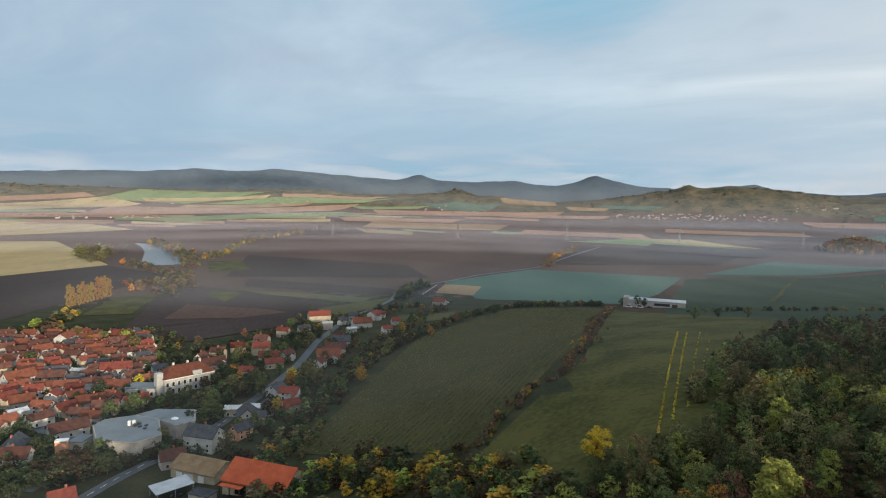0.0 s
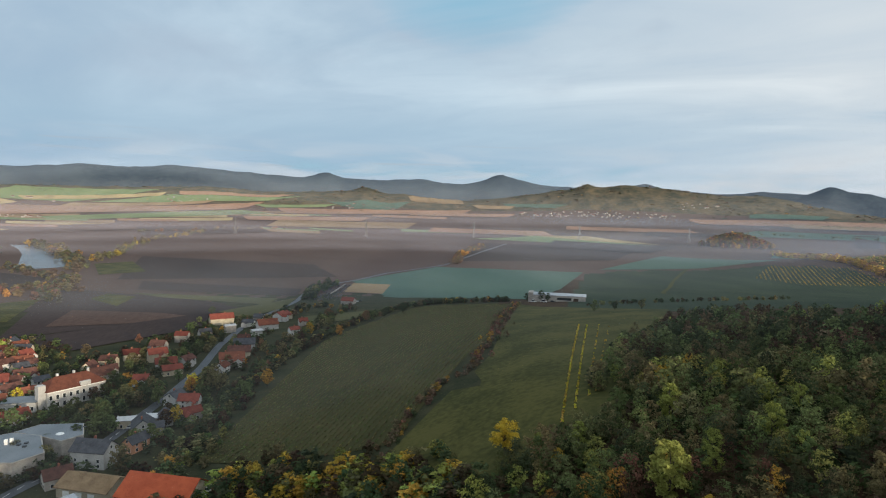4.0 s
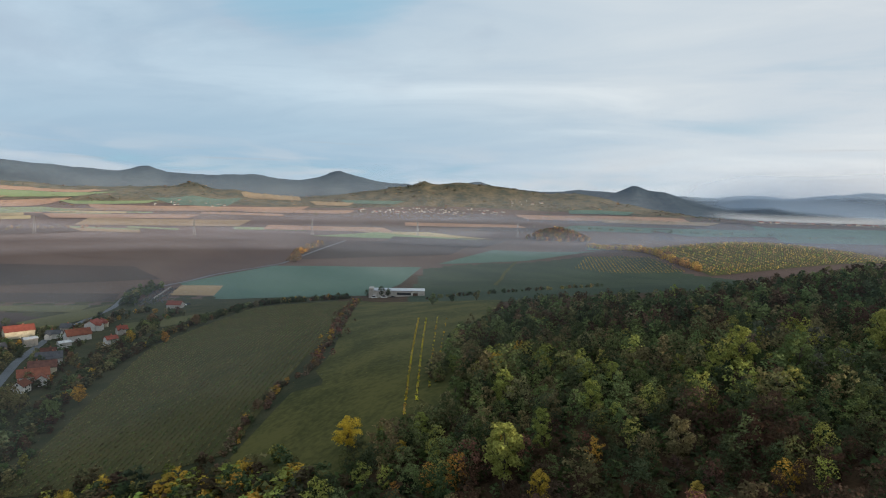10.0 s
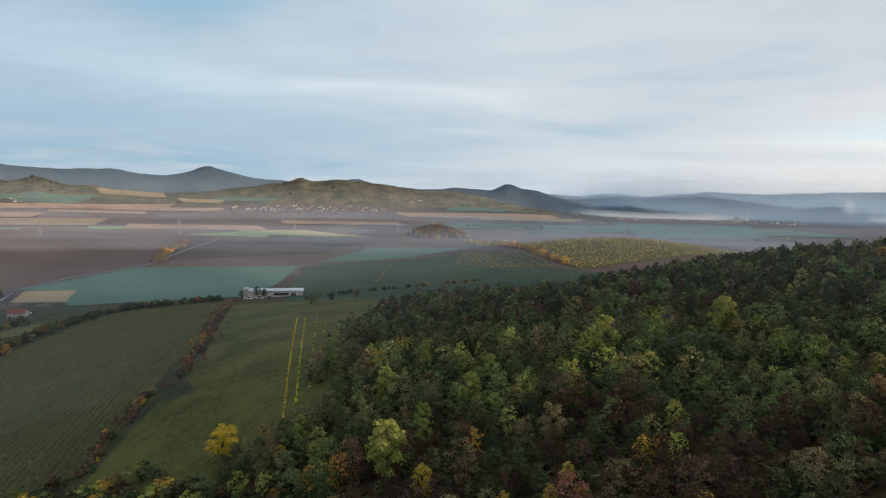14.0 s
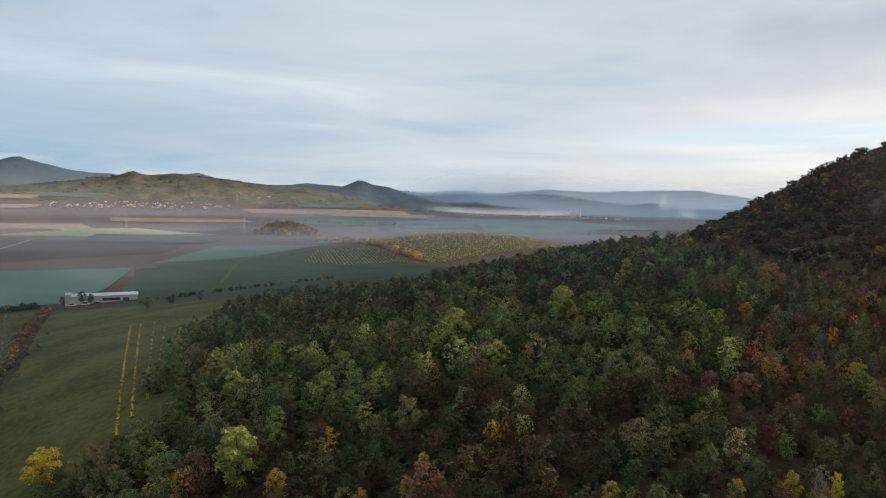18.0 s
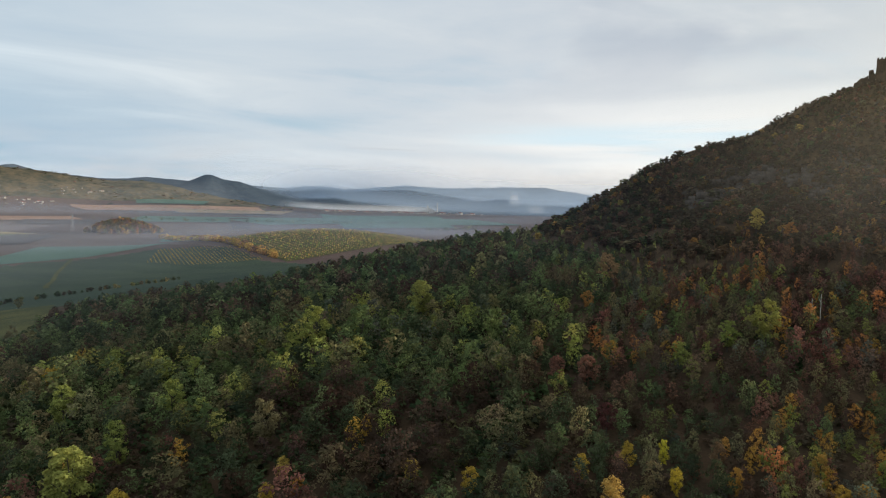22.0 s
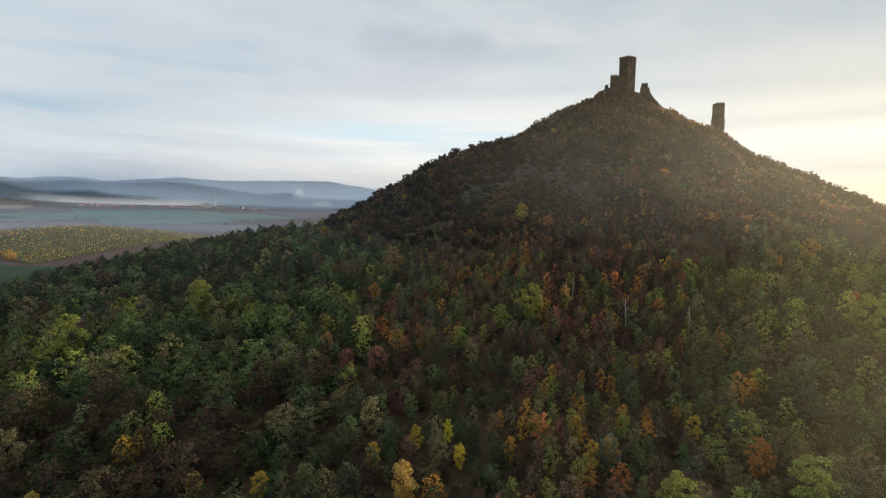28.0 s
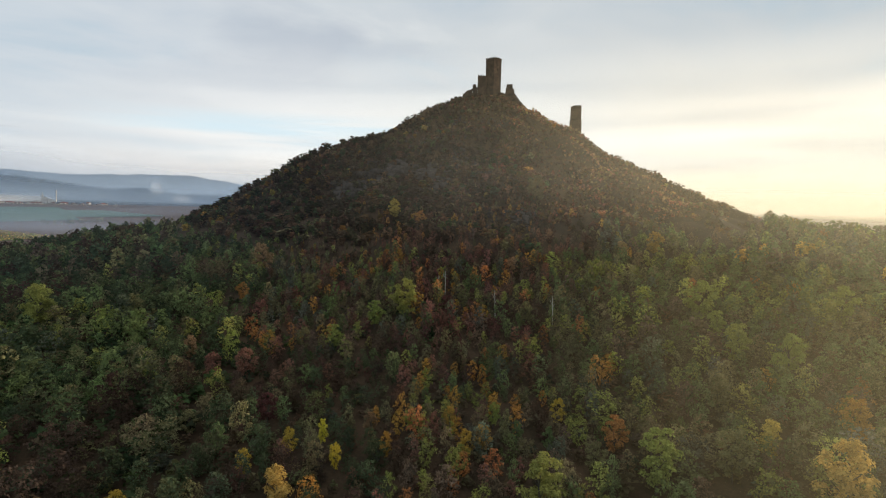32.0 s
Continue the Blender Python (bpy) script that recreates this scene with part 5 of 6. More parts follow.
for x in (-6, -1, 4):
    part("door", boxed(x - 1.3, x + 1.3, -6.08, -6.0, 0, 3), white_paint, shed)
tagged(shed, "low barn with a weathered tan sheet roof", "barn")
canopy = new("carport")
canopy.matrix_basis = pose(-93.5, 208, gz(-93, 208), 0, 0, 42)
part("roof", slab([(-6.5, 3.3), (6.5, 3.9), (6.5, 4.05), (-6.5, 3.45)], -4.5, 4.5), metal_pale, canopy)
for x in (-6, 0, 6):
    for y in (-4.1, 4.1):
        part("post", boxed(x - .09, x + .09, y - .09, y + .09, -.3, 3.3 + (x + 6) * .04), steel, canopy)
tagged(canopy, "open carport with a pale sheet metal roof", "carport")
low = new("shed")
low.matrix_basis = pose(-81, 204, gz(-81, 204), 0, 0, -18)
part("wall", boxed(-4, 4, -2.4, 2.4, -.4, 2.6), grey_plaster, low)
part("roof", slab([(-4.3, 2.62), (4.3, 2.62), (4.3, 2.8), (-4.3, 2.8)], -2.8, 2.8), ROOFS["slate"], low)
tagged(low, "small dark-roofed shed in the farm yard", "shed")
house(-98, 249, -15, 14, 9, 5.4, "slate", plaster)
house(-90, 280, 108, 12, 9, 3.3, "slate", plaster)
house(-87, 262, 62, 9, 5.5, 3.0, "slate", salmon)
house(-84, 292, 108, 8, 6, 3, "slate", plaster)
house(-104, 232, 35, 9, 7, 2.6, "brown", grey_plaster)


# white depot below the meadow
depot = new("depot")
depot.matrix_basis = pose(194, 545, gz(194, 540) - .6, 0, 0, -20)
part("wall", boxed(-24, 24, -7, 7, -1.5, 6.2), grey_plaster, depot)
part("roof", gable_roof(48, 14, 6.21, 7.6, .5), metal_pale, depot)
part("window_band", boxed(-2, 11, -7.12, -7.0, 2.2, 4.4), pane_glass, depot)
part("door", boxed(13, 17.5, -7.1, -7.0, -.4, 4.2), dark_wood, depot)
part("end_block", boxed(-28.5, -24.02, -8, 7, -1.5, 8.2), grey_plaster, depot)
tagged(depot, "long white depot with a pale metal roof", "depot")


# cars and trailers standing about
def car(x, y, turn, paint, label, long=4.3, tall=1.45):
    root = new("car")
    root.matrix_basis = pose(x, y, gz(x, y) + .14, 0, 0, turn)
    h = long / 2
    body = prism(bmesh.new(), [(-.85, .3), (.85, .3), (.87, .75), (.8, .88), (-.8, .88), (-.87, .75)], -h, h)
    bmesh.ops.bevel(body, geom=body.edges[:], offset=.07, segments=1, affect="EDGES")
    part("body", body, paint, root)
    part("cabin", slab([(-h * .75, .89), (h * .45, .89), (h * .2, tall), (-h * .55, tall)], -.72, .72), pane_glass, root)
    part("roof", boxed(-h * .54, h * .19, -.7, .7, tall + .005, tall + .05), paint, root)
    for sx in (-h * .6, h * .6):
        for sy in (-.78, .78):
            w = bmesh.new()
            bmesh.ops.create_cone(w, cap_ends=True, segments=12, radius1=.32, radius2=.32, depth=.2, matrix=Matrix.Translation((sx, sy, .32)) @ Matrix.Rotation(radians(90), 4, "X"))
            part("wheel", w, tyre, root)
    return tagged(root, label, "car", "parked cars")


tyre = mottled("tyre", (0.02, 0.02, 0.02), (0.035, 0.035, 0.035), 2, 12, 0.9, bump=0)
dark_paint = glassy("dark_car_paint", (0.02, 0.024, 0.03), 0.25)
silver_paint = glassy("silver_car_paint", (0.42, 0.43, 0.45), 0.3)
red_paint = glassy("red_car_paint", (0.25, 0.02, 0.02), 0.3)
WHITE_CAR, DARK_CAR, SILVER_CAR, RED_CAR = "white car parked by the lane", "dark car parked by the lane", "silver car parked by the lane", "red car parked in a yard"
car(-156.5, 224, 60, white_paint, WHITE_CAR)
car(-154.6, 219, 62, silver_paint, SILVER_CAR)
car(-194, 273, 30, dark_paint, DARK_CAR)
car(-127, 206, 65, dark_paint, DARK_CAR)
car(-118, 291, 20, silver_paint, SILVER_CAR)
car(-84, 199, -30, dark_paint, DARK_CAR)
car(-91, 206, 40, dark_paint, DARK_CAR)
car(-48, 206, 70, silver_paint, SILVER_CAR)
car(-46.5, 210, 72, white_paint, WHITE_CAR)
car(-98, 288, 80, silver_paint, SILVER_CAR)
car(-5, 642, 10, dark_paint, DARK_CAR)
car(6, 640, -5, white_paint, WHITE_CAR)
car(10, 643, 20, dark_paint, DARK_CAR)
car(176, 536, -20, white_paint, "white van parked by the depot", 6.0, 2.4)
car(168, 541, -18, white_paint, "white van parked by the depot", 5.5, 2.2)
car(184, 534, -22, dark_paint, DARK_CAR)

# dashes along the middle of the road
road_line = [(-122, 205), (-119, 218), (-115, 231), (-106, 249), (-103, 266), (-101, 282), (-98, 307)]
s_at = [0]
for a, b in zip(road_line, road_line[1:]):
    s_at.append(s_at[-1] + math.dist(a, b))
k = 2.0
while k < s_at[-1]:
    x, y = float(np.interp(k, s_at, [p[0] for p in road_line])), float(np.interp(k, s_at, [p[1] for p in road_line]))
    x2, y2 = float(np.interp(k + .5, s_at, [p[0] for p in road_line])), float(np.interp(k + .5, s_at, [p[1] for p in road_line]))
    dash = new("road_marking", bpy.data.meshes.new("road_marking"))
    bm = boxed(-1.5, 1.5, -.09, .09, 0, .02)
    bm.to_mesh(dash.data)
    bm.free()
    dash.data.materials.append(white_paint)
    dash.matrix_basis = pose(x, y, gz(x, y) + .26, 0, 0, math.degrees(math.atan2(y2 - y, x2 - x)))
    tagged(dash, "white painted centre dash on the road", "marking", "centre dashes", kind="structure")
    k += 6

# graveyard behind the village
grave = random.Random(8)
yard = bmesh.new()
for i in range(220):
    u, v = grave.random(), grave.random()
    x, y = -40 + 26 * u + 16 * v, 660 + 118 * v
    z = gz(x, y)
    box(yard, x - .5, x + .5, y - .2, y + .2, z, z + grave.uniform(.8, 1.6))
me = bpy.data.meshes.new("gravestones")
yard.to_mesh(me)
yard.free()
me.materials.append(mottled("grave_granite", (0.05, 0.05, 0.055), (0.16, 0.16, 0.165), .8, 5, .5))
tagged(new("gravestones", me), "crowded grey gravestones in the village graveyard", "gravestones", kind="stuff")
low_wall = new("graveyard_wall", bpy.data.meshes.new("graveyard_wall"))
bm = bmesh.new()
for i in range(20):
    t0, t1 = i / 20, (i + 1) / 20
    x0, y0, x1, y1 = -23 + 16 * t0, 698 + 86 * t0, -23 + 16 * t1, 698 + 86 * t1
    z = gz(x0, y0)
    vs = [bm.verts.new(p) for p in ((x0, y0, z - .5), (x1, y1, z - .5), (x1, y1, z + 1.8), (x0, y0, z + 1.8), (x0 + .5, y0, z - .5), (x1 + .5, y1, z - .5), (x1 + .5, y1, z + 1.8), (x0 + .5, y0, z + 1.8))]
    for f in ((0, 1, 2, 3), (7, 6, 5, 4), (3, 2, 6, 7), (0, 3, 7, 4), (1, 5, 6, 2)):
        bm.faces.new([vs[j] for j in f])
bm.to_mesh(low_wall.data)
bm.free()
low_wall.data.materials.append(grey_plaster)
tagged(low_wall, "white plastered graveyard wall", "wall")

# ---- castle ruin ----
ruin = random.Random(12)
TOP = gz(409, -56)


def ragged(points, bite=.35, step=.7):
    """An outline whose upper edge is broken masonry: (x, z) points joined by uneven steps, closed along the ground."""
    out = []
    for (xa, za), (xb, zb) in zip(points, points[1:]):
        n = max(1, int(abs(xb - xa) / step))
        for i in range(n):
            t = i / n
            z = za + (zb - za) * t + ruin.uniform(-bite, bite)
            out += [(xa + (xb - xa) * t + .01, z), (xa + (xb - xa) * (t + .93 / n), z + ruin.uniform(-.1, .1))]
    x0, x1 = points[0][0], points[-1][0]
    return [(x0, -14), *[(x, max(z, -13)) for x, z in out], (x1, points[-1][1]), (x1, -14)]


castle = new("castle_tower")
castle.matrix_basis = pose(409, -57.5, TOP - .9, 0, 0, -50)
S = 3.6
HOLES = {
    0: [(-.5, .5, 17.5, 19.6), (-.4, .4, 11, 12.4), (.9, 1.7, 5.2, 6.8), (.9, 1.7, 2, 3.6)],
    90: [(-.5, .5, 20, 21.4), (-.35, .35, 13.2, 14.6)],
    180: [(-.5, .5, 17.5, 19.6)],
    270: [(-.4, .4, 19.4, 20.8), (-.35, .35, 12.4, 13.6)],
}
for turn, holes in HOLES.items():
    w = pierced(2 * S if turn % 180 == 0 else 2 * S - 3.2, 25.4, 1.6, holes, -2)
    bmesh.ops.translate(w, verts=w.verts, vec=(0, -S, 0))
    bmesh.ops.rotate(w, verts=w.verts, cent=(0, 0, 0), matrix=Matrix.Rotation(radians(turn), 3, "Z"))
    part("wall", w, stone, castle)
    for i in range(4):
        x = -S + .55 + i * 2.2
        if turn % 180 and i in (0, 3):
            continue
        hgt = ruin.uniform(.35, .8)
        m = boxed(x - .55, x + .55, -S - .15, -S + .7, 25.41, 25.41 + hgt)
        bmesh.ops.rotate(m, verts=m.verts, cent=(0, 0, 0), matrix=Matrix.Rotation(radians(turn), 3, "Z"))
        part("merlon", m, stone, castle)
for turn in (0, 90, 180, 270):
    m = boxed(-S - .18, S + .18, -S - .18, -S - .02, 23.6, 24.2)
    bmesh.ops.rotate(m, verts=m.verts, cent=(0, 0, 0), matrix=Matrix.Rotation(radians(turn), 3, "Z"))
    if turn in (0, 180):
        part("string_course", m, stone, castle)
    else:
        m.free()
part("floor", boxed(-S + 1.6, S - 1.6, -S + 1.6, S - 1.6, 22, 22.4), stone, castle)
tagged(castle, "tall square ruined stone castle tower with broken battlements", "tower")

# walls in the plane of the hilltop: x to the right as seen from below
wing = new("castle_annex")
wing.matrix_basis = pose(409, -57.5, TOP - .9, 0, 0, -98)
part("wall", slab(ragged([(-10.2, 14.1), (-9.2, 14.1), (-4.2, 14.0)], .12), -2.6, 3.5), stone, wing)
for x in (-10.1, -8.4, -6.8):
    part("merlon", boxed(x, x + .9, -2.6, -1.5, 13.6, 14.9), stone, wing)
tagged(wing, "lower crenellated stone wing beside the square tower", "castle")
west = new("castle_wall")
west.matrix_basis = pose(409, -57.5, TOP - .7, 0, 0, -98)
part("wall", slab(ragged([(-20, 2.0), (-18.5, 4.0), (-16, 5.0), (-13.6, 6.0)], .5), -1, .8), stone, west)
part("turret", slab(ragged([(-13.5, 8.6), (-11.3, 8.4)], .2), -1.4, 1.4), stone, west)
part("wall", slab(ragged([(-11.25, 6.8), (-10.3, 8.6)], .3), -1, 1), stone, west)
for x, z, w in ((-28, -.6, 1.8), (-25.5, .6, 1.6), (-23, .8, 2.4)):
    part("stump", slab(ragged([(x, z), (x + w, z * .7)], .3), -.8, .8), stone, west)
tagged(west, "broken stepped ruin walls left of the castle tower".replace("left of", "below"), "wall")
east = new("castle_wall")
east.matrix_basis = pose(409, -57.5, TOP - .5, 0, 0, -98)
part("wall", slab(ragged([(6.2, 3.2), (7.4, 2.6), (8.0, 3.4), (8.4, 6.5), (9.0, 8.8), (12.0, 8.8), (12.9, 6.0), (14.2, 2.8), (16.5, -.5), (19.5, -4), (22.5, -7)], .25), -1.4, 1.0), stone, east)
w = pierced(2.6, 3.4, 1.2, [(-.5, .5, .6, 2.2)], -3)
bmesh.ops.translate(w, verts=w.verts, vec=(4.9, -1, 0))
part("wall", w, stone, east)
part("wall", slab(ragged([(14, -2.6), (18, -6.0), (22, -9)], .25), -2.4, -1.5), stone, east)
tagged(east, "ruined gable wall with a flared stone foot", "wall")

round_tower = new("round_tower")
round_tower.matrix_basis = pose(424, -118.4, gz(424, -118.4) + 4.4)
for r0, r1, z0, z1 in ((4.3, 4.1, -9, 18.6), (3.75, 3.7, 18.61, 28.2)):
    rb = bmesh.new()
    seg = 30
    rings = [[rb.verts.new((r * math.cos(2 * math.pi * i / seg), r * math.sin(2 * math.pi * i / seg), z + (ruin.uniform(-.3, .3) if z == z1 else 0))) for i in range(seg)] for r, z in ((r0, z0), (r1, z1), (r1 - 1.3, z1), (r0 - 1.3, z0))]
    for a, b in zip(rings, rings[1:] + rings[:1]):
        for i in range(seg):
            j = (i + 1) % seg
            rb.faces.new((a[i], a[j], b[j], b[i]))
    part("wall", rb, stone, round_tower)
for i in range(5):
    a = radians(150 + i * 34)
    part("merlon", (lambda bm: (bmesh.ops.rotate(bm, verts=bm.verts, cent=(0, 0, 0), matrix=Matrix.Rotation(a, 3, "Z")), bm)[1])(boxed(2.9, 3.7, -.6, .6, 28.3, 28.9)), stone, round_tower)
tagged(round_tower, "tall round dark stone castle tower behind the ridge", "tower")
foot = new("castle_wall")
foot.matrix_basis = pose(418, -128, gz(418, -128) - 1.2, 0, 0, -98)
part("wall", slab(ragged([(-4, 4.2), (0, 3.8), (5.5, 3.4)], .2), -.8, .8), stone, foot)
tagged(foot, "low stone wall beside the round tower", "wall")


# rock outcrops and scree on the flank
def boulder_field(name, spots_, label, seed):
    rng = np.random.default_rng(seed)
    V, F, n = [], [], 0
    for cx, cy, spread, count, big in spots_:
        for _ in range(count):
            x, y = cx + rng.normal() * spread, cy + rng.normal() * spread
            s = big * rng.uniform(.35, 1.0)
            p = rng.normal(size=(8, 3)) * .12 + np.array([(i & 1, i >> 1 & 1, i >> 2 & 1) for i in range(8)]) - .5
            a = rng.uniform(0, 6.28)
            p = p @ np.array([(np.cos(a), np.sin(a), 0), (-np.sin(a), np.cos(a), 0), (0, 0, .8)]) * s
            V.append(p + (x, y, gz(x, y) + s * .1))
            F.append(np.array([(0, 2, 3, 1), (4, 5, 7, 6), (0, 1, 5, 4), (2, 6, 7, 3), (0, 4, 6, 2), (1, 3, 7, 5)]) + n)
            n += 8
    return tagged(new(name, mesh_of(name, np.concatenate(V), np.concatenate(F), rock)), label, "rocks", kind="stuff")


boulder_field("crags", [(306, 27, 5, 45, 4.2), (312, 14, 5, 45, 4.6), (318, 4, 5, 45, 4.6), (308, -8, 5, 40, 4.2), (299, -18, 4, 30, 3.6), (260, -51, 3, 30, 2.4), (256, -40, 4, 24, 2.2)], "weathered grey basalt crags on the flank", 45)
boulder_field("scree", [(315, 22, 9, 160, 1.6), (312, 5, 9, 160, 1.6), (301, -12, 9, 140, 1.5), (317, -30, 7, 90, 2.2), (291, -1, 8, 120, 1.4), (258, -52, 4, 60, 1.5), (250, -37, 6, 60, 1.2), (255, -16, 8, 70, 1.2), (360, -40, 10, 30, 2.0), (350, -10, 10, 40, 2.0)], "grey basalt scree and outcrops on the hillside", 44)

# ---- hedges, vines and scattered trees ----
bits = np.random.default_rng(51)
GROVE = {"umber": "dark brown autumn tree", "yellow": "bright yellow autumn tree", "gold": "golden autumn tree", "olive": "olive-brown autumn tree", "green": "green leafy tree", "dark_green": "dark green tree",
         "brown": "brown autumn tree", "grey_green": "pale grey-green willow", "lime": "yellow-green tree", "rust": "rust-red autumn tree", "orange": "orange autumn tree"}
grove_moulds = {}


def grove_tree(kind, x, y, size, where="among the village houses", slim=1.2, tall=1.0):
    key = (kind, where, int(bits.integers(2)), slim)
    m = Matrix.LocRotScale((x, y, gz(x, y)), Euler((0, 0, bits.uniform(0, 6.28))), None)
    if key not in grove_moulds:
        t = make_tree("tree", 300 + len(grove_moulds), kind, 9.0 * tall, 3.9, 620, .46, slim, GROVE[kind] + " " + where)
        grove_moulds[key] = t
        t.matrix_basis = m
    else:
        t = copy_thing(grove_moulds[key], m)
    s = size * bits.uniform(.85, 1.15)
    t.scale = (s, s, s * bits.uniform(.9, 1.1))
    return t


for kind, places in (
        ('yellow', [(-330, 529, 1.00), (-164, 326, 1.00), (-85, 344, 1.00)]),
        ('gold', [(-298, 471, 0.90), (-249, 426, 0.90), (-79, 290, 0.90), (-123, 242, 0.90), (-84, 345, 1.00), (-84, 338, 1.00), (-30, 465, 1.00), (-8, 446, 1.00), (-44, 335, 1.00)]),
        ('olive', [(-209, 409, 1.10), (-164, 378, 1.10), (-104, 319, 1.10), (-115, 248, 1.10), (-86, 242, 1.10), (-120, 298, 1.10), (-74, 341, 1.10), (-75, 350, 1.10), (-68, 335, 1.10), (-57, 419, 1.10), (-44, 407, 1.10), (-35, 410, 1.10), (-17, 486, 1.10), (-132, 391, 1.10), (-96, 444, 1.10)]),
        ('green', [(-173, 373, 1.10), (-108, 282, 1.10), (-109, 276, 1.10), (-104, 281, 1.10), (-96, 320, 1.10), (-131, 384, 1.10), (-153, 277, 1.10), (-88, 264, 1.10), (-83, 268, 1.10), (-145, 284, 1.10), (-251, 366, 1.10), (-56, 328, 1.00), (-51, 367, 1.00), (-51, 313, 1.00), (-33, 461, 1.00), (19, 493, 1.00), (-105, 402, 1.00), (-97, 362, 1.00), (-100, 337, 1.00), (-39, 770, 1.00), (-124, 496, 1.00)]),
        ('dark_green', [(-129, 300, 0.95), (-134, 297, 0.95), (-113, 269, 0.95), (-158, 239, 0.95), (-160, 236, 0.95), (-151, 210, 0.95), (-125, 333, 0.95), (-180, 296, 0.95), (-174, 306, 0.95), (-178, 254, 0.95), (-116, 242, 0.95), (-112, 245, 0.95), (-48, 727, 0.95), (-29, 809, 0.95), (28, 500, 0.95), (45, 518, 0.95), (-102, 325, 0.95), (-131, 360, 0.95), (-122, 346, 0.95), (-125, 577, 0.95), (-95, 473, 0.95), (-101, 417, 0.95)]),
        ('umber', [(-125, 335, 1.00), (-129, 329, 1.00), (-138, 226, 1.00), (-139, 221, 1.00), (-133, 224, 1.00), (-133, 216, 1.00), (-82, 285, 1.00), (-208, 419, 1.00)]),
        ('dark_green', [(-128, 225, 0.95), (-131, 235, 0.95), (-124, 222, 0.95), (-121, 239, 0.95), (-143, 198, 0.95), (-130, 309, 0.95)]),
        ('lime', [(-176, 375, 0.80), (-179, 382, 0.80), (-90, 268, 0.80)]),
        ('rust', [(-60, 427, 0.90), (13, 494, 0.90), (-150, 459, 0.90), (-19, 542, 0.90)]),
):
    for x, y, s in places:
        grove_tree(kind, x, y, s)
for kind, x, y, s, words in (("green", 47, 143, .55, "at the edge of the wood"), ("lime", 61, 107, 1.0, "at the edge of the wood"),
                             ("green", 161, 383, .9, "beside the depot meadow"), ("dark_green", 178, 389, .8, "beside the depot meadow"), ("olive", 192, 378, .8, "beside the depot meadow"),
                             ("dark_green", 165, 551, .9, "in front of the depot"), ("dark_green", 176, 545, 1.0, "in front of the depot"), ("dark_green", 181, 540, .8, "in front of the depot"),):
    grove_tree(kind, x, y, s, words)

for kind, x, y, s in (("dark_green", -135, 228, 1.10), ("dark_green", -136, 217, 1.00), ("green", -134, 235, 1.00), ("grey_green", -128, 253, 0.95), ("green", -122, 264, 1.00), ("dark_green", -118, 283, 1.10), ("green", -110, 289, 1.20), ("dark_green", -119, 301, 1.00), ("dark_green", -102, 321, 1.10), ("olive", -105, 342, 1.00), ("olive", -80, 356, 1.20), ("green", -78, 331, 1.00), ("dark_green", -164, 373, 1.25), ("dark_green", -159, 291, 0.90), ("dark_green", -150, 286, 0.90), ("dark_green", -145, 295, 0.80), ("olive", -111, 320, 1.00), ("olive", -76, 393, 1.00), ("dark_green", -76, 425, 0.90), ("green", -112, 385, 0.80), ("dark_green", -143, 389, 0.90), ("olive", -132, 413, 0.80), ("dark_green", -158, 242, 0.90), ("dark_green", -159, 234, 1.00), ("dark_green", -104, 424, 0.80), ("brown", -172, 426, 0.90), ("olive", -251, 445, 0.80), ("dark_green", -249, 401, 0.70), ("olive", -263, 378, 0.70)):
    grove_tree(kind, x, y, s)

# garden shrubs and small trees between the houses
gp = np.stack([bits.uniform(-330, -60, 2600), bits.uniform(225, 640, 2600)], -1)
homes = np.array([o.matrix_basis.translation[:2] for o in scene.collection.objects if o.parent is None and o.name.split(".")[0] in ("house", "barn", "carport", "shed")] + [(-128, 250), (-118, 268), (-141, 331), (-130, 340), (-152, 322), (-157, 318), (-137, 258)])
roads = np.concatenate([np.array([(-124, 195), (-120, 215), (-115, 231), (-106, 249), (-101, 282), (-95, 332), (-91, 387), (-93, 452), (-88, 519), (-76, 576), (-56, 654)], float)[:, None] + np.zeros((1, 1, 2)) for _ in (0,)])[:, 0]
rs = np.concatenate([[0], np.cumsum(np.hypot(*np.diff(roads, axis=0).T))])
rq = np.arange(0, rs[-1], 3)
roads = np.stack([np.interp(rq, rs, roads[:, 0]), np.interp(rq, rs, roads[:, 1])], -1)
lanes = np.concatenate([np.linspace(a, b, 16) for a, b in (((-229, 311), (-187, 269)), ((-187, 269), (-164, 259)), ((-164, 259), (-142, 227)), ((-142, 227), (-145, 205)))])
near_home = np.hypot(gp[:, None, 0] - homes[None, :, 0], gp[:, None, 1] - homes[None, :, 1]).min(1)
near_road = np.minimum(np.hypot(gp[:, None, 0] - roads[None, :, 0], gp[:, None, 1] - roads[None, :, 1]).min(1), np.hypot(gp[:, None, 0] - lanes[None, :, 0], gp[:, None, 1] - lanes[None, :, 1]).min(1))
gp = gp[(near_home > 6.5) & (near_home < 26) & (near_road > 6) & (np.hypot(gp[:, 0] + 128, gp[:, 1] - 255) > 24)]
h = bits.uniform(1.8, 6.5, len(gp))
planting("garden_shrubs", np.c_[gp, ground(gp[:, 0], gp[:, 1])], h, h * bits.uniform(.4, .6, len(gp)), toned(bits, ["dark_green", "olive", "green", "umber", "gold"], [7, 2, 2, 3, .4], len(gp)), 80, 1.0, "garden shrubs and small trees between village houses", 58, "shrubs")

# a row of tall golden poplars
row_label = "tall slim golden poplar in a row"
pop = make_tree("poplar", 90, "tan", 24, 3.6, 3200, .75, 2.4, row_label, "row of poplars", .16)
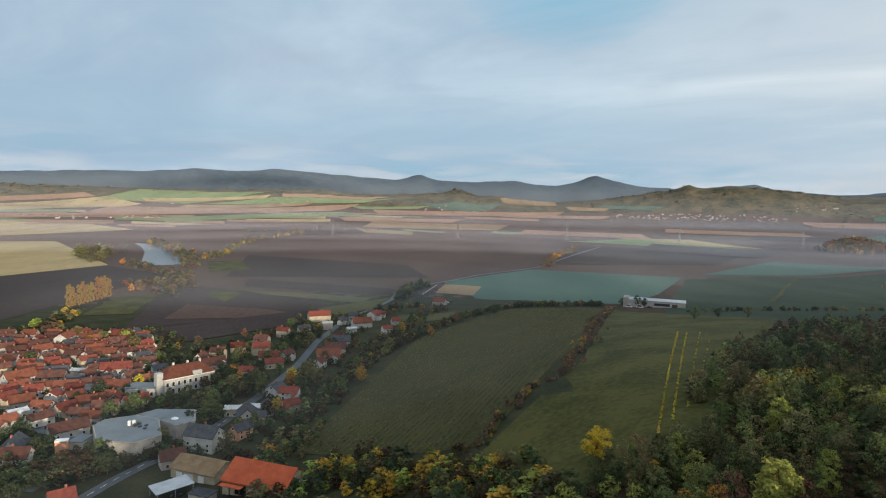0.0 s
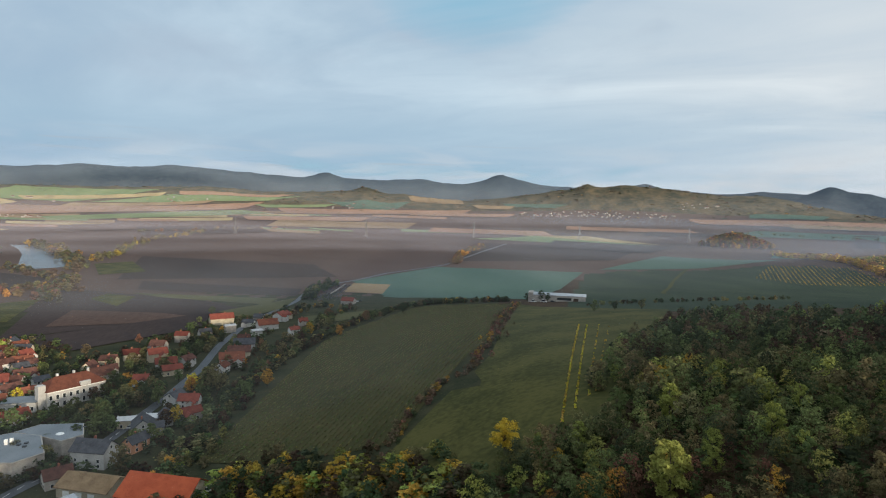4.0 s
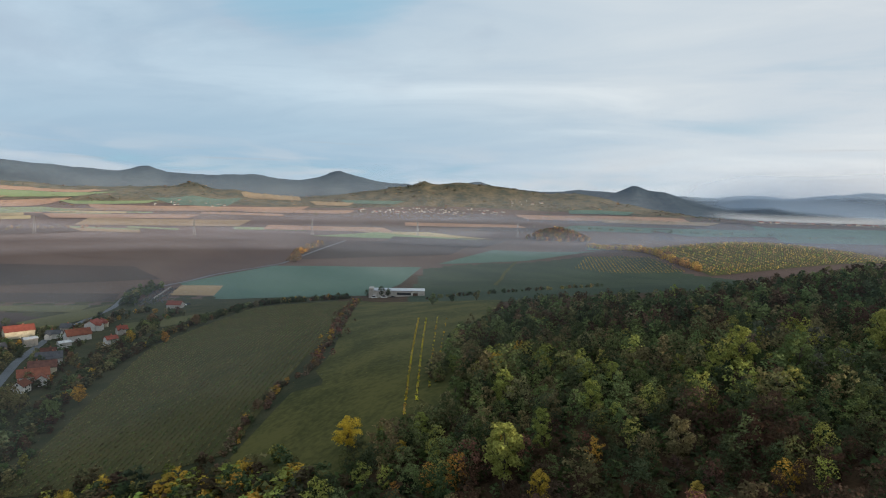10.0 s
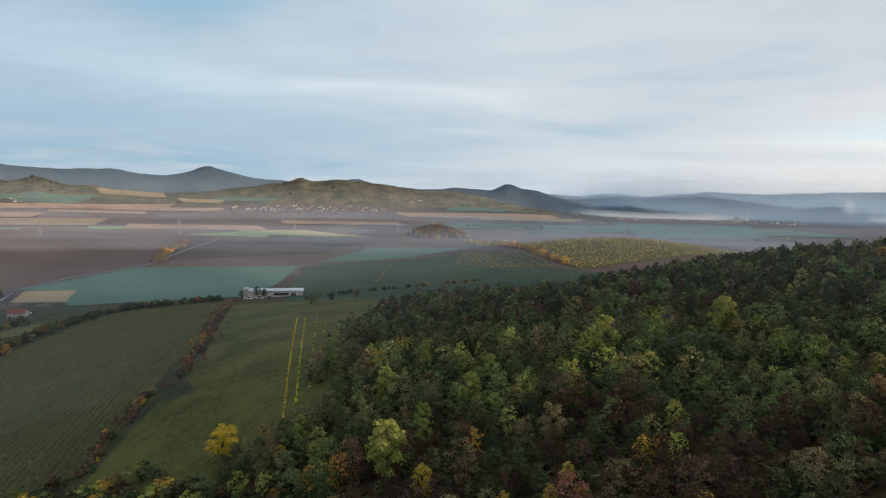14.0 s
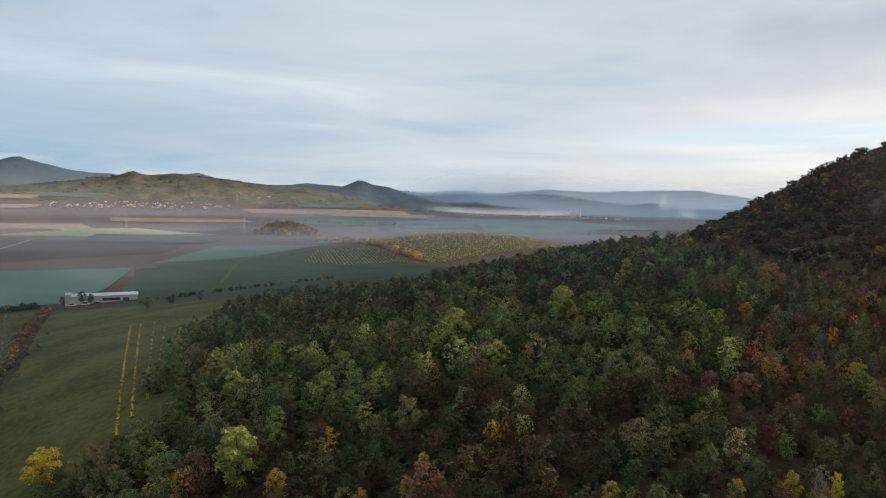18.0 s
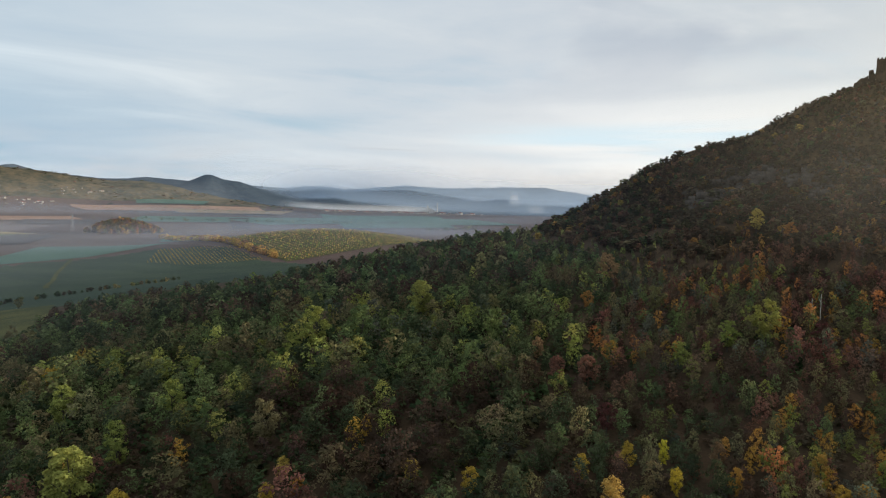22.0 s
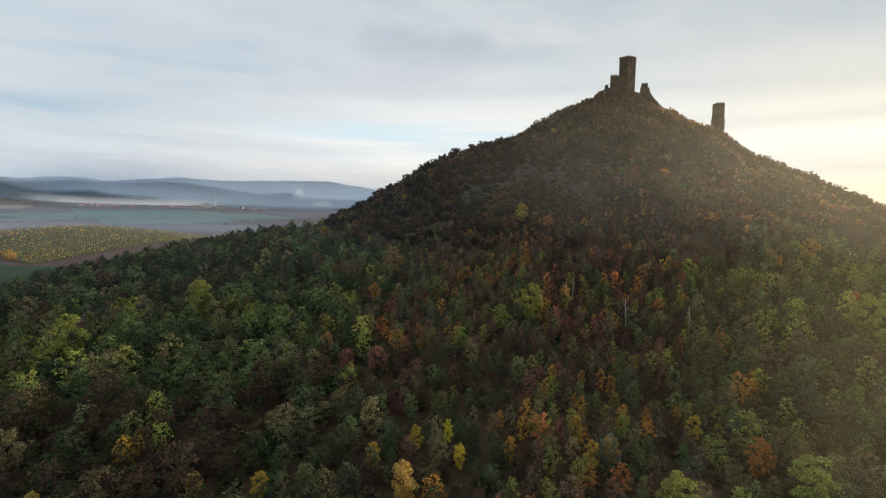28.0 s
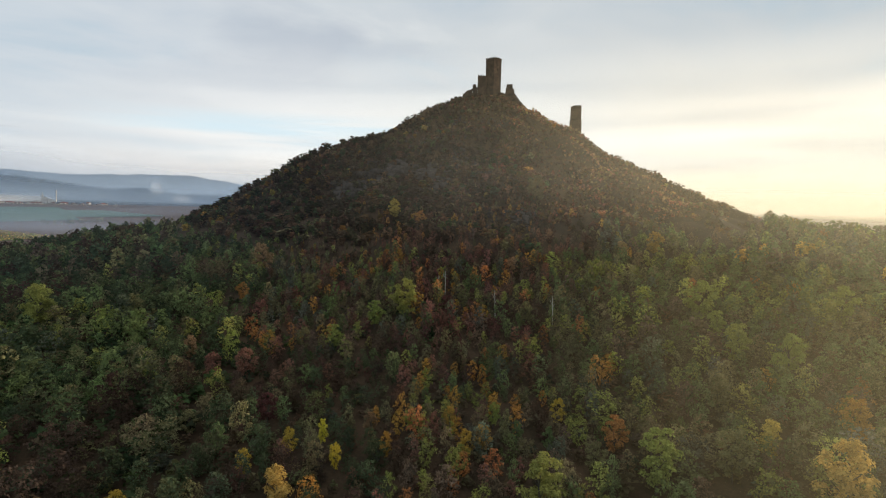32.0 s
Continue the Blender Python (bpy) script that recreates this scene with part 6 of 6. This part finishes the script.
pop.matrix_basis = pose(-346, 560, 0)
for i in range(1, 10):
    t = copy_thing(pop, Matrix.LocRotScale((-346 + .1 * i + bits.uniform(-1, 1), 560 + 7.4 * i, 0), Euler((0, 0, i * 1.7)), None))
    t.scale = (1, 1, bits.uniform(.8, 1.1))


def along(points, step, rng, wide):
    p = np.array(points, float)
    s = np.concatenate([[0], np.cumsum(np.hypot(*np.diff(p, axis=0).T))])
    q = np.arange(0, s[-1], step)
    return np.stack([np.interp(q, s, p[:, 0]), np.interp(q, s, p[:, 1])], -1) + rng.normal(size=(len(q), 2)) * wide


def hedge(name, points, step, wide, height, kinds_, weights, label, seed, sprays=90, size=.6):
    rng = np.random.default_rng(seed)
    p = along(points, step, rng, wide)
    n = len(p)
    h = height * rng.uniform(.5, 1.2, n)
    return planting(name, np.c_[p, ground(p[:, 0], p[:, 1])], h, h * rng.uniform(.4, .6, n), toned(rng, kinds_, weights, n), sprays, size * 10 / height, label, seed, "hedge")


hedge("hedgerow", [(149, 531), (112, 430), (84, 336), (64, 280), (54, 252), (37, 239), (21, 214), (12, 192), (6, 178)], 1.7, 2.4, 3.4, ["rust", "brown", "olive", "gold", "dark_green"], [3, 5, 3, .8, 1], "shaggy rust and brown hedgerow between the fields", 61, 60, .4)
hedge("hedgerow", [(-64, 262), (-60, 300), (-58, 330), (-50, 375), (-30, 427), (-3, 483), (26, 527), (62, 562), (110, 565), (150, 556)], .9, 3.5, 5.5, ["olive", "umber", "dark_green", "green", "gold", "rust"], [3, 4, 6, 2, .5, .4], "overgrown hedgerow of shrubs above the village", 62, 80)
hedge("hedgerow", [(-57, 290), (-58, 340), (-52, 390), (-42, 440), (-28, 500), (-12, 556), (0, 596)], 2.6, 5, 6, ["olive", "umber", "dark_green", "green", "gold"], [2, 3, 6, 2, .5], "garden trees behind the village houses", 63, 110)
hedge("thicket", [(-52, 196), (-36, 208), (-20, 196), (-6, 180), (8, 168), (18, 152), (26, 138)], .5, 7, 7, ["olive", "gold", "lime", "umber", "dark_green"], [3, 2.6, 2.2, 3, 3], "thicket of yellowing trees below the vineyard", 64, 150, .5)
hedge("hedgerow", [(196, 470), (235, 470), (262, 452), (300, 440), (335, 420)], 2.5, 5, 3.4, ["dark_green", "umber", "olive"], [4, 3, 2], "low dark shrubs between meadow and vineyard", 60, 70, .5)
hedge("thicket", [(-66, 222), (-62, 240), (-60, 262)], .8, 4, 5, ["olive", "dark_green", "lime", "green"], [3, 2, 1, 2], "bushes beside the barn", 65, 110, .5)
hedge("thicket", [(-134, 232), (-128, 228), (-122, 238), (-112, 238), (-108, 250)], .6, 3.2, 5.5, ["dark_green", "umber", "olive"], [6, 4, .7], "bushes between the road and the hall", 66, 110, .5)
hedge("thicket", [(-160, 222), (-148, 214), (-138, 222), (-134, 212)], .7, 4, 7.5, ["dark_green", "umber", "olive"], [6, 4, .5], "dark trees beside the lane", 67, 110, .5)
hedge("treeline", [(-48, 660), (-44, 690), (-38, 720), (-30, 750), (-20, 780)], 3, 3.5, 9, ["dark_green", "green", "olive"], [5, 2, 1], "dark trees round the graveyard", 59, 90, 1.0)
hedge("treeline", [(-70, 540), (-52, 580), (-40, 610), (-20, 625)], 3, 6, 6, ["dark_green", "olive", "brown", "gold"], [4, 3, 2, .5], "garden trees behind the last houses", 57, 90, .9)
hedge("treeline", [(-110, 330), (-118, 360), (-112, 400), (-108, 440), (-102, 500)], 3.5, 6, 7, ["dark_green", "olive", "green", "gold"], [4, 3, 3, .7], "garden trees along the village road", 56, 100, .9)
hedge("treeline", [(-170, 300), (-165, 345), (-185, 370), (-200, 395)], 3.5, 6, 7, ["dark_green", "olive", "green"], [4, 3, 2], "trees round the school", 55, 100, .9)
hedge("treeline", [(-122, 290), (-116, 305), (-112, 318), (-120, 330)], 2.6, 4, 8, ["green", "dark_green", "olive"], [4, 3, 2], "green trees between hall and school", 54, 120, .8)
hedge("treeline", [(-329, 526), (-310, 470), (-290, 455), (-250, 440), (-222, 440)], 3, 5, 8, ["gold", "olive", "brown", "lime", "dark_green"], [2, 3, 2, 1, 2], "autumn garden trees at the village edge", 68, 90, 1.25)
hedge("treeline", [(-301, 647), (-335, 760), (-345, 820), (-390, 850), (-440, 905), (-505, 975)], 4, 7, 9, ["olive", "brown", "gold", "grey_green", "orange"], [5, 3, .5, 4, .3], "trees along the stream below the pond", 69, 90, 1.25)
hedge("treeline", [(-350, 690), (-368, 730), (-352, 760), (-310, 720)], 3, 8, 8, ["olive", "rust", "brown", "gold"], [3, 1.5, 2, 1], "autumn trees behind the meadow", 70, 90, 1.25)
hedge("treeline", [(-560, 980), (-600, 1040), (-640, 1120), (-660, 1180)], 3.0, 17, 19, ["grey_green", "olive", "lime"], [3, 4, 1.5], "round grey-green willows beside the pond", 71, 110, 1.25)
hedge("treeline", [(-385, 930), (-410, 985), (-440, 1060), (-500, 1170), (-580, 1290), (-640, 1370), (-700, 1440)], 5, 9, 13, ["olive", "brown", "gold", "orange", "grey_green"], [5, 3, .6, .4, 4], "autumn trees along the far bank of the pond", 72, 80, 1.25)
hedge("treeline", [(-410, 1060), (-430, 1200), (-470, 1400), (-500, 1600), (-490, 1850), (-470, 2050)], 8, 8, 12, ["brown", "olive", "gold"], [3, 3, 1.2], "line of trees crossing the plain", 73, 60, 1.25)
hedge("treeline", [(-640, 1960), (-560, 1990), (-500, 2040), (-450, 2170), (-300, 2200), (-250, 2260)], 9, 12, 13, ["brown", "olive", "orange"], [3, 3, 1.2], "far line of trees on the misty plain", 74, 50, 1.25)
hedge("treeline", [(187, 1086), (205, 1180), (232, 1268), (286, 1415), (342, 1560)], 9, 5, 14, ["olive", "gold", "brown"], [3, 2.5, 2], "yellow trees along the far road", 75, 80, 1.25)
hedge("treeline", [(1090, 1440), (997, 1267), (930, 1120), (866, 976), (832, 887), (789, 797), (767, 722)], 3.5, 4, 13, ["orange", "gold", "rust"], [3, 3, 1.5], "orange line of trees beside the orchard hill", 76, 80, 1.25)
hedge("treeline", [(2040, 1160), (2080, 1130), (2160, 1100), (2260, 1060)], 6, 12, 16, ["dark_green", "olive"], [3, 2], "dark far strip of wood on the plain", 79, 60, 1.25)
hedge("treeline", [(1450, 2250), (1700, 2000), (1950, 1750), (2150, 1500)], 12, 25, 13, ["dark_green", "olive", "brown"], [3, 2, 2], "far hedges on the plain", 80, 40, 1.25)
hedge("treeline", [(-200, 3100), (300, 3150), (900, 3050), (1500, 2800), (2100, 2500), (2600, 1900)], 16, 40, 15, ["dark_green", "olive", "brown", "rust"], [3, 3, 2, .5], "far tree lines at the edge of the plain", 81, 30, 1.25)
hedge("treeline", [(-1900, 2700), (-1300, 2850), (-700, 2950), (-200, 2980)], 18, 50, 14, ["dark_green", "olive", "brown"], [3, 3, 2], "far tree lines at the edge of the plain", 82, 30, 1.25)

# clumps of trees and scrub over the far slopes
rng = np.random.default_rng(90)
fa_, fr_ = np.radians(rng.uniform(-44, 62, 2600)), rng.uniform(3380, 3860, 2600)
fp = np.stack([fr_ * np.sin(fa_), fr_ * np.cos(fa_)], -1)
fp = fp[np.sin(fp[:, 0] * .011 + 2 * np.sin(fp[:, 1] * .008)) * np.sin(fp[:, 1] * .013) > -.25]
h = rng.uniform(2.5, 6, len(fp))
planting("far_trees", np.c_[fp, ground(fp[:, 0], fp[:, 1])], h, h * rng.uniform(.8, 1.8, len(fp)), toned(rng, ["dark_green", "olive", "brown", "rust", "gold"], [3, 5, 5, 1.5, .5], len(fp)), 9, 4.0, "scattered trees and scrub on the far slopes", 90)

# round copse on the plain
rng = np.random.default_rng(83)
q = rng.uniform(-1, 1, (420, 2))
q = q[(q ** 2).sum(1) < 1]
cp = np.array([1112, 1628]) + q[:, :1] * np.array([105, -18]) + q[:, 1:] * np.array([24, 75])
h = 13 + 16 * (1 - (q ** 2).sum(1)) * rng.uniform(.8, 1.1, len(q))
planting("copse", np.c_[cp, ground(cp[:, 0], cp[:, 1])], h, h * .38, toned(rng, ["olive", "brown", "gold", "rust"], [4, 4, 2.5, 1.5], len(q)), 70, 1.2, "round autumn copse on the plain", 83)


def rows_of(name, inside, direction, gap, step, height, kinds_, weights, label, seed, sprays=7, size=2.2, missing=.1, reach=700, centre=(0, 0), girth=.42, stray=.3):
    """Planted rows inside a patch of the plan."""
    rng = np.random.default_rng(seed)
    d = np.array(direction, float) / math.hypot(*direction)
    nrm = np.array([-d[1], d[0]])
    lines = max(1, int(2 * reach / gap))
    a, b = np.meshgrid((np.arange(lines) - (lines - 1) / 2) * gap, np.arange(-reach, reach, step), indexing="ij")
    p = np.array(centre) + a.reshape(-1, 1) * nrm + (b.reshape(-1, 1) + rng.uniform(-stray, stray, (b.size, 1)) * step) * d
    p = p[inside(p) & (rng.uniform(size=len(p)) > missing)]
    h = height * rng.uniform(.7, 1.2, len(p))
    return planting(name, np.c_[p, ground(p[:, 0], p[:, 1])], h, h * girth, toned(rng, kinds_, weights, len(p)), sprays, size, label, seed, "rows")


def within(corners):
    c = np.array(corners, float)

    def test(p):
        ok = np.ones(len(p), bool)
        for (ax, ay), (bx, by) in zip(c, np.roll(c, -1, 0)):
            ok &= (bx - ax) * (p[:, 1] - ay) - (by - ay) * (p[:, 0] - ax) <= 0
        return ok
    return test


either = lambda *tests: lambda p: np.any([t(p) for t in tests], 0)
VINE_A, VINE_B = [(-58, 240), (-17, 440), (80, 326), (14, 195)], [(-17, 440), (61, 545), (147, 530), (80, 326)]
field("vineyard", VINE_A, vine_grass, .5, "dark green sloping vineyard")
field("vineyard", VINE_B, vine_grass, .5, "dark green sloping vineyard")
rows_of("vines", either(within(VINE_A), within(VINE_B)), (.42, .91), 3.0, .75, 1.05, ["olive", "green", "brown"], [4, 3, 2], "long rows of dark vines on the slope", 84, 6, 2.6, centre=(40, 380), reach=330)
rows_of("vines", within([(613, 848), (751, 1000), (820, 891), (741, 722), (628, 760)]), (.55, .83), 6, 2.5, 2.2, ["gold", "olive"], [2, 3], "pale vine rows on the plain", 85, 5, 2.5, centre=(700, 860), reach=260)
rows_of("orchard_trees", within([(905, 1010), (1180, 930), (1330, 690), (743, 680)]), (.34, .94), 13, 7, 4.4, ["straw", "lime", "ochre"], [5, 2, 2], "rows of small orchard trees on a low hill", 86, 9, 2.8, .03, centre=(980, 820), reach=420, girth=.36, stray=.08)
for (x0, y0, x1, y1), miss in (((58, 157, 122, 310), .12), ((64, 163, 125, 306), .45), ((70, 168, 129, 300), .8), ((74, 172, 133, 296), .85)):
    rows_of("vine_row", (lambda p: (p[:, 0] > x0) & (p[:, 0] < x1)), (x1 - x0, y1 - y0), 900, .8, 0.9, ["yellow", "gold", "ochre"], [3, 2, 2], "row of yellow vines in the meadow", 87, 9, 3.0, miss, 170, ((x0 + x1) / 2 + .01, (y0 + y1) / 2))

# dead white trunks in the wood
for x, y, hgt in ((160, -25, 8.5), (157.5, -40, 7.5), (182, -13, 7), (181, -11, 6)):
    dead = new("dead_tree")
    dead.matrix_basis = pose(x, y, gz(x, y), 2, 3, x)
    pale_bark = bpy.data.materials.get("pale_bark") or mottled("pale_bark", (0.35, 0.32, 0.28), (0.55, 0.52, 0.46), 1, 8, .9)
    t = new("trunk", limbs_mesh("trunk", [limb((0, 0, -.5), (.2, .1, hgt), .11, .04)], pale_bark))
    t.parent = dead
    for k in range(4):
        z = hgt * (.45 + .13 * k)
        b = new("branch", limbs_mesh("branch", [limb((.1, 0, z), (math.cos(k * 2.1) * .7, math.sin(k * 2.1) * .7, z + 1.2), .045, .015, 5)], pale_bark))
        b.parent = dead
    tagged(dead, "bleached dead tree trunk standing in the wood", "tree", "dead trunks")


# pylons on the plain
def pylon(x, y, height=52):
    root = new("pylon")
    root.matrix_basis = pose(x, y, gz(x, y), 0, 0, 15)
    levels = [(0, 4.2), (.2, 3.2), (.4, 2.3), (.58, 1.5), (.78, 1.0), (.92, .8), (1.0, .25)]
    legs, braces = [], []
    for (ta, wa), (tb, wb) in zip(levels, levels[1:]):
        ca = [(sx * wa, sy * wa, ta * height) for sx, sy in ((-1, -1), (1, -1), (1, 1), (-1, 1))]
        cb = [(sx * wb, sy * wb, tb * height) for sx, sy in ((-1, -1), (1, -1), (1, 1), (-1, 1))]
        for i in range(4):
            legs.append(limb(ca[i], cb[i], .26, .26, 4))
            braces += [limb(ca[i], cb[(i + 1) % 4], .16, .16, 4), limb(ca[(i + 1) % 4], cb[i], .16, .16, 4)]
    for name, pieces in (("legs", legs), ("bracing", braces)):
        o = new(name, limbs_mesh(name, pieces, steel))
        o.parent = root
    for t, w in ((.66, 7.5), (.78, 9), (.9, 6.5)):
        o = new("cross_arm", limbs_mesh("cross_arm", [limb((-w, 0, t * height), (w, 0, t * height), .22, .22, 4), limb((-w, 0, t * height), (0, 0, t * height + 2.5), .14, .14, 4), limb((w, 0, t * height), (0, 0, t * height + 2.5), .14, .14, 4)], steel))
        o.parent = root
    return tagged(root, "grey steel lattice power pylon on the plain", "pylon", "line of pylons")


for x, y in ((46, 1948), (-360, 1982), (405, 2000), (1097, 1856), (760, 1960)):
    pylon(x, y)

# pond
bm = bmesh.new()
vs = [bm.verts.new((x, y, .35)) for x, y in ((-712, 1402), (-655, 1400), (-600, 1340), (-505, 1185), (-452, 1090), (-405, 1005), (-430, 958), (-466, 936), (-490, 985), (-520, 1050), (-575, 1170), (-640, 1290))]
bm.faces.new(vs)
me = bpy.data.meshes.new("pond")
bm.to_mesh(me)
bm.free()
me.materials.append(pond_water)
tagged(new("pond", me), "still pond reflecting the pale sky", "water", kind="structure")

# far villages
far_rng = random.Random(77)
far_moulds = []


def far_house(x, y, size):
    m = Matrix.LocRotScale((x, y, gz(x, y) - .3), Euler((0, 0, far_rng.uniform(0, 3.1))), None)
    if len(far_moulds) < 6:
        root = new("house")
        L, W = far_rng.uniform(13, 20), 10
        part("wall", gable_wall(L, W, 6.5, 10), grey_plaster, root)
        part("roof", gable_roof(L, W, 6.5, 10), ROOFS[("red", "brown", "brown", "orange", "slate", "red")[len(far_moulds)]], root)
        tagged(root, "tiny white house of a far village", "house", "houses of far villages")
        root.matrix_basis = m
        far_moulds.append(root)
    else:
        root = copy_thing(far_moulds[far_rng.randrange(6)], m)
    root.scale = (size, size, size)


for az0, az1, r0, r1, count in ((15.5, 20, 3420, 3490, 26), (19, 25.5, 3410, 3500, 46), (25.5, 29.5, 3420, 3500, 16), (29.5, 33, 3560, 3640, 12), (-37, -25, 2620, 2760, 34), (-16, -9, 3520, 3600, 14), (-4, 4, 3470, 3560, 14), (51, 56, 3560, 3640, 26), (56, 62, 3540, 3700, 40), (62, 66, 3540, 3640, 10), (-30, -20, 3500, 3580, 10)):
    for _ in range(count):
        a, r = radians(far_rng.uniform(az0, az1)), far_rng.uniform(r0, r1)
        far_house(r * math.sin(a), r * math.cos(a), far_rng.uniform(.45, .8) * (1.9 if az0 > 45 else 1.15))

# cement works far off
works = new("factory")
fa = radians(60.9)
works.matrix_basis = pose(3720 * math.sin(fa), 3720 * math.cos(fa), gz(3720 * math.sin(fa), 3720 * math.cos(fa)) - 1, 0, 0, -60)
concrete = mottled("pale_concrete", (0.38, 0.36, 0.33), (0.55, 0.53, 0.5), .05, .5, .85, bump=0)
for x0, x1, h in ((-70, -40, 18), (-36, -26, 48), (-24, -12, 34), (-10, 4, 26), (6, 22, 20), (-110, -80, 12), (34, 60, 12)):
    part("block", boxed(x0, x1, -8, 8, 0, h), concrete, works)
for x, h, r in ((28, 72, 2.6), (-31, 60, 2.0)):
    st = bmesh.new()
    bmesh.ops.create_cone(st, cap_ends=True, segments=14, radius1=r, radius2=r * .7, depth=h, matrix=Matrix.Translation((x, 0, h / 2)))
    part("chimney", st, concrete, works)
tagged(works, "pale cement works with a tall chimney", "factory")


# ---- morning mist and haze over the land, as tinted translucent sheets ----
def mist(name, az0, az1, dist, tall, strength, tint, label, seed, ripple=.5, fade=4, peak=.3, tint_east=None):
    """A tinted translucent sheet standing on the land for mist or haze, thickest a little above the ground and thinning
    out upwards and at its ends.
    """
    m = bpy.data.materials.new(name)
    m.use_nodes = True
    nt = m.node_tree
    nt.nodes.clear()
    geo = nt.nodes.new("ShaderNodeNewGeometry")
    mp = nt.nodes.new("ShaderNodeMapping")
    mp.inputs["Scale"].default_value = (4 / dist, 4 / dist, 1.2 / tall)
    mp.inputs["Location"].default_value = (seed, 0, 0)
    nt.links.new(geo.outputs["Position"], mp.inputs[0])
    nz = nt.nodes.new("ShaderNodeTexNoise")
    nz.inputs["Scale"].default_value, nz.inputs["Detail"].default_value = 1.0, 4
    nt.links.new(mp.outputs[0], nz.inputs["Vector"])
    vary = nt.nodes.new("ShaderNodeMapRange")
    vary.inputs["From Min"].default_value, vary.inputs["From Max"].default_value = .3, .7
    vary.inputs["To Min"].default_value, vary.inputs["To Max"].default_value = strength * (1 - ripple), strength * (1 + ripple * .4)
    nt.links.new(nz.outputs["Fac"], vary.inputs["Value"])
    density = nt.nodes.new("ShaderNodeAttribute")
    density.attribute_name = "thickness"
    mul = nt.nodes.new("ShaderNodeMath")
    mul.operation = "MULTIPLY"
    nt.links.new(density.outputs["Fac"], mul.inputs[0])
    nt.links.new(vary.outputs[0], mul.inputs[1])
    clear, d, tl, both_, mx = (nt.nodes.new("ShaderNode" + k) for k in ("BsdfTransparent", "BsdfDiffuse", "BsdfTranslucent", "MixShader", "MixShader"))
    both_.inputs[0].default_value = .5
    tone = nt.nodes.new("ShaderNodeAttribute")
    tone.attribute_name = "tone"
    for s in (d, tl):
        nt.links.new(tone.outputs["Color"], s.inputs["Color"])
    nt.links.new(d.outputs[0], both_.inputs[1])
    nt.links.new(tl.outputs[0], both_.inputs[2])
    nt.links.new(mul.outputs[0], mx.inputs[0])
    nt.links.new(clear.outputs[0], mx.inputs[1])
    nt.links.new(both_.outputs[0], mx.inputs[2])
    nt.links.new(mx.outputs[0], nt.nodes.new("ShaderNodeOutputMaterial").inputs[0])
    a, z = np.meshgrid(np.radians(np.linspace(az0, az1, int(max(8, (az1 - az0) / 1.5)))), np.linspace(0, 1, 17), indexing="ij")
    d_ = dist * (1 + .04 * np.sin(a * 7 + seed))
    X, Y = d_ * np.sin(a), d_ * np.cos(a)
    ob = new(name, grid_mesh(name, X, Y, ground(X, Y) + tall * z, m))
    at = ob.data.attributes.new("thickness", "FLOAT", "POINT")
    deg, z = np.degrees(a).ravel(), z.ravel()
    at.data.foreach_set("value", (sstep(az0, az0 + fade, deg) * sstep(az1, az1 - fade, deg) * sstep(0, peak, z) * sstep(1, peak, z)).astype(np.float32))
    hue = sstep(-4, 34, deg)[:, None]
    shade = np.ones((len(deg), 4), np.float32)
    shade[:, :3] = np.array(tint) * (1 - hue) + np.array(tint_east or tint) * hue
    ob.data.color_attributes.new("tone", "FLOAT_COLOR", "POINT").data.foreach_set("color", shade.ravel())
    ob.visible_shadow = False
    return tagged(ob, label, "mist", kind="stuff")


LILAC = (.80, .78, .90)
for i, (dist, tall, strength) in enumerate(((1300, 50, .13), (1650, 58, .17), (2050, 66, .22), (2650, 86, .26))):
    mist("mist", -46, 90, dist, tall, strength, LILAC, "lilac-tinted translucent mist sheet over the fields", i + 1, .5, 4, .3, (.64, .74, .92))
mist("mist", -46, 46, 3380, 170, .13, (.78, .82, .88), "pale blue translucent haze sheet before the wooded hills", 9, .2, 6)
mist("mist", -46, 46, 4300, 270, .13, (.66, .77, .90), "blue translucent haze sheet before the far range", 10, .15, 6)
mist("mist", 44, 94, 3960, 190, .55, (.62, .76, .95), "pale blue translucent haze sheet before the far ridges", 15, .15, 6, .12)
mist("mist", 40, 92, 4340, 300, .60, (.64, .77, .94), "pale blue translucent haze sheet between the far ridges", 14, .15, 10, .07)
mist("fog_bank", 46.5, 62, 3860, 58, 1.0, (.9, .9, .9), "white fog bank lying in the valley", 11, .3, 3)
mist("steam_plume", 67.9, 69.1, 3900, 120, .9, (.9, .88, .88), "white steam plume over far works", 12, .5, .45)
mist("steam_plume", 69.6, 71.4, 3900, 60, .7, (.9, .88, .88), "white steam drifting over far works", 13, .6, .6)
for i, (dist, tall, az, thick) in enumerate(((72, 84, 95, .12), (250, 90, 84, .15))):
    mist("haze", az, 205, dist, tall, thick, (.95, .80, .46), "golden translucent sheet standing in for sun glare over the wood", 20 + i, .35, 44, .5)
mist("haze", -44, 84, 560, 80, .09, (.70, .79, .92), "bluish translucent haze sheet over fields and wood", 30, .5, 24)
mist("haze", 76, 150, 215, 84, .095, (.84, .78, .68), "pale translucent haze sheet below the castle hill", 31, .4, 24, .4)
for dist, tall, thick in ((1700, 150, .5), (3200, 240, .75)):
    mist("haze", 97, 175, dist, tall, thick, (.95, .86, .66), "golden translucent haze sheet over the sunny plain", dist // 100, .2, 14, .25)
mist("haze", -46, 92, 185, 78, .022, (.66, .78, .96), "bluish translucent haze sheet over the near fields", 33, .4, 20, .45)
